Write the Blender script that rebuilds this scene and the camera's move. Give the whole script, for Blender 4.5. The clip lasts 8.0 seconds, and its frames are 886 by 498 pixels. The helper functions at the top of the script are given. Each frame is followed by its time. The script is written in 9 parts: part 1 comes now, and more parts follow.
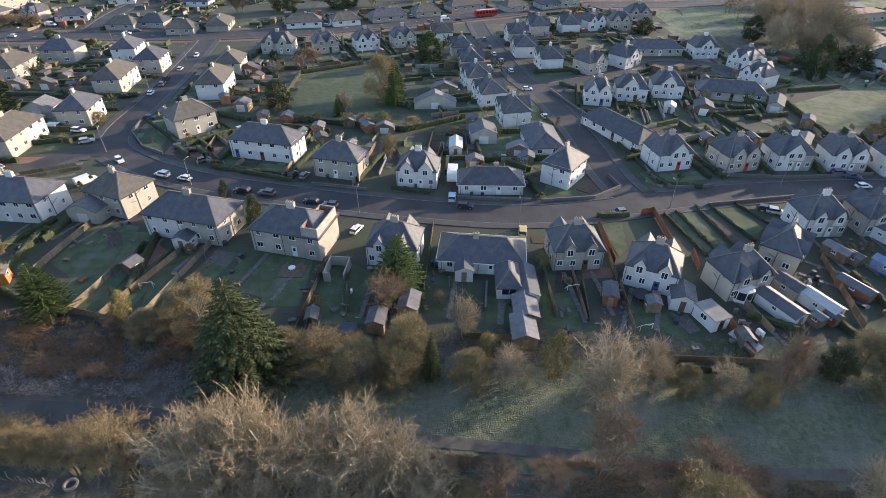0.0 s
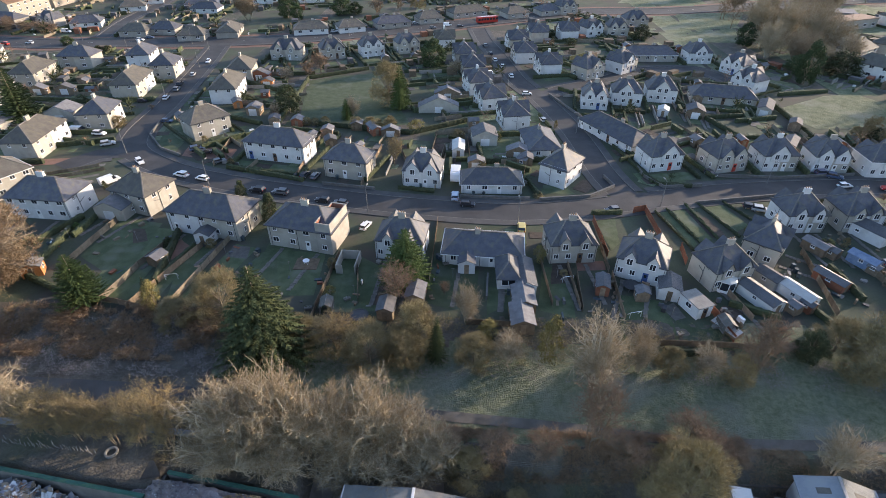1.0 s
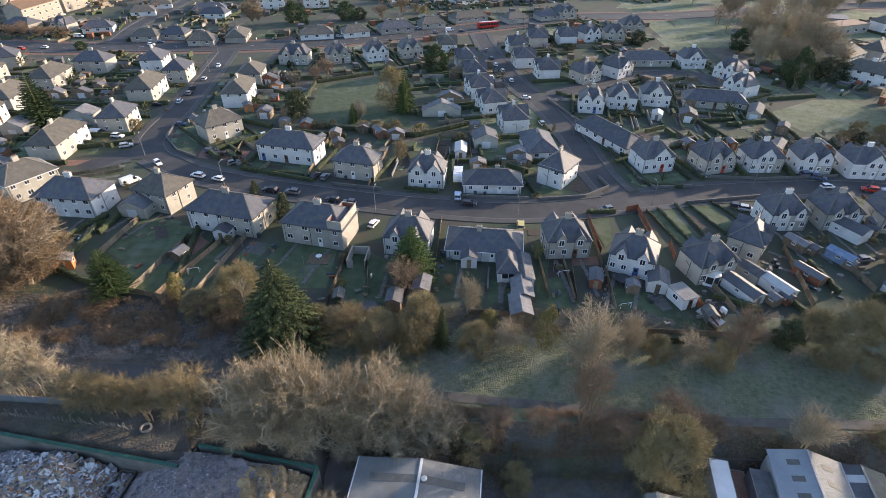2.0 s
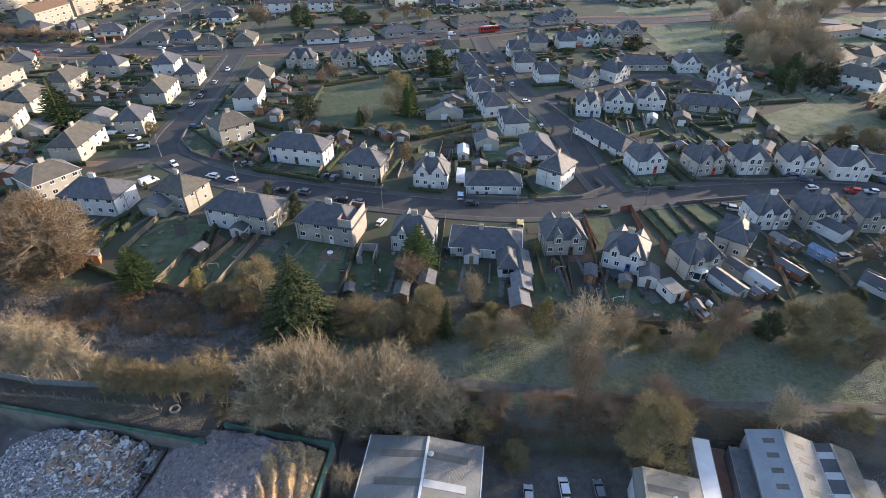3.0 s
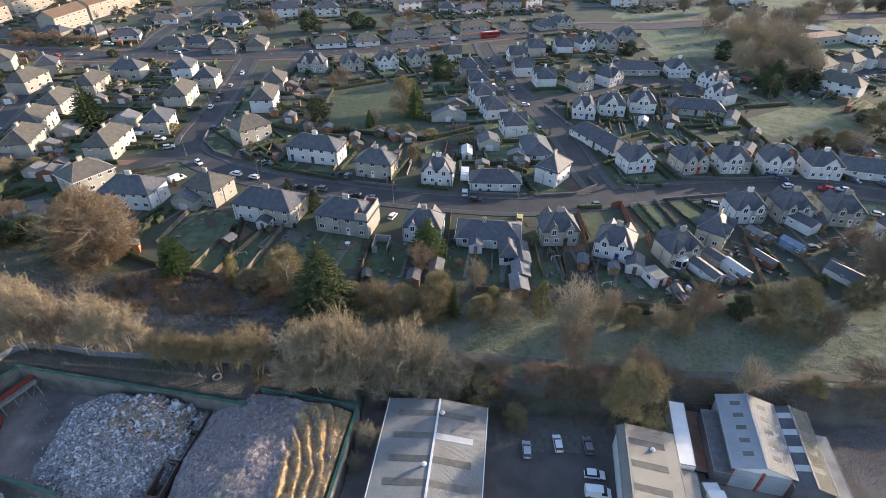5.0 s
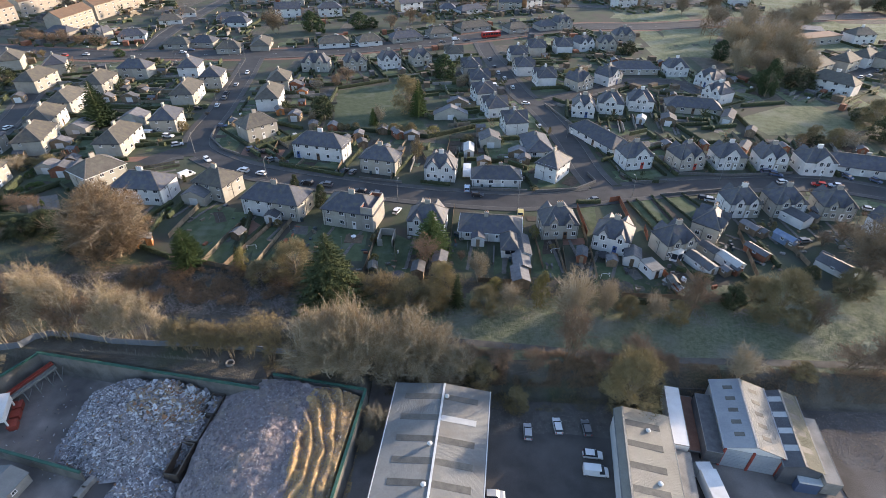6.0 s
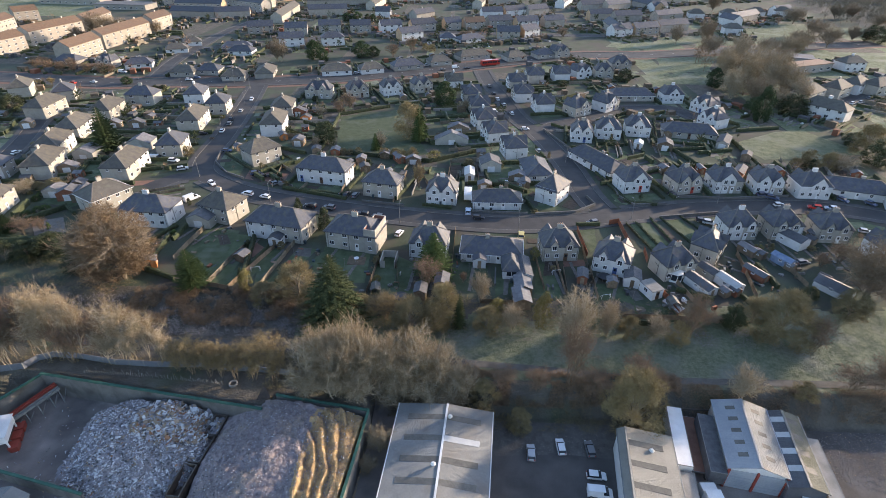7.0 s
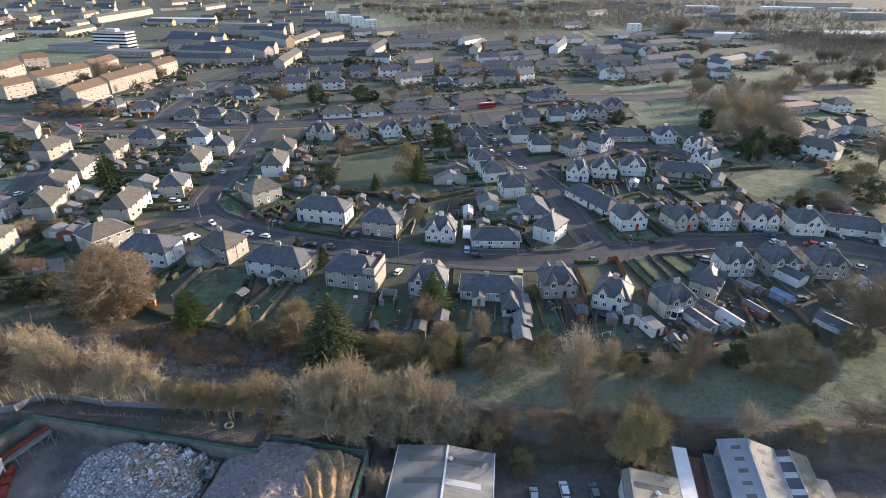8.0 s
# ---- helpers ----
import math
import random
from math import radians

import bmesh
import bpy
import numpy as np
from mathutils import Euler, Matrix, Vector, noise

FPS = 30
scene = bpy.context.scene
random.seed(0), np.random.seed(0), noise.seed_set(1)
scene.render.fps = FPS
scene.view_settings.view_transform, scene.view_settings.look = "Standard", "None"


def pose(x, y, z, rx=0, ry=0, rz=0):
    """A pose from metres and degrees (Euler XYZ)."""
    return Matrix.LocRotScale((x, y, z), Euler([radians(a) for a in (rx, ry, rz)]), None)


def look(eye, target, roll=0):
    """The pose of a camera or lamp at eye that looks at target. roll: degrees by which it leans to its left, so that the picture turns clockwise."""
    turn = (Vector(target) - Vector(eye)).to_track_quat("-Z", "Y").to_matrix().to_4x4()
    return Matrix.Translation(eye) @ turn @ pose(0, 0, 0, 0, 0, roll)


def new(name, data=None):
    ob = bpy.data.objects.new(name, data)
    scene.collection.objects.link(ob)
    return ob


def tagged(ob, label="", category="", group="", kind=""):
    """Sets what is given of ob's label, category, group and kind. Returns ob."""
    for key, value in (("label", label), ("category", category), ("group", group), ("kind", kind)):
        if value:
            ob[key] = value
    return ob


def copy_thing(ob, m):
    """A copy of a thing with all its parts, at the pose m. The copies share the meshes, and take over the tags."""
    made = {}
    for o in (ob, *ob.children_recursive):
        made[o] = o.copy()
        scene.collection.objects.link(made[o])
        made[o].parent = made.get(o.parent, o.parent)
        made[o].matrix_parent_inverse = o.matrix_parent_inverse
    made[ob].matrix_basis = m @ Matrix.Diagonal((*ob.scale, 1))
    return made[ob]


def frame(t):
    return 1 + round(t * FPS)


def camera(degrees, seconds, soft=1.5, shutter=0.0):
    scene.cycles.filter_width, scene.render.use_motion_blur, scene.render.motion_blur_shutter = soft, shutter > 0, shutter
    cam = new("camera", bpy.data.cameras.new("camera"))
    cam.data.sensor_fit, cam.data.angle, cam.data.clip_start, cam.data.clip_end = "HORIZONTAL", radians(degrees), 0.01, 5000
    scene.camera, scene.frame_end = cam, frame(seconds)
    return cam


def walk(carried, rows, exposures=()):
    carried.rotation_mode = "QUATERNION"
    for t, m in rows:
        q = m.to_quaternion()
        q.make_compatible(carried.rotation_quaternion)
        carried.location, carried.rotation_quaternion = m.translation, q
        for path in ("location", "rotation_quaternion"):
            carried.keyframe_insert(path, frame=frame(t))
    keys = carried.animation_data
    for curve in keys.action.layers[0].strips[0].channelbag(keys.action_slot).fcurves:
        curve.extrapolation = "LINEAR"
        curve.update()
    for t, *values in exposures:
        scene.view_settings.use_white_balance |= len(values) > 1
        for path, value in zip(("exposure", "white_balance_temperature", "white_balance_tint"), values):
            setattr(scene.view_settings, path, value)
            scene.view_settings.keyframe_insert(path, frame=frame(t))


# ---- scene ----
cam = camera(80.4, 8.0, soft=0.6)
PATH = [
    (0, (2.55, 9.356, 56.008), (2.496, 10.976, 54.836), 0.3),
    (0.5, (2.449, 6.208, 57.203), (2.392, 7.833, 56.037), 0.2),
    (1, (2.316, 3.095, 58.468), (2.256, 4.722, 57.307), 0.2),
    (1.5, (2.108, 0.059, 59.89), (2.047, 1.689, 58.732), 0.2),
    (3, (1.391, -8.476, 64.763), (1.327, -6.847, 63.605), 0.3),
    (3.5, (1.092, -11.263, 66.203), (1.029, -9.633, 65.046), 0.3),
    (4, (0.671, -13.919, 67.685), (0.609, -12.29, 66.526), 0.5),
    (4.5, (0.314, -16.525, 68.867), (0.254, -14.896, 67.709), 0.5),
    (6, (-0.589, -23.138, 70.431), (-0.649, -21.507, 69.274), 0.5),
    (6.5, (-0.92, -24.13, 70.518), (-0.982, -22.486, 69.381), 0.5),
    (7, (-1.148, -24.659, 70.54), (-1.208, -22.975, 69.462), 0.5),
    (7.5, (-1.201, -24.894, 70.479), (-1.261, -23.171, 69.465), 0.4),
    (8, (-1.277, -25.111, 70.477), (-1.335, -23.351, 69.528), 0.3),
]
walk(cam, [(t, look(eye, target, roll)) for t, eye, target, roll in PATH])

# ---------------------------------------------------------------- light
SUN_TURN, SUN_LIFT = radians(28), radians(13.5)      # from +x towards +y, above the ground
world = bpy.data.worlds.new("sky")
scene.world = world
world.use_nodes = True
wn = world.node_tree.nodes
sky = wn.new("ShaderNodeTexSky")
sky.sky_type = "NISHITA"
sky.sun_disc = False
sky.sun_elevation = SUN_LIFT
sky.sun_rotation = radians(90) - SUN_TURN
sky.air_density, sky.dust_density, sky.ozone_density = 1.0, 0.9, 1.9
wn["Background"].inputs["Strength"].default_value = 0.15
world.node_tree.links.new(sky.outputs["Color"], wn["Background"].inputs["Color"])
sun_data = bpy.data.lights.new("sun", "SUN")
sun_data.energy, sun_data.angle, sun_data.color = 2.95, radians(0.6), (1.0, 0.83, 0.60)
sun = new("sun", sun_data)
sun.matrix_world = look((0, 0, 0), (-math.cos(SUN_TURN) * math.cos(SUN_LIFT), -math.sin(SUN_TURN) * math.cos(SUN_LIFT), -math.sin(SUN_LIFT)))
scene.view_settings.exposure = 1.48
scene.view_settings.use_white_balance = True
scene.view_settings.white_balance_temperature, scene.view_settings.white_balance_tint = 6500, 18

# ---------------------------------------------------------------- materials
def material(name, base, other, scale=1.0, rough=0.85, bump=0.15, fine=8.0, metal=0.0, spread=0.12, stain=None, stain_scale=0.25, stain_at=(0.52, 0.7), ao=None):
    """Two-scale noise between two colours, a shift from thing to thing, an optional stain, and fine relief."""
    m = bpy.data.materials.new(name)
    m.use_nodes = True
    n, link = m.node_tree.nodes, m.node_tree.links.new
    bsdf = n["Principled BSDF"]
    bsdf.inputs["Roughness"].default_value = rough
    bsdf.inputs["Metallic"].default_value = metal
    geo = n.new("ShaderNodeNewGeometry")
    big, small = n.new("ShaderNodeTexNoise"), n.new("ShaderNodeTexNoise")
    for t, s, d in ((big, scale, 4), (small, scale * fine, 3)):
        t.inputs["Scale"].default_value, t.inputs["Detail"].default_value = s, d
        link(geo.outputs["Position"], t.inputs["Vector"])
    add = n.new("ShaderNodeMath")
    add.operation = "MULTIPLY_ADD"
    link(small.outputs["Fac"], add.inputs[0])
    add.inputs[1].default_value = 0.5
    link(big.outputs["Fac"], add.inputs[2])
    ramp = n.new("ShaderNodeMapRange")
    ramp.inputs["From Min"].default_value, ramp.inputs["From Max"].default_value = 0.56, 0.94
    link(add.outputs[0], ramp.inputs["Value"])
    mix = n.new("ShaderNodeMix")
    mix.data_type = "RGBA"
    link(ramp.outputs["Result"], mix.inputs["Factor"])
    mix.inputs["A"].default_value, mix.inputs["B"].default_value = (*base, 1), (*other, 1)
    colour = mix.outputs["Result"]
    if stain:
        st = n.new("ShaderNodeTexNoise")
        st.inputs["Scale"].default_value, st.inputs["Detail"].default_value = stain_scale, 6
        link(geo.outputs["Position"], st.inputs["Vector"])
        sr = n.new("ShaderNodeMapRange")
        sr.inputs["From Min"].default_value, sr.inputs["From Max"].default_value = stain_at
        link(st.outputs["Fac"], sr.inputs["Value"])
        mx = n.new("ShaderNodeMix")
        mx.data_type = "RGBA"
        link(sr.outputs["Result"], mx.inputs["Factor"])
        link(colour, mx.inputs["A"])
        mx.inputs["B"].default_value = (*stain, 1)
        colour = mx.outputs["Result"]
    if spread:
        info, hsv, vr = n.new("ShaderNodeObjectInfo"), n.new("ShaderNodeHueSaturation"), n.new("ShaderNodeMapRange")
        vr.inputs["To Min"].default_value, vr.inputs["To Max"].default_value = 1 - spread, 1 + spread
        link(info.outputs["Random"], vr.inputs["Value"])
        link(vr.outputs["Result"], hsv.inputs["Value"])
        link(colour, hsv.inputs["Color"])
        colour = hsv.outputs["Color"]
    link(colour, bsdf.inputs["Base Color"])
    if bump:
        b = n.new("ShaderNodeBump")
        b.inputs["Strength"].default_value, b.inputs["Distance"].default_value = bump, 0.05
        link(small.outputs["Fac"], b.inputs["Height"])
        link(b.outputs["Normal"], bsdf.inputs["Normal"])
    return m


def ribbed(m, scale, along="X", depth=0.6):
    """Adds ribs or courses as relief to a material, in the thing's own axes."""
    n, link = m.node_tree.nodes, m.node_tree.links.new
    co, wave, b = n.new("ShaderNodeTexCoord"), n.new("ShaderNodeTexWave"), n.new("ShaderNodeBump")
    wave.wave_type, wave.bands_direction = "BANDS", along
    wave.inputs["Scale"].default_value = scale
    link(co.outputs["Object"], wave.inputs["Vector"])
    b.inputs["Strength"].default_value, b.inputs["Distance"].default_value = depth, 0.08
    link(wave.outputs["Fac"], b.inputs["Height"])
    link(b.outputs["Normal"], n["Principled BSDF"].inputs["Normal"])
    return m


WALLS = {
    "cream": material("cream_roughcast", (0.36, 0.338, 0.288), (0.43, 0.403, 0.345), 0.6, 0.95, 0.3, 14, stain=(0.27, 0.245, 0.212), stain_scale=0.35, stain_at=(0.55, 0.8)),
    "white": material("white_roughcast", (0.57, 0.565, 0.55), (0.66, 0.655, 0.64), 0.6, 0.95, 0.3, 14, spread=0.06, stain=(0.43, 0.42, 0.39), stain_scale=0.35, stain_at=(0.58, 0.82)),
    "stone": material("grey_roughcast", (0.305, 0.283, 0.245), (0.385, 0.358, 0.312), 0.6, 0.95, 0.3, 14, stain=(0.28, 0.25, 0.21), stain_scale=0.35, stain_at=(0.55, 0.8)),
    "grey": material("buff_roughcast", (0.32, 0.285, 0.235), (0.40, 0.355, 0.295), 0.6, 0.95, 0.2, 14),
}
ROOFS = {
    "slate": material("blue_grey_slate", (0.056, 0.059, 0.074), (0.090, 0.093, 0.110), 0.8, 0.6, 0.4, 7, stain=(0.125, 0.115, 0.085), stain_scale=0.9, stain_at=(0.5, 0.78)),
    "brown": material("brown_tile", (0.073, 0.067, 0.058), (0.110, 0.100, 0.084), 0.8, 0.7, 0.4, 7, stain=(0.135, 0.12, 0.080), stain_scale=0.9, stain_at=(0.48, 0.75)),
    "grey": material("weathered_grey_tile", (0.085, 0.078, 0.066), (0.125, 0.115, 0.097), 0.8, 0.8, 0.4, 7, stain=(0.12, 0.12, 0.09), stain_scale=0.5, stain_at=(0.55, 0.8)),
}
ROOFS["red"] = material("red_brown_tile", (0.115, 0.072, 0.043), (0.155, 0.098, 0.060), 0.8, 0.64, 0.4, 7, stain=(0.12, 0.10, 0.07), stain_scale=0.5, stain_at=(0.55, 0.8))
for roof_m in ROOFS.values():
    ribbed(roof_m, 3.4, "Z", 0.10)
RIDGE = material("clay_ridge", (0.12, 0.11, 0.10), (0.19, 0.175, 0.155), 2, 0.85)
BRICK_RED = material("red_brick", (0.28, 0.11, 0.07), (0.36, 0.16, 0.10), 2, 0.9)
ORANGE_END = material("orange_harl", (0.40, 0.27, 0.16), (0.48, 0.34, 0.21), 0.6, 0.95)
POT = material("terracotta", (0.30, 0.19, 0.12), (0.38, 0.25, 0.16), 3, 0.85)
UPVC = material("white_plastic", (0.78, 0.78, 0.77), (0.82, 0.82, 0.81), 2, 0.4, 0.0)
GLASS = material("window_glass", (0.02, 0.024, 0.03), (0.035, 0.04, 0.05), 1.5, 0.08, 0.0)
PIPE = material("dark_pipe", (0.04, 0.04, 0.045), (0.06, 0.06, 0.065), 2, 0.5, 0.0)
DOORS = [material("door_" + n, c, tuple(v * 1.15 for v in c), 3, 0.5, 0.0, spread=0) for n, c in
         (("white", (0.72, 0.72, 0.70)), ("red", (0.42, 0.05, 0.03)), ("brown", (0.10, 0.055, 0.03)), ("blue", (0.05, 0.09, 0.22)))]
ASPHALT = material("asphalt", (0.035, 0.0345, 0.036), (0.053, 0.0525, 0.053), 0.25, 0.82, 0.3, 30, spread=0, stain=(0.068, 0.067, 0.066), stain_scale=0.12)
PAVING = material("pavement_asphalt", (0.055, 0.054, 0.053), (0.080, 0.078, 0.075), 0.4, 0.85, 0.3, 20, spread=0)
KERB = material("kerb_stone", (0.11, 0.107, 0.10), (0.16, 0.155, 0.145), 1.5, 0.9, spread=0)
PAINT = material("road_paint", (0.62, 0.62, 0.60), (0.75, 0.75, 0.72), 2, 0.7, 0.0, spread=0)
MONO = material("red_blaes", (0.16, 0.085, 0.06), (0.22, 0.12, 0.085), 0.6, 0.9)
GARDEN = material("garden_ground", (0.038, 0.052, 0.028), (0.068, 0.082, 0.050), 0.15, 0.95, 0.5, 16, spread=0, stain=(0.064, 0.058, 0.047), stain_scale=0.1, stain_at=(0.45, 0.65))
FROST = material("frosted_grass", (0.104, 0.119, 0.062), (0.186, 0.200, 0.126), 1.3, 0.95, 1.0, 4, spread=0, stain=(0.205, 0.21, 0.175), stain_scale=0.14, stain_at=(0.48, 0.78))
SCRUB = material("scrub_ground", (0.072, 0.064, 0.050), (0.128, 0.113, 0.090), 0.3, 0.95, 0.8, 9, spread=0, stain=(0.06, 0.075, 0.04), stain_scale=0.08)
YARD = material("yard_ground", (0.225, 0.193, 0.172), (0.30, 0.264, 0.24), 0.25, 0.9, 0.4, 20, spread=0, stain=(0.10, 0.088, 0.082), stain_scale=0.09, stain_at=(0.48, 0.66))
LAWN = material("lawn", (0.048, 0.070, 0.030), (0.084, 0.108, 0.056), 0.5, 0.95, 0.6, 12, spread=0.25, stain=(0.105, 0.122, 0.085), stain_scale=0.2)
HEDGE = material("hedge_leaf", (0.030, 0.042, 0.018), (0.062, 0.072, 0.030), 2.5, 0.9, 0.8, 5, spread=0.3)
FENCE = material("fence_timber", (0.145, 0.12, 0.085), (0.215, 0.18, 0.13), 1.5, 0.9, 0.3, 8, spread=0.3)
SHED = material("shed_timber", (0.16, 0.115, 0.075), (0.24, 0.18, 0.12), 1.5, 0.9, 0.3, 8, spread=0.35)
ORANGE_SHED = material("orange_timber", (0.48, 0.17, 0.05), (0.56, 0.22, 0.075), 1.5, 0.8, 0.2, 8)
CONCRETE = material("concrete", (0.20, 0.19, 0.172), (0.29, 0.275, 0.25), 0.5, 0.9, 0.3, 12, stain=(0.15, 0.145, 0.13), stain_scale=0.3)
FELT = material("roof_felt", (0.10, 0.10, 0.105), (0.16, 0.16, 0.165), 1.0, 0.85, 0.3, 12, spread=0.35)
SHEET_METAL = ribbed(material("pale_sheet_roof", (0.152, 0.166, 0.168), (0.205, 0.218, 0.216), 0.35, 0.6, 0.0, 9, stain=(0.16, 0.155, 0.145), stain_scale=0.25), 4.0, "X", 0.5)
SHEET_BLUE = ribbed(material("pale_blue_sheet", (0.27, 0.30, 0.33), (0.35, 0.375, 0.40), 0.35, 0.5, 0.0, 9, stain=(0.36, 0.38, 0.39), stain_scale=0.25), 4.0, "Y", 0.4)
SHEET_DARK = ribbed(material("dark_sheet_roof", (0.07, 0.075, 0.085), (0.11, 0.115, 0.125), 0.5, 0.5, 0.0, 9), 4.0, "Y", 0.4)
ROOFLIGHT = material("rooflight", (0.10, 0.097, 0.085), (0.15, 0.143, 0.125), 1.0, 0.75, 0.0)
ROOFLIGHT_PALE = material("new_rooflight", (0.42, 0.42, 0.40), (0.50, 0.50, 0.48), 1.0, 0.5, 0.0)
WHITE_METAL = material("white_metal", (0.62, 0.62, 0.61), (0.71, 0.71, 0.70), 0.8, 0.55, 0.0, stain=(0.54, 0.53, 0.50), stain_scale=0.4)
RED_METAL = material("red_metal", (0.27, 0.045, 0.03), (0.34, 0.07, 0.045), 0.8, 0.5, 0.0, spread=0)
GREEN_MESH = material("green_netting", (0.025, 0.09, 0.065), (0.045, 0.13, 0.095), 0.8, 0.8, 0.2, spread=0)
BARK = material("bark", (0.20, 0.16, 0.11), (0.32, 0.265, 0.19), 3, 0.95, 0.5)
PARK = material("park_grass", (0.085, 0.108, 0.050), (0.160, 0.185, 0.105), 0.5, 0.95, 0.8, 7, spread=0.1, stain=(0.23, 0.24, 0.18), stain_scale=0.08, stain_at=(0.5, 0.75))
SOIL = material("dug_soil", (0.045, 0.034, 0.026), (0.075, 0.058, 0.044), 1.2, 0.95, 0.8, 8, spread=0.2)
GRIT = material("garden_grit", (0.10, 0.092, 0.082), (0.16, 0.148, 0.132), 1.0, 0.95, 0.5, 14, spread=0.2)
for rough_m in (FROST, PARK, SCRUB):
    rough_m.node_tree.nodes["Bump"].inputs["Distance"].default_value = 0.3
CAST = material("cast_wall", (0.125, 0.118, 0.106), (0.185, 0.174, 0.156), 0.5, 0.9, 0.3, 12, stain=(0.085, 0.08, 0.068), stain_scale=0.3)
CAR_PARK = material("car_park", (0.070, 0.063, 0.058), (0.105, 0.096, 0.088), 0.25, 0.85, 0.4, 20, spread=0, stain=(0.05, 0.046, 0.043), stain_scale=0.12)

# ---------------------------------------------------------------- building tools
rng = random.Random(7)


def mesh_of(name, verts, faces, mats, which=None, smooth=False):
    me = bpy.data.meshes.new(name)
    me.from_pydata(verts, [], faces)
    for m in mats:
        me.materials.append(m)
    if which:
        me.polygons.foreach_set("material_index", which)
    if smooth:
        me.polygons.foreach_set("use_smooth", [True] * len(faces))
    me.update()
    return me


def piece(name, me, parent=None, m=None, label=""):
    """Links mesh data as one object, under a thing or alone."""
    ob = new(name, me)
    if parent:
        ob.parent = parent
    if m is not None:
        ob.matrix_basis = m
    return tagged(ob, label)


def root(name, m, label, category, group="", kind=""):
    ob = new(name)
    ob.empty_display_size = 0.5
    ob.matrix_basis = m
    return tagged(ob, label, category, group, kind)


class Solid:
    """Collects boxes, prisms and faces for one mesh."""

    def __init__(self):
        self.v, self.f, self.k = [], [], []

    def face(self, pts, k=0):
        i = len(self.v)
        self.v += [tuple(p) for p in pts]
        self.f.append(tuple(range(i, i + len(pts))))
        self.k.append(k)

    def box(self, x0, x1, y0, y1, z0, z1, k=0, taper=0.0):
        i, t = len(self.v), taper
        self.v += [(x0, y0, z0), (x1, y0, z0), (x1, y1, z0), (x0, y1, z0),
                   (x0 + t, y0 + t, z1), (x1 - t, y0 + t, z1), (x1 - t, y1 - t, z1), (x0 + t, y1 - t, z1)]
        for a in ((0, 3, 2, 1), (4, 5, 6, 7), (0, 1, 5, 4), (1, 2, 6, 5), (2, 3, 7, 6), (3, 0, 4, 7)):
            self.f.append(tuple(i + b for b in a))
            self.k.append(k)

    def prism(self, ring, shift, k=0):
        """A flat ring of points, pushed along shift."""
        i, n = len(self.v), len(ring)
        s = Vector(shift)
        self.v += [tuple(p) for p in ring] + [tuple(Vector(p) + s) for p in ring]
        self.f += [tuple(i + n - 1 - j for j in range(n)), tuple(i + n + j for j in range(n))]
        self.f += [(i + j, i + (j + 1) % n, i + n + (j + 1) % n, i + n + j) for j in range(n)]
        self.k += [k] * (n + 2)

    def beam(self, a, b, w, h, k=0):
        """A square bar from a to b."""
        a, b = Vector(a), Vector(b)
        d = (b - a).normalized()
        s = d.cross(Vector((0, 0, 1)))
        s = s.normalized() if s.length > 1e-4 else Vector((1, 0, 0))
        u = s.cross(d)
        ring = [a + s * x * w / 2 + u * y * h / 2 for x, y in ((-1, -1), (1, -1), (1, 1), (-1, 1))]
        self.prism(ring, b - a, k)

    def tube(self, a, b, r0, r1, n=6, k=0):
        a, b = Vector(a), Vector(b)
        d = (b - a).normalized()
        s = d.orthogonal().normalized()
        u = d.cross(s)
        i = len(self.v)
        for p, r in ((a, r0), (b, r1)):
            self.v += [tuple(p + s * math.cos(q) * r + u * math.sin(q) * r) for q in (2 * math.pi * j / n for j in range(n))]
        self.f += [(i + j, i + (j + 1) % n, i + n + (j + 1) % n, i + n + j) for j in range(n)]
        self.f += [tuple(i + n + j for j in range(n)), tuple(i + n - 1 - j for j in range(n))]
        self.k += [k] * (n + 2)

    def mesh(self, name, *mats, smooth=False):
        return mesh_of(name, self.v, self.f, mats, self.k, smooth)


def part(name, solid, mat, parent, label="", m=None):
    mats = mat if isinstance(mat, (list, tuple)) else (mat,)
    return piece(name, solid.mesh(name, *mats), parent, m, label)


def smooth_line(points, step=4.0):
    """A rounded line through the points, as evenly spaced points."""
    pts = [Vector(p) for p in points]
    pts = [pts[0] * 2 - pts[1]] + pts + [pts[-1] * 2 - pts[-2]]
    out = []
    for a, b, c, d in zip(pts, pts[1:], pts[2:], pts[3:]):
        n = max(2, int((c - b).length / step))
        for i in range(n):
            t = i / n
            out.append(0.5 * ((2 * b) + (c - a) * t + (2 * a - 5 * b + 4 * c - d) * t * t + (3 * b - a - 3 * c + d) * t ** 3))
    return out + [pts[-2]]


def sides(line):
    for i, p in enumerate(line):
        d = (line[min(i + 1, len(line) - 1)] - line[max(i - 1, 0)]).normalized()
        yield p, Vector((-d.y, d.x))


def step_up(a, b, x):
    t = min(1, max(0, (x - a) / (b - a)))
    return t * t * (3 - 2 * t)


YARD_EDGE = ((-78.0, 41.5), (-15.6, 35.1))


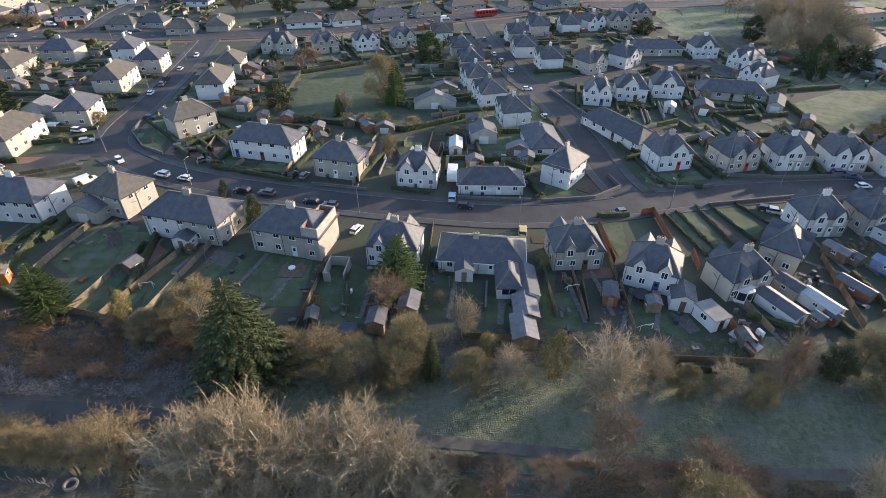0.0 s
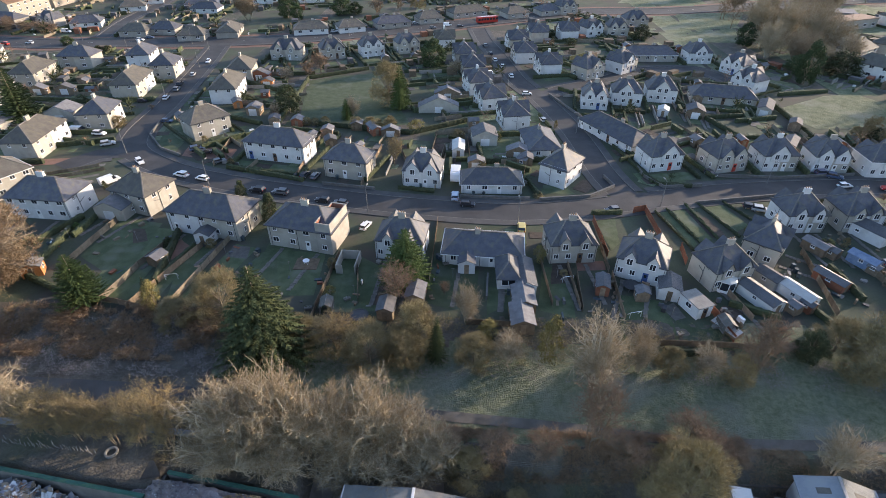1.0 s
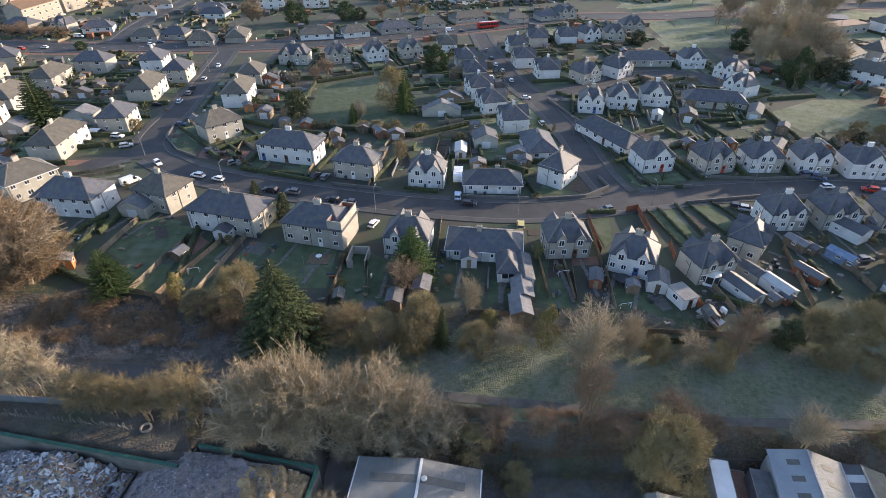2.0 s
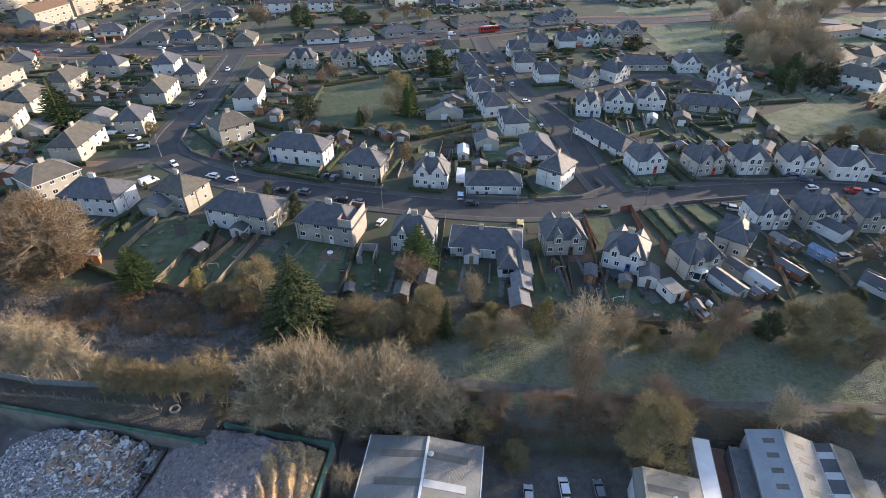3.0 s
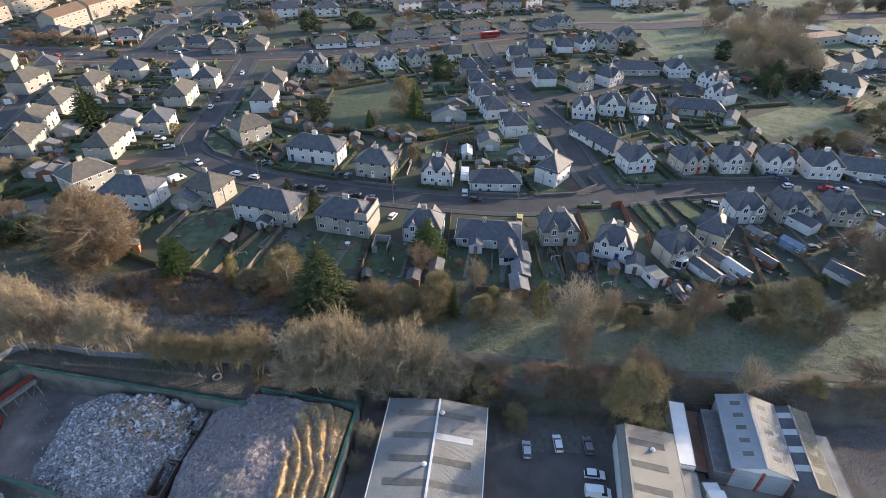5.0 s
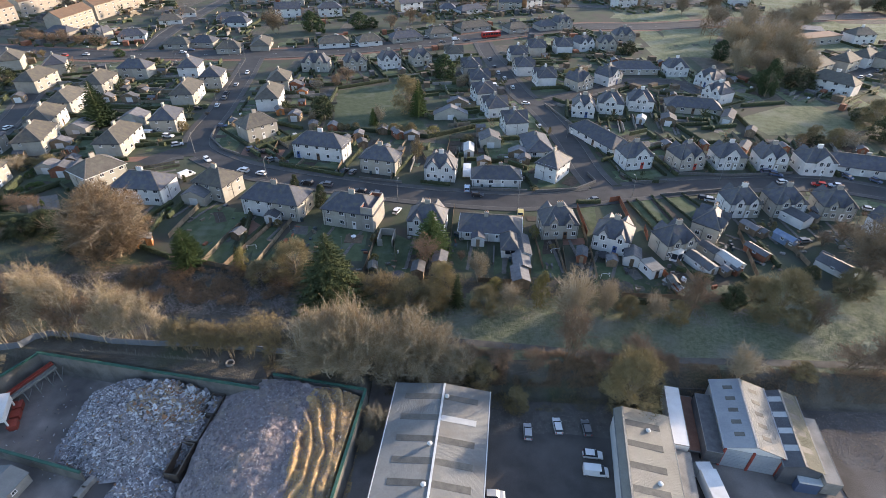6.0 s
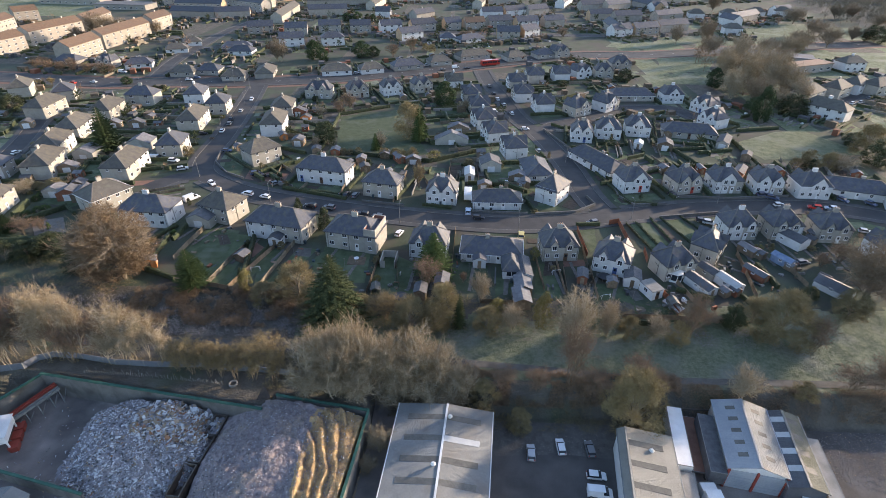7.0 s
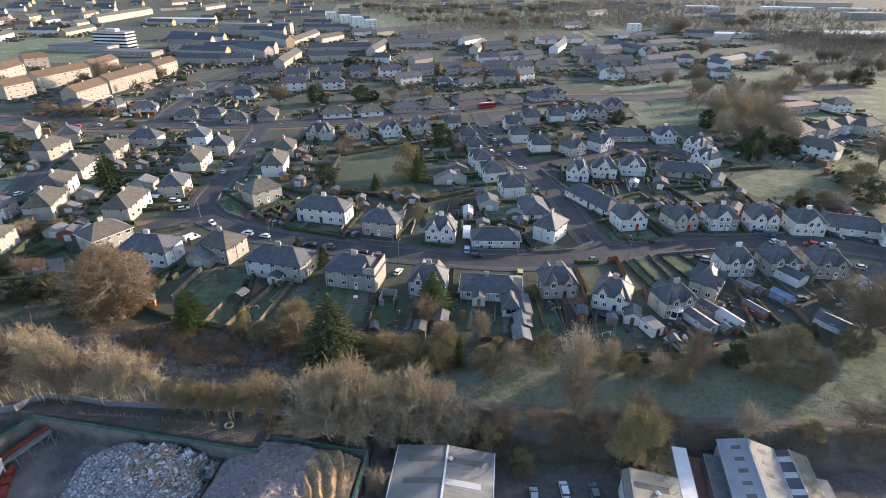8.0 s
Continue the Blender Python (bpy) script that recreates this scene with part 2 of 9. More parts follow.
def lie(x, y):
    """The height of the land: houses at 0, the field below them, the works at the foot of the bank."""
    z = -1.5 * (1 - step_up(59, 67, y)) - 0.5 * (1 - step_up(44, 58, y))
    edge_w = 41.4 - (max(x, -78.0) + 77.6) * 0.1429 if x < -33.4 else 38.2 - (x + 32.6) * 0.1548
    west = 1 - step_up(edge_w + 0.15, edge_w + 0.8, y)
    if x < -78:
        west *= 1 - step_up(0, 8, -78 - x - max(0, 41 - y) * 0.45)
    east = 1 - step_up(39.5, 44.0, y)
    k = step_up(-16.2, -15.2, x)
    return z - 4.6 * (west * (1 - k) + east * k)

# ---------------------------------------------------------------- the land
def spaced(lo, hi, near_lo, near_hi, step):
    xs, x = [], near_lo
    while x <= near_hi:
        xs.append(x)
        x += step
    g, x = step * 1.6, near_lo
    while x > lo:
        x -= g
        g *= 1.35
        xs.insert(0, x)
    g, x = step * 1.6, xs[-1]
    while x < hi:
        x += g
        g *= 1.35
        xs.append(x)
    return xs


def build_ground():
    xs, ys = spaced(-4200, 4200, -130, 130, 0.8), spaced(-1500, 4600, 0, 80, 0.6)
    v = [(x, y, lie(x, y) + (0.06 * noise.noise((x * 0.3, y * 0.3, 0)) + (0.13 * noise.noise((x * 0.8, y * 0.8, 7)) if lie(x, y) > -4 else 0.0)) * (1 if y < 65 else 0.0)) for y in ys for x in xs]
    f, k, n = [], [], len(xs)
    for j in range(len(ys) - 1):
        for i in range(n - 1):
            f.append((j * n + i, j * n + i + 1, (j + 1) * n + i + 1, (j + 1) * n + i))
            x, y = (xs[i] + xs[i + 1]) / 2, (ys[j] + ys[j + 1]) / 2
            wob = 2.0 * noise.noise((x * 0.1, y * 0.1, 5)) + 1.6 * noise.noise((x * 0.6, y * 0.6, 2)) + 1.2 * noise.noise((x * 1.7, y * 1.7, 9))
            z = lie(x, y)
            if z < -5.5:
                k.append(2 if x > 1 and y > 31.5 else 3)
            elif y > 120:
                open_grass = (95 < x < 330 and 185 < y < 440) or (-640 < x < -330 and 400 < y < 560 and x + y < 110) or (40 < x < 260 and 980 < y < 1500)
                lumpy = noise.noise((x * 0.03, y * 0.03, 4)) + 0.6 * noise.noise((x * 0.11, y * 0.11, 6))
                k.append(4 if (lumpy > -0.25 if open_grass else lumpy > 0.42) else (2 if (y > 640 and x > -60) or x > 300 or lumpy < -0.35 else 0))
            elif y > 66 + wob:
                k.append(0)
            elif y > 62 + wob and x < 45:
                k.append(2)
            elif y < 44.5 + wob * 0.5 or x < -26 + wob * 3:
                k.append(2)
            else:
                k.append(1)
    ob = new("ground", mesh_of("ground", v, f, (GARDEN, FROST, SCRUB, YARD, PARK), k, True))
    tagged(ob, "frosted grass, scrub, garden soil and yard ground in one sheet", "ground", kind="structure")


build_ground()

CRESCENT = [(125.5, 105.0), (117.3, 109.0), (98.6, 113.9), (68.8, 111.2), (48.6, 106.7), (27.4, 101.1), (12.0, 99.1), (-6.3, 100.5), (-20.5, 102.6), (-35.3, 105.7), (-49.0, 108.7), (-63.9, 113.6), (-74.3, 119.1), (-82.8, 126.0), (-86.8, 134.7), (-88.4, 144.3), (-89.2, 156.0), (-91.4, 172.7), (-94.5, 193.6), (-97.9, 213.8), (-102.0, 236.3)]
SIDE = [(39.7, 105.3), (36.6, 118.2), (34.1, 140.5), (28.5, 166.7), (21.4, 188.0), (15.9, 219.7), (11.6, 241.2), (8.8, 263.9)]
LANE = [(27.1, 171.4), (35.6, 179.5), (44.2, 184.6), (54.7, 192.2), (66.2, 201.8), (88.1, 203.2), (95.5, 190.6)]
MAINROAD = [(-319.8, 235.8), (-273.9, 233.6), (-230.5, 233.5), (-199.2, 229.5), (-170.1, 227.6), (-144.2, 231.3), (-116.8, 232.3), (-90.2, 236.1), (-63.8, 243.2), (-36.8, 254.9), (-8.0, 267.4), (16.6, 280.4), (42.9, 292.9), (70.7, 304.8), (107.6, 307.6), (148.3, 319.6), (195.6, 334.3), (271.8, 352.0)]
NORTH = [(-156.4, 238.8), (-163.2, 271.0), (-165.9, 309.4), (-167.7, 363.5), (-163.6, 397.1)]
WEST = [(-151.8, 114.1), (-154.9, 133.8), (-160.4, 151.0), (-168.9, 170.7), (-176.2, 191.3), (-188.3, 214.5)]
WESTJN = [(-83.0, 124.7), (-90.3, 122.7), (-95.1, 115.2)]
FAR1 = [(-119.8, 315.8), (-73.0, 361.5), (-8.3, 367.6), (56.4, 365.0), (121.6, 369.0), (211.7, 409.6)]
EAST = [(243.5, 258.2), (209.5, 250.8), (156.3, 207.9), (136.4, 212.9)]


def ribbon(name, line, lo, hi, z, mat, label, category, thick=0.0, kind="structure"):
    """A strip along a line between two offsets; with thickness it stands up as a step."""
    s = Solid()
    pts = [(p + n * lo, p + n * hi) for p, n in sides(line)]
    for (a, b), (c, d) in zip(pts, pts[1:]):
        za = zb = z
        s.face([(*a, z), (*c, z), (*d, z), (*b, z)])
        if thick:
            s.face([(*a, z - thick), (*c, z - thick), (*c, z), (*a, z)])
            s.face([(*b, z), (*d, z), (*d, z - thick), (*b, z - thick)])
    ob = new(name, s.mesh(name, mat))
    return tagged(ob, label, category, kind=kind)


def near_other(p, name, grow=0.6):
    for other, (line, half) in LINES.items():
        if other != name:
            for q in line:
                if (q - p).length < half + grow:
                    return True
    return False


LINES = {}
for name, pts, half in (("crescent", CRESCENT, 3.3), ("side", SIDE, 3.2), ("lane", LANE, 2.7), ("mainroad", MAINROAD, 6.0), ("north", NORTH, 3.0),
                        ("west", WEST, 3.0), ("junction", WESTJN, 3.4), ("far", FAR1, 3.2), ("east", EAST, 3.0)):
    LINES[name] = (smooth_line(pts, 3.0), half)
for i, (name, (line, half)) in enumerate(LINES.items()):
    ribbon("road", line, -half, half, 0.03 + 0.006 * i, ASPHALT, "dark worn asphalt road between raised kerbs", "road")
    for sign in (-1, 1):
        run = []
        for p, nrm in list(sides(line)) + [(None, None)]:
            edge = None if p is None else p + nrm * sign * (half + 1.0)
            if edge is not None and not near_other(edge, name):
                run.append(p)
                continue
            if len(run) > 3:
                lo, hi = sorted((sign * half, sign * (half + 0.16)))
                ribbon("kerb", run, lo, hi, 0.15 + 0.004 * i, KERB, "pale concrete kerb along the road", "kerb", 0.16)
                lo, hi = sorted((sign * (half + 0.16), sign * (half + 1.9)))
                ribbon("pavement", run, lo, hi, 0.142 + 0.004 * i, PAVING, "grey asphalt pavement beside the road", "pavement", 0.16)
            run = []
# red verge and centre dashes on the main road
main_line = LINES["mainroad"][0]
for sign in (-1, 1):
    lo, hi = sorted((sign * 8.0, sign * 11.0))
    ribbon("verge", main_line, lo, hi, 0.02, MONO, "reddish brown verge beside the main road", "verge")
dash = Solid()
for line, gap in ((main_line, 5),):
    for i in range(2, len(line) - 2, gap):
        p, d = line[i], (line[i + 1] - line[i]).normalized()
        n = Vector((-d.y, d.x)) * 0.07
        q = p + d * 1.8
        dash.face([(*(p - n), 0.1), (*(q - n), 0.1), (*(q + n), 0.1), (*(p + n), 0.1)])
tagged(new("road_marking", dash.mesh("road_marking", PAINT)), "worn white centre dashes on the asphalt", "road marking", kind="structure")

# ---------------------------------------------------------------- houses
WINDOW_MESH = {}


def window_mesh(w, h, door, single):
    """A frame slab with a sill, and its pane; single: both in one piece, for houses far off."""
    key = (w, h, door, single)
    if key not in WINDOW_MESH:
        s, g = Solid(), Solid()
        if door is None:
            ring = [(-w / 2 - 0.07, -0.02), (w / 2 + 0.07, -0.02), (w / 2 + 0.07, 0.06), (w / 2, 0.06), (w / 2, h), (-w / 2, h), (-w / 2, 0.06), (-w / 2 - 0.07, 0.06)]
            s.prism([(x, -0.07, z) for x, z in ring], (0, 0.09, 0))
            t = g if not single else s
            for x0, x1 in ((-w / 2 + 0.08, -0.04), (0.04, w / 2 - 0.08)):
                t.box(x0, x1, -0.08, -0.05, 0.14, h - 0.08, 1 if single else 0)
        else:
            s.box(-w / 2, w / 2, -0.06, 0.02, 0, h, 1)
            t = g if not single else s
            t.box(-w / 4, w / 4, -0.075, -0.03, h * 0.55, h * 0.85, 2 if single else 0)
        mats = (UPVC, GLASS) if door is None else (UPVC, DOORS[door], GLASS)
        WINDOW_MESH[key] = (s.mesh("window", *mats), None if single else g.mesh("pane", GLASS))
    return WINDOW_MESH[key]


def opening(parent, m, w, h, door=None, single=False):
    a, b = window_mesh(w, h, door, single)
    o = piece("window" if door is None else "door", a, parent, m)
    if b:
        piece("pane", b, o)


def on_wall(side, u, z, w, d):
    """A pose on a wall of a w x d box: side s front (-y), n back, e (+x), w (-x); u along it, seen from outside to the right."""
    return {"s": pose(u, -d / 2, z), "n": pose(-u, d / 2, z, 0, 0, 180), "e": pose(w / 2, u, z, 0, 0, 90), "w": pose(-w / 2, -u, z, 0, 0, -90)}[side]


def roof_shell(w, d, eave, ridge, hip, over=0.35, thick=0.16):
    """A hipped (hip: run of the hips from the ends) or gabled (hip 0) roof with overhang and underside."""
    rise = (ridge - eave) / (d / 2)
    X, Y = w / 2 + (over if hip else 0.2), d / 2 + over
    ze = eave - over * rise
    rx = w / 2 - hip + (0.0 if hip else 0.2)
    s = Solid()
    A, B, C, D = (-X, -Y, ze), (X, -Y, ze), (X, Y, ze), (-X, Y, ze)
    P, Q = (-rx, 0, ridge), (rx, 0, ridge)
    low = lambda p: (p[0], p[1], p[2] - thick)
    s.face([A, B, Q, P]), s.face([C, D, P, Q])
    if hip:
        s.face([B, C, Q]), s.face([D, A, P])
        for a, b in ((A, B), (B, C), (C, D), (D, A)):
            s.face([low(a), low(b), b, a])
        s.face([low(D), low(C), low(B), low(A)])
    else:
        s.face([low(A), low(B), B, A]), s.face([low(C), low(D), D, C])
        s.face([low(B), low(Q), Q, B]), s.face([low(Q), low(C), C, Q]), s.face([low(D), low(P), P, D]), s.face([low(P), low(A), A, P])
        s.face([low(P), low(Q), low(B), low(A)]), s.face([low(Q), low(P), low(D), low(C)])
    caps = Solid()
    caps.beam((-rx, 0, ridge + 0.03), (rx, 0, ridge + 0.03), 0.30, 0.14)
    if hip:
        for a, b in ((A, P), (B, Q), (C, Q), (D, P)):
            caps.beam((a[0], a[1], a[2] + 0.02), (b[0], b[1], b[2] + 0.03), 0.24, 0.10)
    return s, caps, X, Y, ze


def chimney(parent, x, y, base, top, wide=1.2, mat=None, near=True):
    s = Solid()
    hw, e = wide / 2, 0.07
    ring = [(x - hw, base), (x + hw, base), (x + hw, top - 0.16), (x + hw + e, top - 0.16), (x + hw + e, top), (x - hw - e, top), (x - hw - e, top - 0.16), (x - hw, top - 0.16)]
    s.prism([(px, y - 0.3, z) for px, z in ring], (0, 0.6, 0))
    c = part("chimney", s, mat or WALLS["stone"], parent)
    if near:
        n = max(2, int(wide / 0.42))
        if "pot" not in WINDOW_MESH:
            p = Solid()
            p.tube((0, 0, 0), (0, 0, 0.38), 0.11, 0.09, 7)
            WINDOW_MESH["pot"] = p.mesh("chimney_pot", POT)
        for i in range(n):
            piece("chimney_pot", WINDOW_MESH["pot"], c, pose(x - wide / 2 + (i + 0.5) * wide / n, y, top))


COLOUR_WORDS = {"cream": "cream", "white": "white", "stone": "grey", "grey": "buff"}
ROOF_WORDS = {"slate": "slate", "brown": "weathered brownish slate", "grey": "weathered grey tiled", "red": "red-brown tiled"}


HOUSES = []


def house(kind, x, y, turn, w, d, wall, roof, far=None):
    far = math.hypot(x, y) > 235 if far is None else far
    mid = math.hypot(x, y) > 150
    HOUSES.append((x, y, turn, w, d))
    r = random.Random(int(x * 13 + y * 7))
    words = {"block": "two-storey hipped block of flats", "cottage": "house with gabled dormers", "bungalow": "hipped bungalow", "terrace": "terrace of houses", "flats": "three-storey block of flats"}[kind]
    ob = root("house", pose(x, y, 0, 0, 0, turn), f"{COLOUR_WORDS[wall]} {words} under a {ROOF_WORDS[roof]} roof", "house", "houses of the estate")
    eave, ridge, hip = {"block": (5.0, 7.8, 3.7), "cottage": (4.2, 7.3, 3.0), "bungalow": (2.7, 5.1, 3.2), "terrace": (5.2, 8.2, 0), "flats": (8.2, 11.3, 0)}[kind]
    hip = min(hip, w / 2 - 0.3)
    wm, rm = WALLS[wall], ROOFS[roof]
    body = Solid()
    other = wm
    if hip:
        # semi-detached: each half painted by its owner
        if kind in ("block", "cottage") and not far and r.random() < 0.2:
            other = WALLS["white" if wall != "white" else "cream"]
        body.box(-w / 2, 0, -d / 2, d / 2, -0.3, eave)
        half = Solid()
        half.box(0, w / 2, -d / 2, d / 2, -0.3, eave)
        part("wall", half, other, ob)
    else:
        body.prism([(-w / 2, -d / 2, -0.3), (-w / 2, d / 2, -0.3), (-w / 2, d / 2, eave), (-w / 2, 0, ridge - 0.18), (-w / 2, -d / 2, eave)], (w, 0, 0))
        body.k[0] = body.k[1] = 1
    wl = part("wall", body, (wm, ORANGE_END if (not hip and r.random() < 0.35) else wm), ob)
    shell, caps, X, Y, ze = roof_shell(w, d, eave, ridge, hip, 0.14 if kind == "cottage" else 0.35)
    part("roof", shell, rm, ob)
    if math.hypot(x, y) < 330:
        part("ridge_tiles", caps, RIDGE, ob)
    # rainwater goods
    gut = Solid()
    for sy in (-1, 1):
        gut.beam((-X, sy * (Y + 0.05), ze - 0.08), (X, sy * (Y + 0.05), ze - 0.08), 0.11, 0.10)
    if hip:
        for sx in (-1, 1):
            gut.beam((sx * (X + 0.05), -Y, ze - 0.08), (sx * (X + 0.05), Y, ze - 0.08), 0.12, 0.12)
    if not far:
        part("gutter", gut, UPVC if r.random() < 0.12 else PIPE, ob)
    if not mid:
        for sx, sy in ((-0.47, -1), (0.47, -1), (0.03, 1), (-0.46, 1), (0.46, 1)):
            p = Solid()
            p.tube((sx * w, sy * (d / 2 + 0.07), 0), (sx * w, sy * (d / 2 + 0.07), eave - 0.1), 0.05, 0.05, 5)
            part("downpipe", p, PIPE, ob)
        for sx in (-1, 1):
            if hip and eave > 4:
                p, u = Solid(), d * r.uniform(-0.1, 0.1)
                q = sx * (w / 2 + 0.07)
                p.tube((q, u, 0), (q, u, eave - 0.6), 0.055, 0.055, 5)
                p.tube((q, u, 2.4), (q, u + d * 0.2, 2.9), 0.045, 0.045, 5)
                p.tube((q, u, 3.9), (q, u - d * 0.16, 4.3) if eave > 4.5 else (q, u - d * 0.16, 3.6), 0.045, 0.045, 5)
                part("waste_pipe", p, PIPE, ob)
    # openings
    two = kind in ("block", "terrace", "flats")
    floors = {"block": (0.95, 3.45), "cottage": (0.95,), "bungalow": (0.95,), "terrace": (0.95, 3.5), "flats": (0.9, 3.5, 6.1)}[kind]
    pitch = 4.2 if far else (2.7 if kind == "block" and not mid else 3.3)
    n = max(2, int(w / pitch))
    if kind == "cottage" and not far:
        n = 4
    if far and kind == "flats":
        n = min(n, 7)
    if far and kind != "flats" and w < 20:
        n = min(n, 4)
    facing = math.cos(radians(turn))
    seen_sides = "sn" if not mid else ("s" if facing > 0 else "n")
    if mid and abs(facing) < 0.3:
        seen_sides = "sn" if not far else ("s" if math.sin(radians(turn)) > 0 else "n")
    for side in seen_sides if math.hypot(x, y) < (560 if kind == "flats" else 400) else "":
        for zf in floors:
            for i in range(n):
                u = -w / 2 + w * (i + 0.5) / n + r.uniform(-0.2, 0.2)
                ww = r.choice((1.25, 1.1, 0.8, 1.0)) if not far else 1.5
                ww = 0.95 if kind == "cottage" and not far else ww
                if zf < 1 and (i == n // 2 or (n > 4 and i == 0)) and not far:
                    opening(ob, on_wall(side, u, 0.1, w, d), 0.95, 2.1, r.choice((0, 0, 0, 2, 0, 0, 3, 1)), mid)
                    continue
                opening(ob, on_wall(side, u, zf + 0.1, w, d), ww, 1.15, None, mid)
    if hip and not far:
        for side in "ew":
            for zf in floors:
                for u in (-d * 0.22, d * 0.24):
                    if r.random() < 0.7:
                        opening(ob, on_wall(side, u, zf + 0.1, w, d), r.choice((0.9, 1.1, 0.7)), 1.1, None, mid)
    # wall-head gables of the cottages
    if kind == "cottage":
        for side in (-1, 1):
            wide = side < 0 and y > 100 and r.random() < 0.5
            for u in ((r.choice((-0.6, 0.0, 0.6)),) if wide else (-w * 0.22, w * 0.22)):
                u += r.uniform(-0.15, 0.15)
                g, gr = Solid(), Solid()
                hw, top = (2.2, 6.9) if wide else ((0.95, 6.0) if y < 104 and side < 0 else (1.5, 6.4))
                yb = side * (d / 2 + 0.26)
                back = -side * (3.6 if wide else 3.2)
                g.prism([(u - hw, yb + side * 0.02, eave - 1.6), (u + hw, yb + side * 0.02, eave - 1.6), (u + hw, yb + side * 0.02, eave + 0.35), (u, yb + side * 0.02, top - 0.1), (u - hw, yb + side * 0.02, eave + 0.35)][::-side], (0, back, 0))
                gable = part("gable", g, wm, ob)
                for sx in (-1, 1):
                    o = Vector((u, yb + side * 0.25, top))
                    e = Vector((u + sx * (hw + 0.25), yb + side * 0.25, eave + 0.35 - 0.25))
                    gr.prism([o, e, e + Vector((0, 0, 0.13)), o + Vector((0, 0, 0.13))][::sx * side], (0, back - side * 0.5, 0))
                part("gable_roof", gr, rm, gable)
                if not far or side * math.cos(radians(turn)) < 0:
                    for du in ((-0.95, 0.95) if wide else (0,)):
                        opening(ob, on_wall("s" if side < 0 else "n", (u if side < 0 else -u) + du, eave - 1.0, w, d + 0.56), 1.05, 1.35, None, mid)
    # stacks
    if math.hypot(x, y) > 430:
        return ob
    if kind in ("block", "cottage"):
        chimney(ob, 0, 0.1, ridge - 0.8, ridge + 1.0, 1.3 if w < 12 else 1.5, wm if r.random() < 0.5 else None, not mid)
    elif kind == "bungalow":
        chimney(ob, w * 0.08, 0.3, ridge - 0.9, ridge + 0.75, 1.0, None, not mid)
    else:
        for i in range(max(1, int(w / 14))):
            chimney(ob, -w / 2 + (i + 0.5) * w / max(1, int(w / 14)), 0, ridge - 0.6, ridge + 0.8, 1.1, None, False)
    return ob


def roof_terrace(ob, w, d):
    """A roughcast box built up through one end of the hipped roof, open to the sky, brick-lined inside."""
    x0, x1, y0, y1, top = -w / 2 - 0.14, -w / 2 + 2.9, -d / 2 + 0.5, d / 2 + 0.14, 6.7
    for a in ((x0, x0 + 0.2, y0, y1), (x1 - 0.2, x1, y0, y1), (x0 + 0.2, x1 - 0.2, y0, y0 + 0.2), (x0 + 0.2, x1 - 0.2, y1 - 0.2, y1)):
        s = Solid()
        s.box(*a, -0.2, top)
        part("terrace_wall", s, WALLS["stone"], ob, "grey roughcast wall of a roof terrace")
    x2, x3, y2, y3 = x0 + 0.2, x1 - 0.2, y0 + 0.2, y1 - 0.2
    for a in ((x2, x2 + 0.05, y2, y3), (x3 - 0.05, x3, y2, y3), (x2 + 0.05, x3 - 0.05, y2, y2 + 0.05), (x2 + 0.05, x3 - 0.05, y3 - 0.05, y3)):
        s = Solid()
        s.box(*a, 4.3, top - 0.12)
        part("brick_lining", s, BRICK_RED, ob, "red brick lining inside a roof terrace")
    s = Solid()
    s.box(x2 + 0.05, x3 - 0.05, y2 + 0.05, y3 - 0.05, 4.3, 4.4)
    part("terrace_floor", s, FELT, ob)
    for z in (0.95, 3.5):
        opening(ob, pose(-w / 2 + 1.4, d / 2 + 0.14, z, 0, 0, 180), 1.0, 1.1)


house("block", -84.0, 96.4, -4, 13.5, 8.2, "white", "slate")
house("block", -65.5, 99.4, 162, 9.5, 8.2, "cream", "brown")
house("block", -47.1, 91.5, 168, 15.5, 8.2, "cream", "slate")
terrace_house = house("block", -26.9, 87.7, 168, 13, 8.2, "cream", "slate")
roof_terrace(terrace_house, 13, 8.2)
house("cottage", -8.3, 84.5, -6, 8.9, 6.8, "white", "slate")
house("bungalow", 6.9, 83.8, 176, 14.5, 8.0, "white", "slate")
house("cottage", 23.0, 85.0, 5, 8.5, 6.9, "stone", "slate")
house("cottage", 35.3, 79.8, -23, 8.3, 7.0, "white", "slate")
house("cottage", 48.7, 78.4, 18, 8.1, 6.3, "cream", "slate")
house("cottage", 59.8, 86.2, 52, 8.0, 6.2, "cream", "slate")
house("cottage", 71.1, 97.1, 4, 8.1, 6.8, "white", "slate")
house("cottage", 82.7, 98.0, 3, 8.1, 7.2, "cream", "slate")
house("cottage", 94.6, 97.0, -4, 8.0, 7.2, "cream", "slate")
house("cottage", 103.7, 87.0, 10, 8.6, 7.6, "white", "slate")
house("block", -43.3, 124.3, -11, 16.0, 6.9, "white", "slate")
house("block", -24.0, 115.7, -12, 10.6, 6.3, "cream", "slate")
house("cottage", -6.3, 112.6, -5, 8.7, 6.8, "white", "slate")
house("bungalow", 9.3, 110.0, 1, 13.6, 6.2, "white", "slate")
house("block", 25.8, 115.0, 55, 9.0, 6.6, "white", "slate")
house("bungalow", 22.8, 132.0, 96, 13, 8, "white", "slate")
house("block", -68.3, 138.5, 46, 10.5, 8.2, "cream", "brown")
house("block", -72.7, 167.2, -82, 14.5, 8, "white", "grey")
house("block", -74.6, 185.6, -82, 11, 8, "cream", "grey")
house("block", -107.5, 126.0, 94, 15, 8, "cream", "brown")
house("block", -100.3, 142.8, 99, 10, 8, "cream", "slate")
house("block", -105.3, 169.8, 98, 15, 8, "cream", "brown")
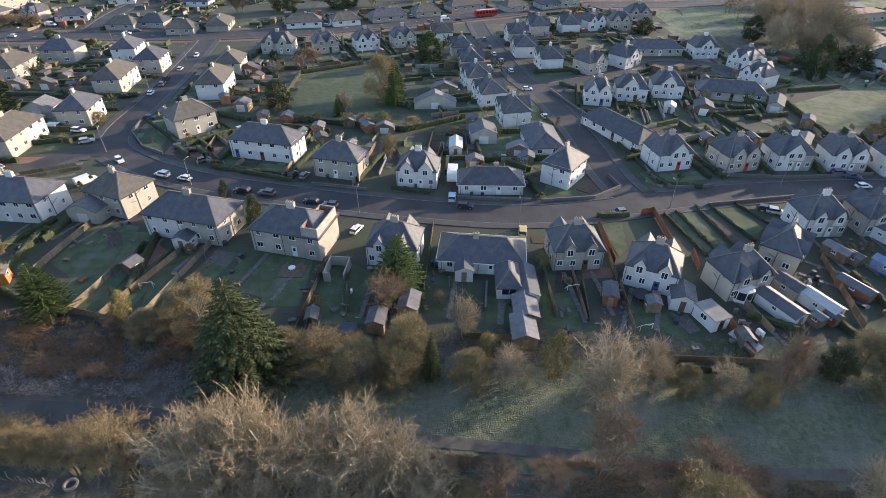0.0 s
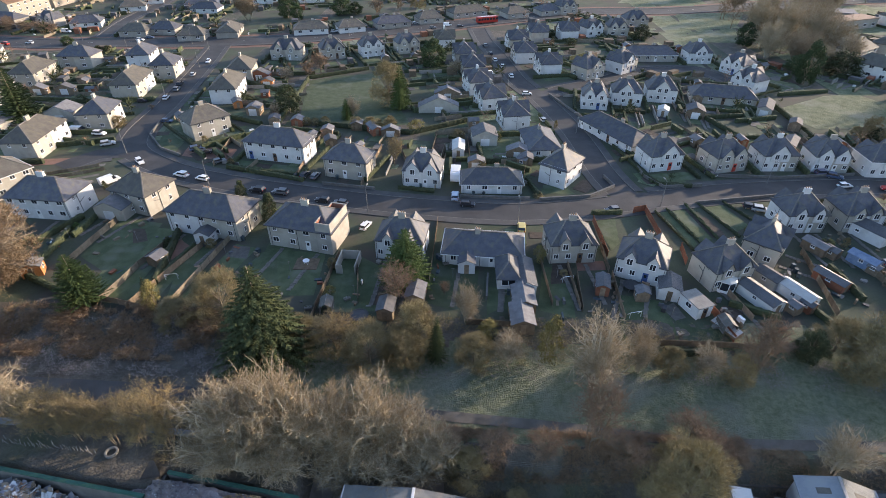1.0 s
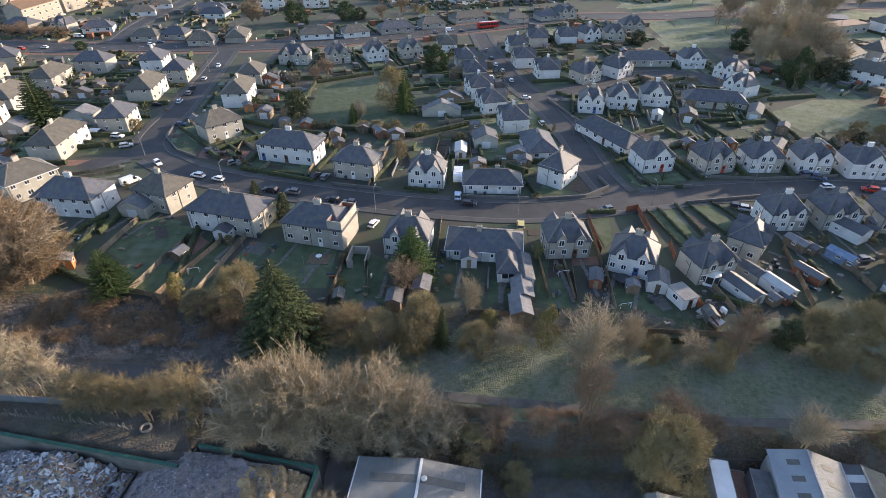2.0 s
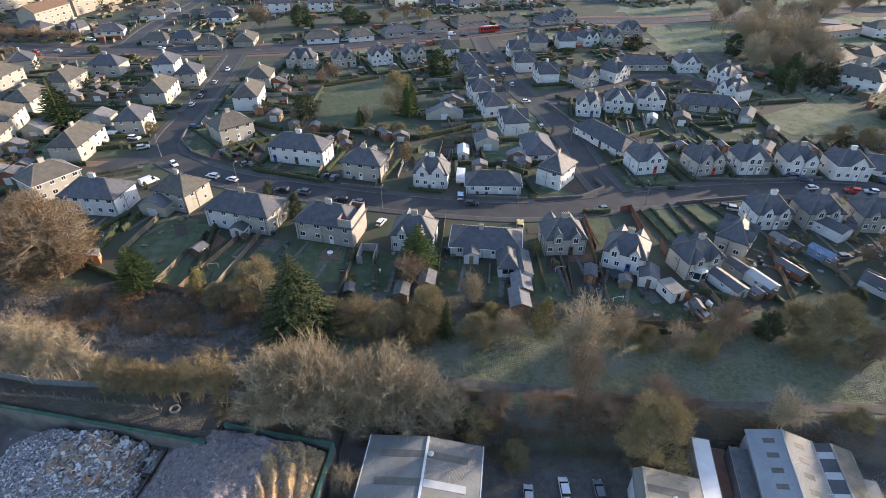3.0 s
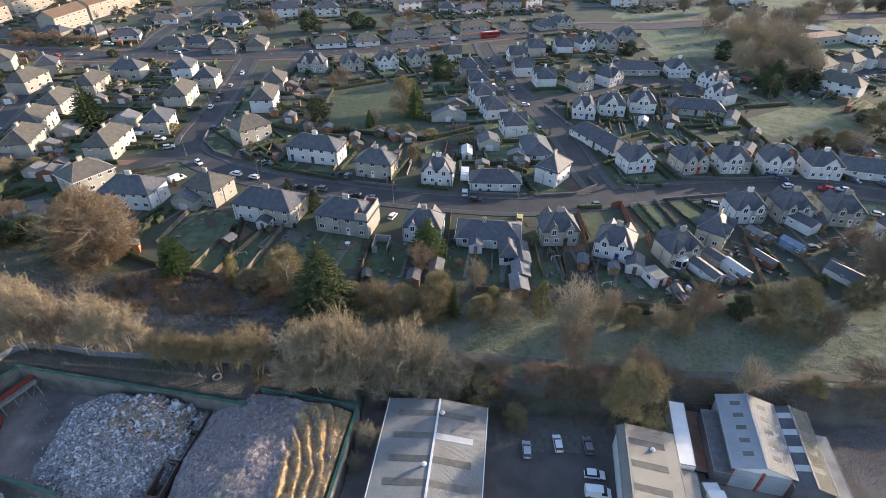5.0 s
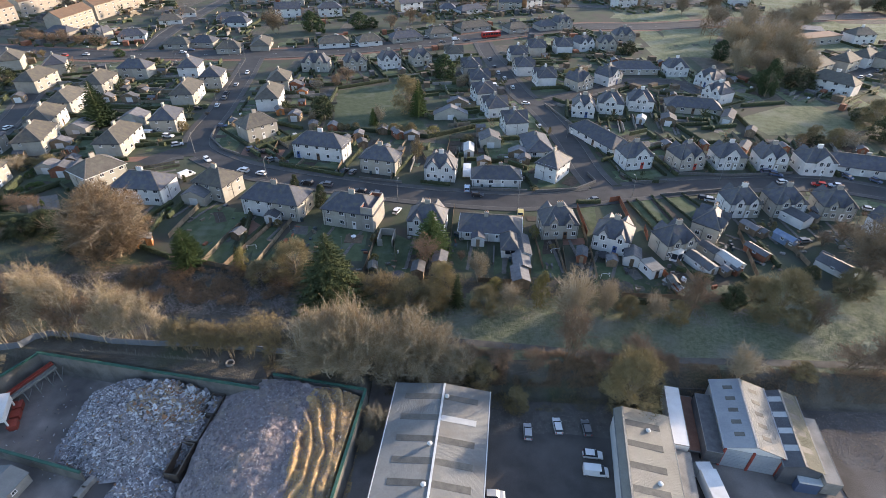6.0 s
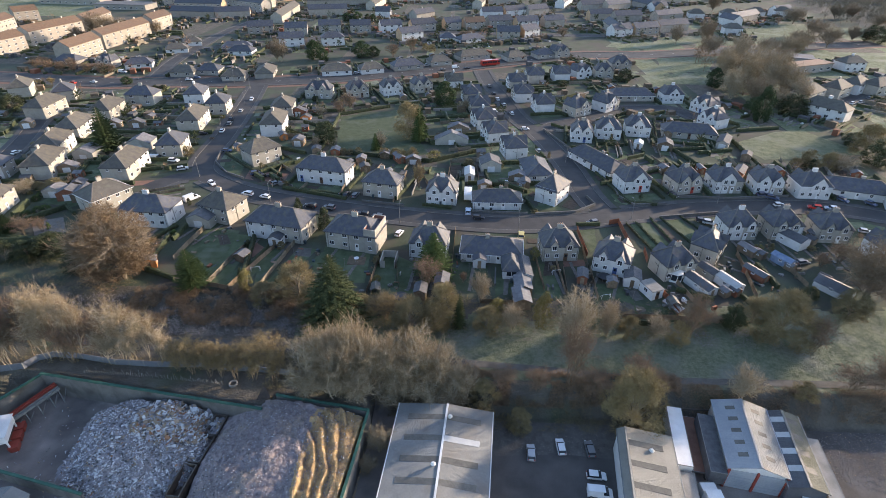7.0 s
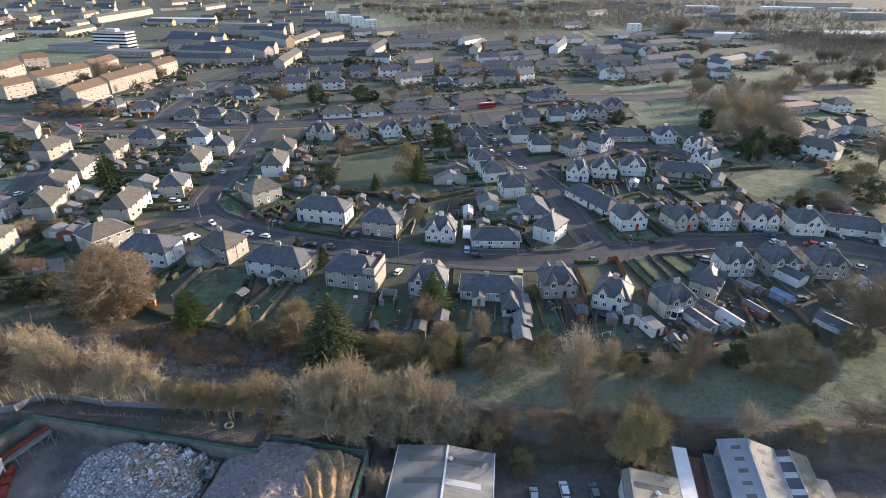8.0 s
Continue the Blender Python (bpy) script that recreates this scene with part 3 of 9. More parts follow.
house("block", -102.9, 188.4, 98, 10, 8, "cream", "slate")
house("block", -117.7, 200.7, 100, 11, 8, "white", "slate")
house("block", -139.1, 196.6, -178, 12, 8, "cream", "slate")
house("block", -144.4, 178.6, 96, 14, 8, "cream", "brown")
house("block", -144.3, 158.1, 98, 14, 8, "cream", "brown")
house("block", -171.4, 180.6, 92, 15, 8, "cream", "brown")
house("block", -176.5, 200.1, -62, 10, 8, "cream", "slate")
house("block", -140.9, 140.8, 104, 14, 8, "cream", "brown")
house("block", -133.6, 125.3, 106, 14, 8, "cream", "brown")
house("block", -200.1, 205.8, 118, 13, 8, "cream", "brown")
house("block", -100.9, 103.6, 60, 11, 9, "cream", "grey")
house("block", -145.7, 117.5, -81, 14, 8, "cream", "slate")
house("block", -130.5, 97.4, -81, 14, 8, "cream", "brown")
house("block", -183.8, 160.0, 113, 14, 8, "cream", "slate")
house("cottage", -66.1, 211.7, 0, 11.5, 7.6, "cream", "slate")
house("cottage", -49.4, 213.8, -157, 9.0, 7.6, "cream", "slate")
house("cottage", -34.6, 218.6, -157, 9.0, 7.6, "white", "slate")
house("cottage", -20.9, 223.5, -157, 9.0, 7.6, "cream", "slate")
house("cottage", -5.8, 230.6, 101, 9.0, 7.6, "white", "brown")
house("cottage", 2.4, 210.2, 100, 9.0, 7.6, "cream", "slate")
house("cottage", 5.6, 193.7, 100, 9.0, 7.6, "cream", "slate")
house("cottage", 7.0, 177.0, 108, 9.0, 7.6, "white", "slate")
house("cottage", 10.8, 162.4, 108, 9.0, 7.6, "white", "slate")
house("cottage", 16.8, 148.0, 102, 8.6, 7.6, "white", "slate")
house("cottage", 24.1, 231.7, -79, 9.0, 7.6, "white", "slate")
house("cottage", 25.2, 212.6, -80, 9.0, 7.6, "cream", "slate")
house("cottage", 32.8, 197.9, -80, 9.4, 7.6, "white", "slate")
house("cottage", 46.6, 194.1, 36, 9.0, 7.6, "cream", "slate")
house("cottage", 47.5, 247.3, -83, 9.0, 7.6, "white", "slate")
house("cottage", 33.9, 244.1, -79, 9.0, 7.6, "cream", "slate")
house("cottage", 58.6, 253.8, -155, 9.0, 7.6, "white", "slate")
house("cottage", 70.5, 254.7, 0, 9.0, 7.6, "cream", "slate")
house("cottage", 60.1, 201.4, 40, 9.0, 7.6, "white", "slate")
house("bungalow", 74.3, 217.1, 4, 20, 8.4, "cream", "slate")
house("cottage", 91.9, 214.6, 4, 9.0, 7.6, "white", "slate")
house("cottage", 101.8, 200.2, -60, 9.0, 7.6, "white", "slate")
house("cottage", 98.1, 182.2, 120, 8.6, 7.6, "white", "slate")
house("cottage", 53.7, 168.2, -8, 9.0, 7.6, "white", "slate")
house("cottage", 65.4, 171.5, -8, 9.0, 7.6, "white", "slate")
house("cottage", 43.1, 164.4, -8, 7.8, 7.6, "white", "slate")
house("bungalow", 84.5, 170.4, -12, 19, 8, "cream", "slate")
house("bungalow", 44.1, 139.7, -61, 21, 8, "white", "slate")
house("cottage", 51.0, 123.6, 13, 8.6, 7.4, "white", "slate")
house("cottage", 66.4, 123.6, 15, 8.6, 7.4, "cream", "slate")
house("cottage", 79.0, 124.6, 3, 8.5, 7.2, "white", "slate")
house("cottage", 91.4, 124.3, -4, 8.1, 7.2, "white", "slate")
house("cottage", 103.2, 122.3, -2, 9.0, 7.8, "white", "slate")
house("bungalow", 116.9, 123.0, -15, 19, 8, "white", "slate")
house("cottage", 126.5, 113.8, -26, 9.8, 7.6, "white", "slate")
house("cottage", 136.5, 110.9, -26, 9.8, 7.6, "white", "slate")
house("block", 154.5, 219.5, 36, 15, 8.4, "cream", "grey")
house("block", 150.0, 196.8, -50, 17, 8.4, "white", "grey")
house("block", 172.2, 228.2, 36, 12, 8.4, "cream", "grey")
house("block", 185.7, 236.0, 36, 12, 8.4, "white", "grey")
house("block", 208.6, 278.6, 12, 13, 8.4, "white", "grey")
house("block", 194.7, 233.6, 24, 13, 8.4, "cream", "grey")
house("bungalow", -215.3, 263.3, -7, 13, 9, "stone", "slate")
house("bungalow", -143.2, 244.1, 2, 12, 9, "stone", "brown")
house("bungalow", -131.8, 248.4, 2, 11, 9, "stone", "slate")
house("bungalow", -115.2, 238.3, 8, 11, 9, "stone", "brown")
house("bungalow", -102.4, 247.1, -80, 15, 9, "stone", "brown")
house("bungalow", -67.1, 252.0, 15, 15, 9, "white", "brown")
house("bungalow", -50.0, 256.8, 23, 12, 9, "white", "brown")
house("bungalow", -31.9, 265.5, 23, 16, 9, "stone", "slate")
house("bungalow", -15.1, 275.9, 23, 12, 9, "stone", "brown")
house("bungalow", 3.4, 291.1, 28, 19, 9, "stone", "brown")
house("bungalow", 27.5, 290.1, 25, 12, 9, "stone", "brown")
house("bungalow", 44.8, 297.2, 23, 11, 9, "stone", "slate")
house("cottage", -189.9, 256.0, -4, 9.0, 7.6, "stone", "slate")
house("bungalow", -174.6, 258.6, 20, 13, 9, "white", "slate")
house("bungalow", -171.9, 295.4, 25, 12, 9, "white", "brown")
house("bungalow", -171.7, 315.2, 25, 11, 9, "white", "brown")
house("bungalow", -131.4, 292.5, 0, 14, 9, "white", "slate")
house("cottage", 54.5, 300.1, 23, 9.8, 8.1, "cream", "slate")
house("cottage", 82.7, 271.5, -176, 10.7, 8.1, "stone", "slate")
house("flats", -316.6, 341.4, 99, 29.1, 9.5, "grey", "red")
house("flats", -329.0, 385.8, 53, 15.8, 9.5, "grey", "red")
house("flats", -269.3, 287.7, 78, 18.7, 9.5, "grey", "red")
house("flats", -268.1, 326.6, 79, 41.2, 9.5, "grey", "red")
house("flats", -265.8, 367.9, 94, 32.5, 9.5, "grey", "red")
house("flats", -219.6, 322.3, 84, 45.6, 9.5, "grey", "red")
house("flats", -219.5, 366.7, 86, 24.2, 9.5, "grey", "red")
house("flats", -219.5, 278.8, 88, 27.2, 9.5, "grey", "red")
house("flats", -263.4, 507.3, -5, 45, 9, "grey", "slate")
house("flats", -217.7, 436.3, -5, 40, 9, "grey", "slate")
house("flats", -192.2, 468.9, -5, 50, 9, "grey", "slate")
house("flats", -223.6, 598.2, -5, 50, 9, "grey", "slate")
house("bungalow", -138.6, 303.8, 15, 17, 8.4, "white", "slate")
house("terrace", -109.4, 318.8, 17, 15, 8.4, "white", "slate")
house("block", -84.7, 323.7, 18, 14, 8.4, "white", "slate")
house("bungalow", 2.1, 338.4, 34, 18, 8.4, "white", "slate")
house("bungalow", -12.3, 340.9, 3, 10, 8.4, "white", "slate")
house("terrace", -37.5, 342.8, 33, 16, 8.4, "white", "slate")
house("terrace", 27.8, 351.0, 3, 15, 8.4, "stone", "slate")
house("terrace", -116.2, 353.5, 11, 15, 8.4, "stone", "slate")
house("terrace", -142.0, 357.1, 18, 17, 8.4, "stone", "slate")
house("terrace", 42.0, 359.2, 38, 14, 8.4, "white", "slate")
house("terrace", -95.8, 365.4, 12, 15, 8.4, "stone", "slate")
house("terrace", -74.5, 366.6, 13, 14, 8.4, "stone", "slate")
house("terrace", 105.9, 366.6, 27, 16, 8.4, "white", "slate")
house("terrace", -53.6, 368.9, 21, 15, 8.4, "white", "slate")
house("terrace", 124.4, 374.3, 23, 20, 8.4, "grey", "slate")
house("terrace", -31.7, 375.7, 26, 18, 8.4, "stone", "slate")
house("terrace", 104.8, 379.4, -89, 32, 8.4, "stone", "slate")
house("terrace", -10.9, 382.7, 25, 12, 8.4, "stone", "slate")
house("terrace", 5.0, 386.0, 22, 15, 8.4, "stone", "red")
house("terrace", 147.4, 387.9, 24, 26, 8.4, "grey", "slate")
house("terrace", 43.7, 393.2, 20, 17, 8.4, "white", "slate")
house("terrace", 23.8, 394.4, 20, 18, 8.4, "stone", "slate")
house("terrace", 63.9, 399.4, 21, 16, 8.4, "grey", "slate")
house("terrace", 201.2, 415.2, -71, 16, 8.4, "white", "slate")
house("terrace", -214.3, 415.8, -5, 36, 8.4, "grey", "slate")
house("terrace", -184.4, 417.6, 16, 26, 8.4, "grey", "slate")
house("terrace", -35.1, 422.2, 48, 20, 8.4, "stone", "slate")
house("terrace", -144.4, 425.2, 93, 61, 8.4, "cream", "brown")
house("terrace", 125.5, 426.6, 17, 23, 8.4, "stone", "slate")
house("terrace", -66.6, 428.2, 3, 12, 8.4, "white", "slate")
house("terrace", 217.4, 432.1, 39, 38, 8.4, "stone", "slate")
house("terrace", 105.7, 432.3, 12, 19, 8.4, "grey", "slate")
house("terrace", 159.0, 434.1, 28, 27, 8.4, "stone", "slate")
house("terrace", 19.9, 435.2, 14, 17, 8.4, "white", "slate")
house("terrace", -113.4, 436.8, 15, 31, 8.4, "grey", "slate")
house("terrace", 38.2, 444.9, 31, 20, 8.4, "white", "slate")
house("flats", -180.8, 449.1, -32, 38, 9.4, "stone", "slate")
house("terrace", 57.5, 452.2, 32, 20, 8.4, "stone", "slate")
house("terrace", 264.7, 467.7, 24, 18, 8.4, "white", "slate")
house("flats", -257.9, 476.1, 25, 20, 9.4, "stone", "slate")
house("terrace", 165.8, 480.4, 28, 16, 8.4, "white", "slate")
house("terrace", 109.6, 483.5, 21, 24, 8.4, "stone", "slate")
house("terrace", -224.2, 483.5, -3, 30, 8.4, "white", "slate")
house("terrace", 131.9, 488.1, 34, 28, 8.4, "grey", "slate")
house("terrace", -114.4, 489.4, 11, 57, 8.4, "grey", "slate")
house("terrace", 160.3, 491.4, -72, 36, 8.4, "stone", "slate")
house("terrace", -79.9, 493.5, 85, 60, 8.4, "cream", "brown")
house("terrace", 14.2, 509.7, 80, 60, 8.4, "cream", "brown")
house("terrace", 31.2, 512.4, 26, 30, 8.4, "stone", "slate")
house("terrace", 90.7, 513.3, 71, 50, 8.4, "white", "slate")
house("terrace", -52.8, 520.3, 25, 44, 8.4, "stone", "slate")
house("terrace", 122.9, 520.5, 34, 15, 8.4, "white", "slate")
house("terrace", 148.8, 524.0, -72, 33, 8.4, "stone", "slate")
house("flats", -187.7, 531.1, -45, 57, 9.4, "stone", "slate")
house("terrace", 196.6, 537.9, 29, 39, 8.4, "stone", "slate")
house("terrace", 6.4, 552.9, 58, 33, 8.4, "white", "slate")
house("terrace", -489.8, 554.8, 109, 41, 8.4, "white", "brown")
house("terrace", -265.8, 559.4, -5, 29, 8.4, "white", "slate")
house("terrace", 85.2, 559.7, 29, 22, 8.4, "white", "slate")
house("terrace", -169.0, 563.5, 87, 86, 8.4, "cream", "brown")
house("terrace", 260.2, 563.8, 21, 30, 8.4, "stone", "slate")
house("terrace", -141.4, 564.6, 69, 42, 8.4, "cream", "brown")
house("terrace", -299.6, 568.8, -14, 31, 8.4, "stone", "slate")
house("terrace", 114.9, 571.0, 29, 22, 8.4, "white", "slate")
house("terrace", -18.6, 577.6, 29, 34, 8.4, "stone", "slate")
house("terrace", -53.8, 597.4, 27, 26, 8.4, "grey", "slate")
house("terrace", -478.5, 602.4, 5, 34, 8.4, "white", "slate")
house("terrace", 198.5, 606.4, 24, 30, 8.4, "stone", "slate")
house("terrace", -444.5, 610.9, 95, 63, 8.4, "cream", "brown")
house("terrace", 179.5, 615.0, 32, 22, 8.4, "white", "slate")
house("terrace", -115.9, 619.2, 32, 24, 8.4, "white", "slate")
house("terrace", -92.6, 623.3, 47, 25, 8.4, "stone", "slate")
house("flats", -219.9, 623.3, 5, 28, 9.4, "stone", "slate")
house("flats", -252.8, 626.2, -16, 33, 9.4, "stone", "slate")
house("terrace", 269.9, 632.8, -16, 31, 8.4, "stone", "slate")
house("terrace", 339.1, 634.8, -81, 33, 8.4, "stone", "slate")
house("terrace", -167.4, 666.2, 11, 54, 8.4, "grey", "slate")
house("terrace", 246.4, 677.4, 25, 36, 8.4, "stone", "slate")
house("terrace", -496.0, 693.0, 95, 29, 8.4, "cream", "brown")
house("terrace", -616.0, 711.9, 114, 50, 8.4, "white", "red")
house("terrace", -524.2, 712.6, 36, 15, 8.4, "cream", "slate")
house("terrace", 140.7, 721.4, 33, 30, 8.4, "white", "slate")
house("terrace", -561.8, 730.3, 84, 25, 8.4, "white", "slate")
house("flats", -593.0, 738.5, 102, 33, 9.4, "cream", "brown")
house("flats", -506.2, 812.4, 94, 164, 9.4, "cream", "brown")
house("terrace", -575.1, 833.4, 104, 62, 8.4, "cream", "red")
house("terrace", 393.0, 857.6, -27, 35, 8.4, "stone", "slate")
house("terrace", 355.4, 873.7, 29, 50, 8.4, "stone", "slate")
house("terrace", -361.7, 878.9, 6, 47, 8.4, "grey", "slate")
house("terrace", 218.6, 934.5, 49, 66, 8.4, "white", "slate")
house("terrace", -513.3, 972.4, 45, 43, 8.4, "grey", "slate")
house("terrace", -459.4, 1018.9, 90, 88, 8.4, "cream", "brown")
house("terrace", -571.7, 1128.3, 71, 59, 8.4, "cream", "brown")
house("block", 184.8, 442.4, -8, 12, 9, "white", "grey")
house("block", 211.6, 444.6, -8, 12, 9, "white", "grey")
house("block", 238.9, 456.3, -8, 12, 9, "white", "grey")
house("block", 262.4, 461.5, -8, 12, 9, "white", "grey")
house("block", 186.9, 377.7, -8, 12, 9, "white", "grey")

# ---------------------------------------------------------------- plants
def bark_like(name, a, b):
    return material(name, a, b, 1.2, 0.95, 0.0, 6, spread=0.18)


TWIG = {
    "grey": bark_like("grey_twigs", (0.215, 0.16, 0.09), (0.33, 0.25, 0.145)),
    "brown": bark_like("brown_twigs", (0.15, 0.103, 0.058), (0.235, 0.163, 0.095)),
    "red": bark_like("red_brown_twigs", (0.19, 0.115, 0.07), (0.29, 0.18, 0.115)),
    "yellow": bark_like("straw_twigs", (0.22, 0.165, 0.07), (0.34, 0.26, 0.12)),
    "olive": bark_like("olive_twigs", (0.178, 0.142, 0.068), (0.275, 0.222, 0.112)),
    "green": bark_like("evergreen_leaf", (0.022, 0.042, 0.014), (0.055, 0.085, 0.028)),
    "bright": bark_like("laurel_leaf", (0.042, 0.072, 0.017), (0.082, 0.122, 0.032)),
    "spruce": bark_like("spruce_needle", (0.032, 0.046, 0.015), (0.070, 0.084, 0.030)),
    "gold": bark_like("yellow_leaf", (0.15, 0.125, 0.04), (0.235, 0.20, 0.07)),
    "tuft": bark_like("frosted_tuft", (0.105, 0.125, 0.060), (0.20, 0.22, 0.145)),
    "wood": bark_like("far_twigs", (0.17, 0.145, 0.10), (0.25, 0.21, 0.15)),
    "bramble": bark_like("bramble_cane", (0.22, 0.14, 0.08), (0.33, 0.225, 0.14)),
    "cane": bark_like("frosted_cane", (0.24, 0.205, 0.195), (0.38, 0.335, 0.325)),
    "ivy": bark_like("ivy_leaf", (0.030, 0.040, 0.014), (0.065, 0.075, 0.030)),
}


DARK_BARK = material("dark_bark", (0.125, 0.098, 0.066), (0.20, 0.16, 0.11), 3, 0.95, 0.5)
PALE_BARK = material("pale_bark", (0.31, 0.26, 0.185), (0.45, 0.39, 0.29), 3, 0.95, 0.5)


class Twigs:
    """Thin tapering blades, one triangle each, and small leaves."""

    def __init__(self, r):
        self.v, self.f, self.r = [], [], r

    def blade(self, a, b, width):
        d = b - a
        s = d.cross(Vector((self.r.gauss(0, 1), self.r.gauss(0, 1), self.r.gauss(0, 1))))
        s = s.normalized() * width / 2 if s.length > 1e-6 else Vector((width / 2, 0, 0))
        i = len(self.v)
        self.v += [tuple(a - s), tuple(a + s), tuple(b)]
        self.f.append((i, i + 1, i + 2))

    def leaf(self, p, size, out):
        d = (out + Vector((self.r.gauss(0, 0.6), self.r.gauss(0, 0.6), self.r.gauss(0, 0.5)))).normalized()
        s = d.orthogonal().normalized()
        s = (Matrix.Rotation(self.r.uniform(0, 6.28), 3, d) @ s) * size
        t = d.cross(s).normalized() * size * 0.6
        i = len(self.v)
        self.v += [tuple(p - s), tuple(p - t), tuple(p + s), tuple(p + t)]
        self.f.append((i, i + 1, i + 2, i + 3))


def bare_tree(seed, stems=1, limbs=54, fork=(0.04, 0.45), crown=(0.50, 0.50), twigs=9, sub=15, rise=0.35, width=0.034, girth=0.13, reach=1.0):
    """A leafless tree 10 m high and wide: limbs bend out of the stems to points of a rounded, uneven crown; side branches and twigs feather them."""
    r = random.Random(seed)
    wood, tw = Solid(), Twigs(r)
    H = 10.0
    centre = Vector((0, 0, crown[0] * H))

    def bent(a, b, lift, n):
        c = a.lerp(b, 0.45) + Vector((r.gauss(0, 0.6), r.gauss(0, 0.6), lift))
        kink = [0.0 if i in (0, n) else 0.16 for i in range(n + 1)]
        return [(1 - t) ** 2 * a + 2 * t * (1 - t) * c + t * t * b + Vector((r.gauss(0, k), r.gauss(0, k), r.gauss(0, k))) for t, k in ((i / n, kink[i]) for i in range(n + 1))]

    def tubes(pts, r0, r1, sides_n):
        n = len(pts) - 1
        for i in range(n):
            wood.tube(pts[i], pts[i + 1], r0 + (r1 - r0) * i / n, r0 + (r1 - r0) * (i + 1) / n, sides_n)

    trunks = []
    for k in range(stems):
        a = 6.28 * (k + r.random() * 0.5) / stems
        base = Vector((0.35 * math.cos(a), 0.35 * math.sin(a), -0.2)) if stems > 1 else Vector((0, 0, -0.3))
        out = 0.0 if stems == 1 else r.uniform(0.8, 2.0)
        top = Vector((math.cos(a) * out, math.sin(a) * out, H * r.uniform(0.68, 0.82)))
        pts = bent(base, top, 0.8, 7)
        tubes(pts, 0.20 if stems == 1 else girth, 0.05, 6)
        trunks.append(pts)
    for k in range(limbs):
        pts = trunks[k % stems]
        f = r.uniform(*fork) / 0.75 * 7
        i = min(6, int(f))
        start = pts[i].lerp(pts[i + 1], f - i)
        d = Vector((r.gauss(0, 1), r.gauss(0, 1), r.gauss(0.25, 0.9))).normalized()
        lump = 0.82 + 0.22 * noise.noise((d.x * 1.6 + seed, d.y * 1.6, d.z * 1.6))
        end = centre + Vector((d.x * 5.0, d.y * 5.0, d.z * crown[1] * H)) * lump * r.uniform(0.6, 0.98)
        end.z = max(end.z, min(start.z + 0.4, 1.2) if rise < 0.6 else start.z + 0.6)
        limb = bent(start, end, rise * r.uniform(0.3, 1.6), 6)
        tubes(limb, 0.14 if k % 4 == 0 else 0.055, 0.016, 4)
        for j in range(sub):
            u = r.uniform(0.35, 1.0) * 5.99
            q = limb[int(u)].lerp(limb[int(u) + 1], u % 1)
            dd = ((limb[int(u) + 1] - limb[int(u)]).normalized() * 0.7 + Vector((r.gauss(0, 0.7), r.gauss(0, 0.7), r.gauss(0.1, 0.5)))).normalized()
            L = r.uniform(0.7, 2.0)
            e = q + dd * L
            wood.tube(q, e, 0.026, 0.009, 3)
            for _ in range(twigs):
                p = q.lerp(e, r.uniform(0.1, 1.0))
                o = (dd * 0.6 + Vector((r.gauss(0, 0.7), r.gauss(0, 0.7), r.gauss(0.1, 0.5)))).normalized()
                tw.blade(p, p + o * r.uniform(0.3, 0.9) * reach, width)
    return fit_unit(wood.v, tw.v, wood.f, tw.f)


def fit_unit(wv, tv, wf, tf):
    """Scales a plant to height 1 and width 1."""
    allv = np.array(wv + tv)
    h = np.percentile(allv[:, 2], 99.5)
    w = np.percentile(np.abs(allv[:, :2]).max(axis=1), 98.5) * 2
    k = np.array((1 / w, 1 / w, 1 / h))
    return [tuple(np.array(p) * k) for p in wv], wf, [tuple(np.array(p) * k) for p in tv], tf


def clump_plant(seed, shape, leaves=5200, size=0.22, twiggy=False, reach=0.65):
    """A plant of many clumps: leaves or twigs on lumps set inside an outline; shape(height 0..1) gives the radius."""
    r = random.Random(seed)
    wood, tw = Solid(), Twigs(r)
    wood.tube((0, 0, -0.3), (0, 0, 4.0), 0.22, 0.10, 6)
    lumps = []
    for _ in range(60):
        z = r.random() ** 0.85
        rad = shape(z) * r.uniform(0.55, 0.95)
        a = r.uniform(0, 6.28)
        lumps.append((Vector((math.cos(a) * rad * 3.5, math.sin(a) * rad * 3.5, 0.6 + z * 8.8)), r.uniform(0.7, 1.35)))
    for c, _ in lumps[::2]:
        wood.tube((c.x * 0.1, c.y * 0.1, max(0.0, c.z * 0.45)), tuple(c * 1.08), 0.07, 0.02, 3)
    for _ in range(leaves):
        c, s = r.choice(lumps)
        d = Vector((r.gauss(0, 1), r.gauss(0, 1), r.gauss(0, 1) + 0.25)).normalized()
        p = c + d * s * r.uniform(0.55, 1.0)
        p.z = max(0.05, p.z)
        if twiggy:
            o = (d + Vector((0, 0, 0.6)) + Vector((r.gauss(0, 0.4), r.gauss(0, 0.4), r.gauss(0, 0.4)))).normalized()
            tw.blade(p - o * 0.5 * reach, p + o * r.uniform(0.2, 0.7) * reach, 0.048)
        else:
            tw.leaf(p, size * r.uniform(0.6, 1.2), d)
    return fit_unit(wood.v, tw.v, wood.f, tw.f)


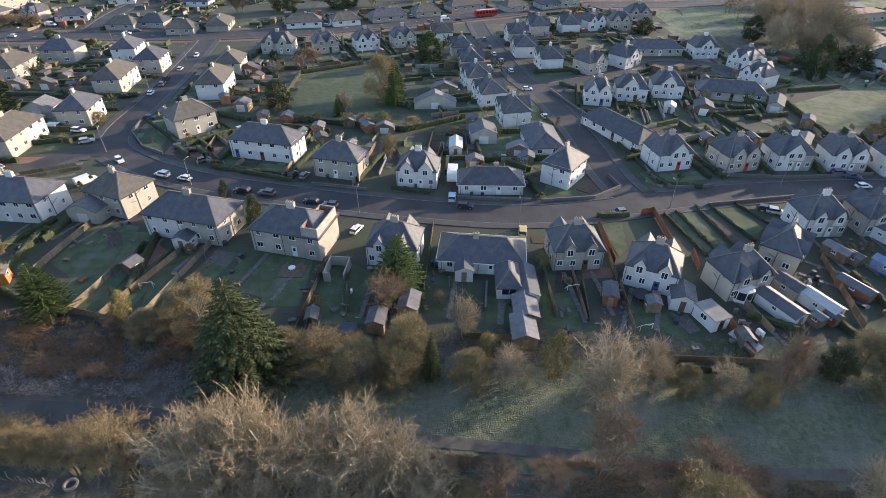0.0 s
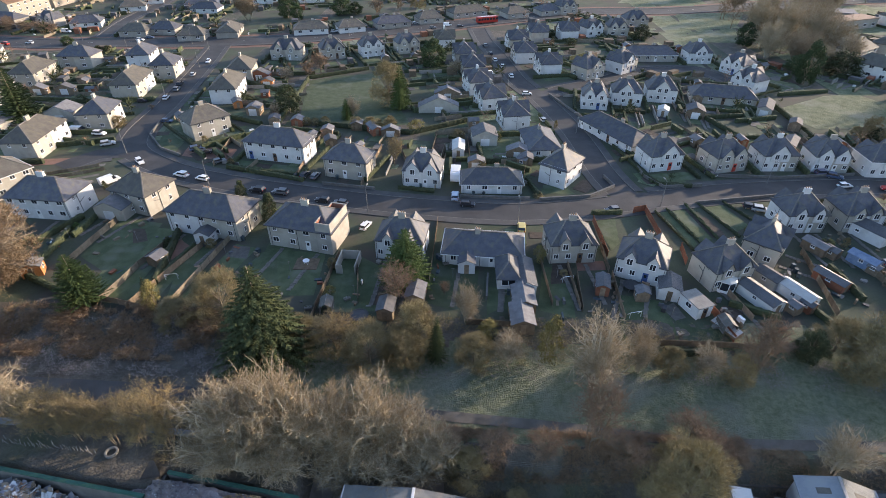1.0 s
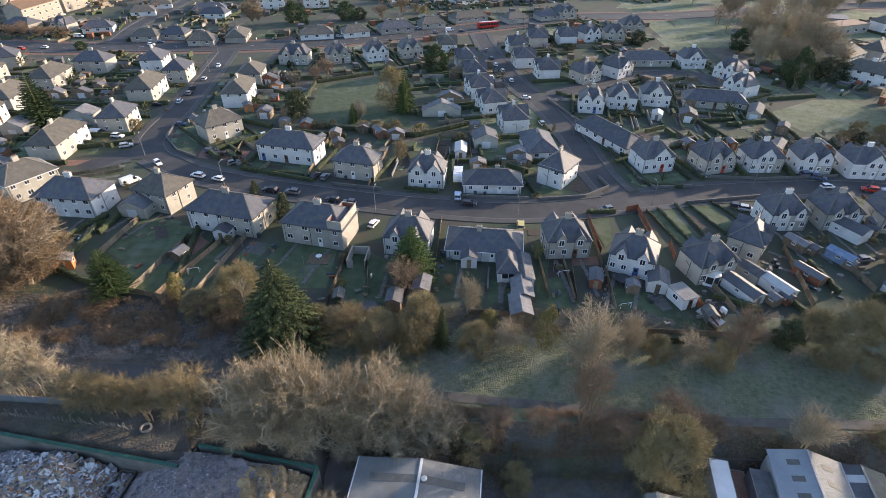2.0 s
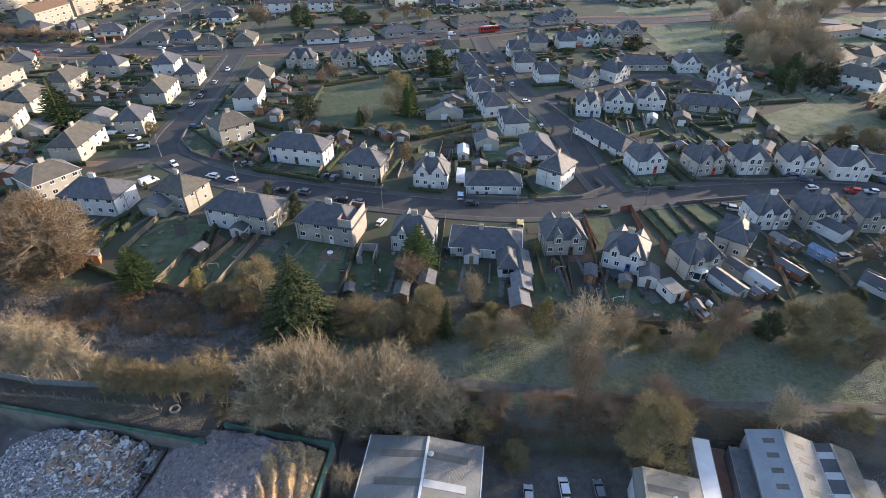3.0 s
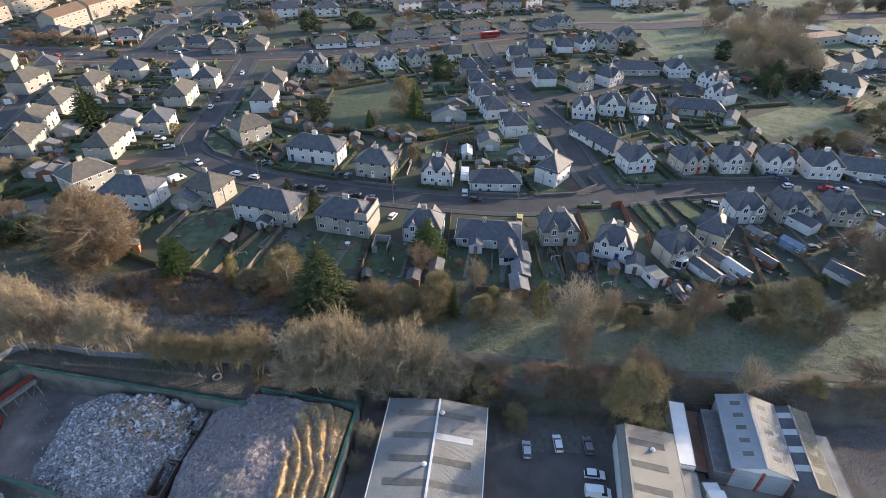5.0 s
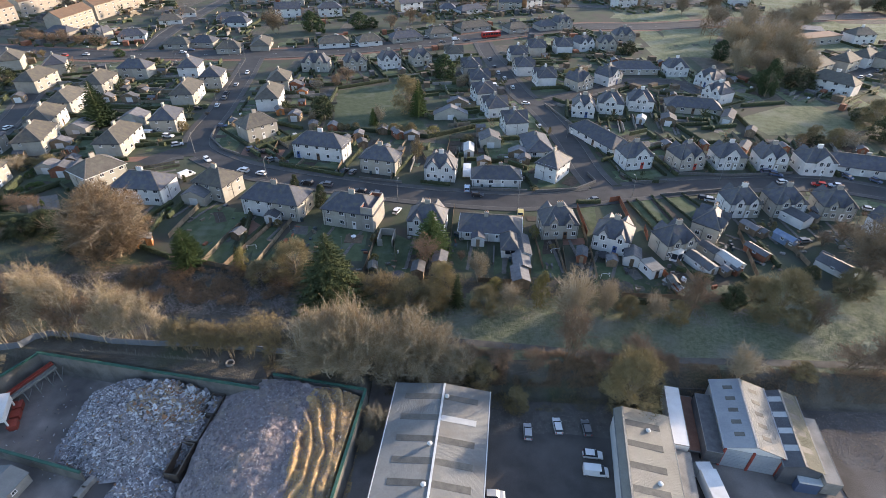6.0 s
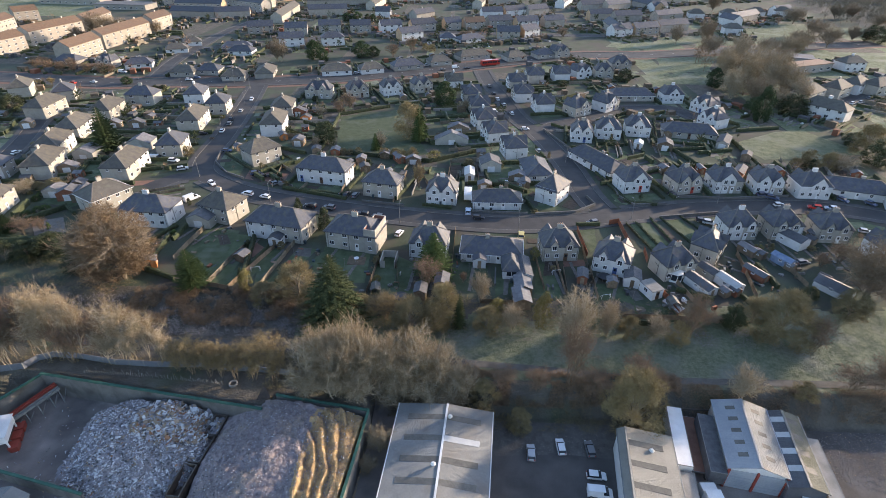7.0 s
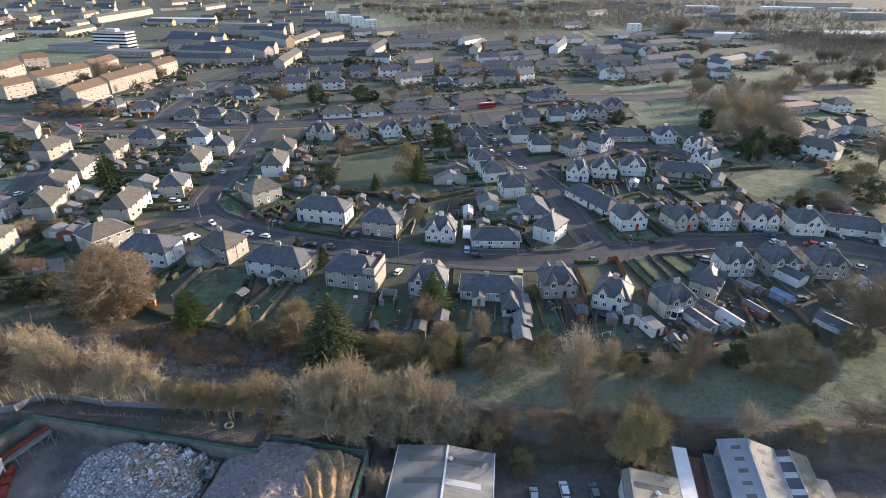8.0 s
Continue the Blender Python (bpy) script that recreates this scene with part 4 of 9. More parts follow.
def conifer(seed, tiers=24, droop=0.35, gappy=0.15):
    r = random.Random(seed)
    wood, tw = Solid(), Twigs(r)
    wood.tube((0, 0, -0.3), (0, 0, 9.7), 0.20, 0.03, 6)
    for t in range(tiers):
        z = 0.5 + 9.2 * t / tiers
        reach = 3.4 * (1 - t / tiers) ** 0.8 + 0.25
        n = 17 if t < tiers * 0.7 else 9
        for i in range(n):
            if r.random() < gappy:
                continue
            a = 6.28 * (i + r.random() * 0.6) / n
            L = reach * r.uniform(0.75, 1.1)
            d = Vector((math.cos(a), math.sin(a), -droop * r.uniform(0.4, 1.1)))
            tip = Vector((0, 0, z)) + d * L + Vector((0, 0, 0.12 * L))
            base = Vector((0, 0, z))
            side = Vector((-math.sin(a), math.cos(a), 0))
            for j in range(34):
                u = (j + 1) / 34
                p = base.lerp(tip, u)
                for sg in (-1, 1):
                    e = p + (d * 0.6 + side * sg * r.uniform(0.5, 1.0) + Vector((0, 0, r.uniform(-0.35, 0.1)))) * (0.22 + 0.26 * (1 - u)) * min(1.0, L / 2)
                    tw.blade(p, e, 0.12 * min(1.0, 0.4 + L / 4))
    return fit_unit(wood.v, tw.v, wood.f, tw.f)


dome = lambda z: (1 - z ** 2.2) ** 0.5 * (0.55 + 0.45 * min(1, z * 3 + 0.4))
egg = lambda z: (math.sin(math.pi * min(1, 0.12 + z * 0.88)) ** 0.7)
spindle = lambda z: (1 - z) ** 0.55 * (0.6 + 0.4 * min(1, 4 * z + 0.3))
MODELS = {
    # kind: (templates, crown colour, what it is, label)
    "bare_big": ([bare_tree(1 + k, 1 + k, 84, (0.12, 0.5), (0.53, 0.47), 15, 18, 0.35, 0.020, 0.13, 0.55) for k in range(2)], "brown", "tree", "large leafless tree with a wide brown twiggy crown"),
    "bare_grey": ([bare_tree(3, 3, 60), bare_tree(4, 4, 60), bare_tree(5, 3, 60)], "grey", "tree", "leafless tree with pale grey-brown twigs"),
    "birch": ([bare_tree(6 + k, 3 + k, 46, (0.2, 0.72), (0.6, 0.4), 9, 15, 0.8, 0.030, 0.05) for k in range(3)], "grey", "tree", "slender leafless birch with fine pale twigs"),
    "bare_red": ([bare_tree(9 + k, 3 + 2 * k, 46, (0.12, 0.65), (0.55, 0.45), 10, 14, 0.6, 0.028, 0.07, 0.8) for k in range(2)], "red", "tree", "leafless small tree with reddish brown twigs"),
    "bare_yellow": ([bare_tree(11 + k, 5 + k, 52, (0.12, 0.6), (0.56, 0.44), 9, 14, 0.8, 0.032, 0.07) for k in range(2)], "yellow", "tree", "leafless willow scrub with straw-coloured twigs"),
    "bare_shrub": ([bare_tree(13, 7, 66, (0.05, 0.5), (0.51, 0.49), 9, 15)], "grey", "shrub", "large leafless shrub with a dense grey-brown twiggy crown"),
    "olive": ([clump_plant(21, dome, 13000, 0.2, True), clump_plant(22, dome, 13000, 0.2, True)], "olive", "shrub", "dense olive-brown deciduous shrub at a garden edge"),
    "olive_big": ([clump_plant(23, egg, 17000, 0.2, True, 0.5)], "olive", "tree", "broad olive-brown twiggy tree with a rounded crown"),
    "brown_big": ([clump_plant(30, egg, 28000, 0.2, True, 0.32)], "brown", "tree", "broad brown twiggy tree with a dense rounded crown"),
    "yellow": ([clump_plant(24, egg, 2600, 0.22)], "gold", "shrub", "shrub with thin yellowing leaves"),
    "ivy": ([clump_plant(25, dome, 9000, 0.16), clump_plant(26, dome, 9000, 0.16)], "ivy", "shrub", "dark green ivy-covered evergreen shrub"),
    "laurel": ([clump_plant(27, dome, 18000, 0.11)], "bright", "shrub", "rounded bright green evergreen bush in a garden"),
    "cypress": ([clump_plant(28, spindle, 9000, 0.15)], "ivy", "tree", "narrow dark green garden cypress"),
    "thuja": ([conifer(35, 26, -0.30, 0.04)], "bright", "tree", "full bright green conifer with upswept branches in a garden"),
    "leylandii": ([conifer(36, 30, -0.15, 0.03)], "green", "tree", "tall dense dark green garden conifer"),
    "yew": ([clump_plant(29, egg, 11000, 0.16)], "green", "tree", "dense dark green yew tree"),
    "spruce": ([conifer(31, 28)], "spruce", "tree", "tall dark green spruce with drooping layered branches"),
    "spruce_small": ([conifer(32, 16)], "spruce", "tree", "small dark green spruce"),
    "fir": ([conifer(33, 24, 0.15, 0.06)], "bright", "tree", "ragged green conifer with gaps between its branches"),
}
PLANT_MESH = {}


def fan(faces):
    out, i = [], 0
    for f in faces:
        out.append(tuple(range(i, i + len(f))))
        i += len(f)
    return out


def plant(kind, x, y, high, wide, turn=None):
    models, colour, what, label = MODELS[kind]
    r = random.Random(int(x * 31 + y * 17))
    i = r.randrange(len(models))
    if (kind, i) not in PLANT_MESH:
        wv, wf, tv, tf = models[i]
        few = tf[::2]
        PLANT_MESH[kind, i, "far"] = mesh_of("crown", [tuple(Vector(p) + (Vector(p) - Vector(tv[f[0]])) * 0.4) for f in few for p in (tv[k] for k in f)], fan(few), (TWIG[colour],))
        PLANT_MESH[kind, i] = (mesh_of("trunk", wv, wf, (PALE_BARK if kind in ("birch", "bare_grey", "bare_shrub") else DARK_BARK if kind in ("bare_red", "bare_yellow") else BARK,)), mesh_of("crown", tv, tf, (TWIG[colour],)))
    trunk, crown = PLANT_MESH[kind, i]
    if y > 90:
        crown = PLANT_MESH[kind, i, "far"]
    wide = wide or high * 0.7
    m = pose(x, y, lie(x, y) - 0.05, 0, 0, r.uniform(0, 360)) @ Matrix.Diagonal((wide * 1.05, wide * 1.05, high * 0.95, 1))
    ob = root(what, m, label, what, "trees and shrubs")
    piece("trunk", trunk, ob)
    piece("crown", crown, ob)



plant("bare_big", -77.0, 69.2, 19.6, 17.0)
plant("ivy", -88.8, 73.6, 5.5, 8.0)
plant("ivy", -99.2, 77.9, 6.4, 8.2)
plant("ivy", -108.9, 75.0, 5.4, 5.4)
plant("ivy", -103.6, 75.7, 5.6, 5.4)
plant("thuja", -59.5, 66.7, 10.5, 6.6)
plant("spruce", -25.9, 57.4, 18.0, 12.0)
plant("fir", -6.8, 75.2, 11.3, 8.1)
plant("bare_red", -7.9, 69.4, 8.2, 6.3)
plant("bare_grey", 3.9, 64.9, 8.2, 4.4)
plant("yellow", 16.4, 58.3, 10.1, 4.0)
plant("yellow", 7.5, 62.9, 3.4, 3.6)
plant("olive", -3.9, 60.2, 9.6, 7.1)
plant("spruce_small", -0.6, 58.2, 9.1, 2.8)
plant("olive", -35.7, 65.3, 9.0, 7.9)
plant("olive", -21.3, 60.6, 5.7, 6.0)
plant("bare_yellow", -16.0, 59.7, 7.3, 6.7)
plant("olive", -10.6, 57.0, 8.0, 7.4)
plant("olive", -5.5, 57.2, 7.7, 5.8)
plant("olive", 5.0, 57.7, 6.0, 5.4)
plant("bare_grey", 10.3, 58.0, 7.0, 5.1)
plant("bare_shrub", 22.0, 54.0, 13.6, 8.1)
plant("bare_grey", 29.2, 56.8, 7.8, 4.1)
plant("olive", 33.8, 57.0, 5.2, 4.1)
plant("bare_grey", 39.5, 57.8, 5.4, 4.6)
plant("bare_red", 44.8, 55.9, 13.8, 5.7)
plant("olive", 42.8, 55.3, 5.6, 4.1)
plant("ivy", 55.7, 60.8, 5.4, 4.7)
plant("olive", 63.6, 57.3, 12.1, 10.5)
plant("bare_red", 68.1, 53.5, 10.1, 4.9)
plant("bare_big", 87.8, 69.9, 16.6, 13.6)
plant("yellow", -47.2, 66.0, 6.5, 3.2)
plant("spruce_small", -48.9, 67.3, 5.8, 2.3)
plant("bare_red", -48.8, 65.1, 3.1, 3.7)
plant("olive", -42.8, 63.8, 4.6, 6.1)
plant("olive", -31.1, 61.4, 7.5, 6.0)
plant("leylandii", -116.2, 85.5, 8.0, 4.6)
plant("bare_red", -109.5, 88.5, 4.2, 3.8)
plant("laurel", -123.0, 105.3, 1.9, 2.4)
plant("laurel", -123.5, 108.1, 1.8, 2.2)
plant("laurel", -119.5, 96.4, 1.9, 2.8)
plant("laurel", -117.8, 98.7, 2.0, 2.6)
plant("laurel", -116.4, 99.9, 1.9, 2.4)
plant("olive", -120.5, 111.0, 4.6, 5.6)
plant("brown_big", -77.6, 69.8, 18.6, 15.8)
plant("bare_red", -112.3, 86.4, 5.8, 5.8)
plant("ivy", -104.3, 79.0, 3.9, 4.2)
plant("ivy", -100.1, 81.7, 4.1, 4.2)
plant("ivy", -95.9, 80.1, 3.8, 4.2)
plant("yellow", -19.3, 70.5, 2.4, 1.8)
plant("laurel", -74.5, 88.5, 1.9, 1.7)
plant("yellow", 17.0, 81.6, 4.0, 2.7)
plant("bare_red", 0.1, 71.6, 3.1, 2.0)
plant("bare_red", 50.9, 61.0, 3.8, 4.7)
plant("olive", 60.5, 62.1, 6.0, 7.1)
plant("bare_grey", 30.4, 60.9, 6.0, 4.3)
plant("bare_grey", -26.2, 40.8, 14.0, 9.3)
plant("bare_grey", -23.4, 41.9, 14.7, 8.3)
plant("bare_grey", -19.6, 41.6, 16.4, 8.3)
plant("bare_grey", -16.5, 41.3, 14.9, 7.2)
plant("bare_grey", -13.1, 42.7, 12.8, 7.3)
plant("bare_grey", -8.4, 43.1, 13.3, 8.4)
plant("bare_grey", -4.2, 43.1, 10.8, 7.3)
plant("bare_grey", 0.0, 42.0, 8.2, 6.3)
plant("bare_grey", -21.0, 40.4, 13.6, 8.2)
plant("bare_grey", -12.0, 42.1, 12.3, 7.3)
plant("bare_grey", -27.6, 39.2, 7.6, 7.2)
plant("bare_grey", -22.6, 38.9, 8.4, 7.6)
plant("bare_grey", -18.2, 38.6, 7.4, 6.8)
plant("bare_grey", -11.6, 40.2, 9.2, 7.8)
plant("bare_grey", -6.4, 40.6, 9.0, 7.6)
plant("bare_grey", -1.4, 40.8, 7.8, 6.4)
plant("bare_yellow", -34.1, 41.8, 12.4, 7.3)
plant("bare_yellow", -38.0, 42.3, 9.6, 6.3)
plant("bare_yellow", -41.3, 42.2, 9.2, 5.2)
plant("bare_yellow", -44.2, 42.7, 8.9, 4.2)
plant("bare_yellow", -49.7, 43.2, 9.2, 6.3)
plant("bare_yellow", -52.9, 43.7, 7.6, 4.9)
plant("bare_yellow", -46.3, 42.6, 8.5, 4.8)
plant("bare_red", -88.0, 44.9, 14.5, 7.6)
plant("bare_red", -85.3, 45.8, 13.2, 6.6)
plant("bare_red", -82.0, 46.0, 16.2, 6.6)
plant("birch", -76.6, 45.8, 18.5, 6.5)
plant("birch", -72.3, 46.0, 16.8, 5.4)
plant("bare_red", -69.2, 46.9, 11.0, 5.0)
plant("birch", -64.6, 46.1, 14.8, 6.1)
plant("birch", -59.5, 46.2, 12.7, 5.4)
plant("birch", -56.9, 46.3, 9.4, 4.8)
plant("birch", -78.7, 45.3, 12.1, 6.5)
plant("bare_red", -73.5, 44.9, 11.3, 6.5)
plant("birch", -62.1, 45.2, 9.5, 6.5)
plant("birch", -92.3, 44.0, 15.1, 8.6)
plant("birch", -97.6, 43.7, 15.1, 8.6)
plant("birch", -85.3, 43.6, 10.6, 6.4)
plant("birch", -66.4, 45.0, 8.8, 5.4)
plant("bare_red", 20.0, 44.1, 14.1, 6.5)
plant("olive_big", 30.2, 38.0, 14.6, 10.4)
plant("bare_red", 32.3, 44.7, 6.9, 6.3)
plant("bare_grey", 50.4, 42.6, 8.6, 6.0)
plant("bare_red", 70.2, 44.2, 6.5, 6.8)
plant("bare_red", 75.1, 44.1, 8.9, 6.1)
plant("olive", 4.2, 41.0, 6.4, 5.2)
plant("olive", 10.3, 36.8, 5.4, 4.1)
plant("bare_grey", -13.6, 31.5, 7.0, 4.6)
plant("bare_shrub", -15.0, 27.5, 4.2, 3.2)
plant("bare_red", 1.5, 42.9, 5.8, 4.2)
plant("bare_red", 14.0, 42.8, 5.1, 5.2)
plant("bare_red", 24.3, 42.7, 5.8, 6.2)
plant("bare_red", 34.5, 42.8, 6.2, 5.2)
plant("bare_red", 7.8, 43.0, 5.1, 5.2)
plant("bare_red", 37.6, 43.1, 4.4, 4.1)
plant("olive", 61.8, 43.2, 3.2, 4.1)
plant("leylandii", -123.0, 142.0, 16.5, 9.0)
plant("cypress", -46.2, 103.1, 4.4, 2.5)
plant("cypress", -36.4, 93.7, 6.9, 3.6)
plant("olive_big", -20.8, 163.1, 13.6, 11.3)
plant("fir", -16.5, 158.8, 13.6, 6.2)
plant("yew", -8.8, 201.5, 10.9, 9.7)
plant("ivy", -49.3, 153.5, 9.0, 6.9)
plant("bare_red", -49.3, 192.8, 7.9, 7.1)
plant("bare_red", -52.1, 186.8, 6.4, 5.6)
plant("fir", -31.4, 149.3, 6.5, 3.2)
plant("bare_grey", -29.9, 151.4, 6.6, 4.8)
plant("bare_grey", -0.7, 194.5, 5.2, 5.2)
plant("bare_yellow", -13.8, 119.9, 8.2, 4.1)
plant("olive", -27.6, 142.7, 3.6, 3.8)
plant("olive", -23.7, 143.6, 3.3, 3.8)
plant("olive", -21.5, 141.1, 3.7, 3.8)
plant("olive", -17.7, 142.4, 4.1, 3.8)
plant("yellow", -10.2, 141.6, 3.6, 4.9)
plant("olive", -42.1, 144.7, 2.4, 2.6)
plant("olive", -39.5, 144.8, 2.1, 2.6)
plant("olive", -36.9, 145.6, 2.5, 2.6)
plant("bare_grey", -59.8, 184.9, 4.6, 5.5)
plant("ivy", -53.9, 162.7, 5.4, 5.1)
plant("bare_grey", -52.9, 151.6, 4.1, 3.6)
plant("olive", 1.3, 136.7, 2.8, 3.7)
plant("yellow", 8.2, 134.4, 3.5, 2.2)
plant("ivy", 39.8, 248.3, 3.8, 5.1)
plant("ivy", 47.1, 234.8, 3.4, 5.4)
plant("ivy", 79.6, 247.0, 6.5, 7.3)
plant("bare_grey", 129.9, 248.4, 18.4, 14.0)
plant("bare_grey", 150.2, 283.8, 14.5, 12.4)
plant("bare_grey", 136.9, 239.0, 19.1, 13.6)
plant("bare_grey", 151.9, 260.5, 17.6, 14.5)
plant("bare_grey", 143.4, 230.1, 19.9, 13.2)
plant("bare_big", 167.9, 273.0, 12.7, 12.0)
plant("bare_grey", 121.1, 219.9, 14.7, 12.8)
plant("bare_big", 128.9, 212.2, 13.2, 12.4)
plant("bare_grey", 149.2, 226.1, 16.1, 13.0)
plant("bare_big", 146.5, 310.6, 12.4, 13.4)
plant("bare_grey", 147.8, 213.4, 12.1, 9.9)
plant("bare_grey", 165.2, 312.0, 13.0, 13.4)
plant("bare_big", 180.6, 313.1, 10.9, 12.1)
plant("bare_grey", 192.6, 314.0, 12.5, 12.1)
plant("bare_grey", 136.3, 204.9, 9.5, 10.6)
plant("bare_grey", 199.4, 314.6, 11.9, 10.1)
plant("yew", 119.5, 188.0, 15.0, 8.0)
plant("yew", 120.4, 237.9, 9.9, 8.1)
plant("yew", 123.6, 200.3, 7.1, 9.5)
plant("ivy", 138.1, 199.0, 8.9, 11.8)
plant("olive", 114.3, 142.7, 6.2, 5.6)
plant("olive", 119.9, 140.8, 6.2, 5.6)
plant("bare_shrub", 123.1, 140.3, 6.2, 9.2)
plant("olive", 141.5, 155.6, 11.1, 9.9)
plant("ivy", 139.2, 145.7, 8.9, 9.5)
plant("bare_big", 164.6, 179.3, 17.1, 13.1)
plant("ivy", 142.4, 163.5, 5.3, 8.2)
plant("olive", 110.3, 142.4, 3.4, 3.7)
plant("ivy", 114.0, 141.6, 3.8, 3.7)
plant("bare_big", -104.1, 275.3, 13.3, 10.6)
plant("yew", -86.2, 281.9, 11.2, 8.9)
plant("yew", -79.6, 277.1, 7.9, 5.6)
plant("yew", -60.3, 289.3, 9.6, 11.0)
plant("yew", -53.7, 292.6, 6.1, 7.2)
plant("bare_red", -42.3, 290.7, 7.9, 8.4)
plant("bare_red", -32.2, 299.9, 10.5, 8.6)
plant("olive", -25.0, 310.7, 4.5, 4.4)
plant("olive", -20.6, 308.0, 4.5, 4.4)
plant("bare_red", -1.9, 348.4, 5.6, 5.6)
plant("bare_red", 3.7, 347.2, 6.3, 5.6)
plant("bare_red", 65.2, 357.1, 7.0, 9.1)
plant("bare_red", -228.2, 253.8, 4.5, 5.3)
plant("bare_red", -220.8, 252.0, 4.5, 5.3)
plant("bare_red", -210.2, 255.1, 5.6, 5.4)
plant("bare_red", -204.4, 248.5, 6.1, 5.2)
plant("bare_red", -194.5, 247.0, 4.2, 5.2)
plant("bare_red", -184.8, 242.1, 4.6, 5.1)
plant("bare_red", -227.9, 258.7, 5.1, 5.4)
plant("bare_red", -211.5, 248.0, 4.4, 5.2)
plant("yew", -163.7, 226.0, 3.7, 5.4)
plant("bare_yellow", -201.5, 218.6, 4.0, 4.0)
plant("bare_yellow", -197.5, 221.0, 4.1, 4.0)
plant("ivy", -143.5, 214.1, 3.2, 3.4)
plant("ivy", -140.1, 215.2, 3.0, 3.4)
plant("ivy", -190.9, 191.1, 4.3, 4.8)
plant("olive", -95.2, 141.4, 3.2, 3.9)
plant("ivy", -189.1, 183.7, 6.9, 9.3)
plant("bare_grey", -129.7, 109.5, 4.5, 6.6)
plant("olive", -130.6, 113.5, 2.5, 3.4)
plant("olive", -127.2, 112.6, 2.5, 3.4)
plant("bare_big", -235.6, 323.5, 18.4, 11.2)
plant("bare_big", -232.2, 327.5, 16.2, 13.6)
plant("bare_big", -225.1, 331.8, 13.1, 9.2)
plant("bare_big", -246.8, 317.3, 10.6, 8.8)
plant("bare_big", -212.5, 348.7, 8.4, 9.5)
plant("bare_big", -132.0, 967.4, 10.7, 13.1)
plant("bare_big", -118.9, 973.9, 12.5, 13.1)
plant("bare_big", -105.8, 968.2, 12.3, 13.1)
plant("bare_big", -71.3, 902.1, 14.8, 15.3)
plant("bare_big", -56.0, 909.4, 15.4, 15.3)
plant("bare_big", -40.6, 899.8, 14.6, 15.3)
plant("bare_big", -17.9, 1013.7, 14.3, 16.9)
plant("bare_big", -1.0, 1007.9, 13.1, 16.9)
plant("bare_big", 16.0, 1004.5, 13.1, 16.9)
plant("bare_big", 40.3, 851.0, 14.1, 21.6)
plant("bare_big", 62.0, 847.2, 16.2, 21.6)
plant("bare_big", 96.5, 968.2, 14.5, 19.5)
plant("bare_big", 116.0, 964.8, 15.7, 19.5)
plant("bare_big", 135.4, 966.8, 15.9, 19.5)
plant("bare_big", 178.5, 1120.8, 11.3, 13.9)
plant("bare_big", 192.4, 1120.8, 10.3, 13.9)
plant("bare_big", 206.3, 1117.7, 12.0, 13.9)
plant("bare_big", 220.3, 1121.8, 10.8, 13.9)
plant("bare_big", -176.2, 1020.9, 14.9, 20.6)
plant("bare_big", -155.6, 1013.1, 13.8, 20.6)
plant("bare_big", 47.1, 527.4, 14.0, 15.6)
plant("bare_big", 135.8, 339.8, 13.4, 9.8)
plant("bare_big", 158.6, 350.7, 14.8, 11.6)
plant("bare_big", -76.0, 784.8, 9.1, 10.8)
plant("bare_big", -65.2, 782.4, 10.1, 10.8)
plant("bare_big", -54.5, 787.7, 10.1, 10.8)
plant("bare_big", 4.6, 779.3, 10.6, 10.6)
plant("bare_big", 15.2, 778.2, 9.4, 10.6)
plant("bare_big", 25.8, 776.5, 8.8, 10.6)
plant("bare_big", 52.0, 736.1, 11.1, 15.1)
plant("bare_big", 67.1, 733.2, 12.8, 15.1)
plant("bare_big", 99.3, 756.2, 13.2, 15.4)
plant("bare_big", 114.7, 748.9, 12.8, 15.4)
plant("bare_big", -35.0, 772.5, 8.7, 10.6)
plant("bare_big", -24.5, 769.6, 9.0, 10.6)
plant("bare_big", -13.9, 774.0, 9.0, 10.6)
plant("bare_big", 259.8, 668.3, 18.9, 27.4)
plant("bare_big", 214.3, 483.1, 14.3, 12.3)
plant("bare_big", 254.6, 425.4, 12.9, 18.2)
plant("bare_big", 245.2, 376.5, 11.7, 16.4)
plant("bare_big", 260.1, 359.5, 10.2, 9.8)
plant("bare_big", 269.9, 360.0, 11.6, 9.8)
plant("bare_big", 305.8, 407.0, 12.7, 10.8)
plant("bare_big", 316.6, 401.2, 12.9, 10.8)
plant("bare_big", 303.2, 453.5, 12.0, 12.1)
plant("bare_big", 315.3, 454.4, 12.6, 12.1)
plant("bare_big", 424.3, 825.7, 13.6, 16.7)
plant("bare_big", 441.0, 835.0, 14.3, 16.7)
plant("bare_big", 457.7, 826.7, 14.9, 16.7)
plant("bare_big", 372.1, 616.2, 12.7, 19.1)
plant("bare_big", 391.2, 616.0, 13.0, 19.1)
plant("bare_big", 381.0, 572.3, 11.7, 17.7)
plant("bare_big", 398.7, 569.1, 13.3, 17.7)
plant("bare_big", 402.5, 554.6, 13.2, 17.2)
plant("bare_big", 419.7, 553.5, 13.5, 17.2)
plant("bare_big", 351.4, 745.0, 13.4, 18.8)
plant("bare_big", 370.2, 741.9, 15.1, 18.8)
plant("bare_big", -355.5, 792.9, 14.4, 16.5)
plant("bare_big", -339.0, 800.8, 15.9, 16.5)
plant("bare_big", -342.4, 858.7, 8.2, 13.2)
plant("bare_big", -329.1, 858.7, 10.0, 13.2)
plant("bare_big", 230.1, 336.2, 14.2, 14.9)
plant("bare_big", 206.5, 326.1, 13.9, 14.5)
plant("yew", -91.8, 407.3, 6.6, 7.7)
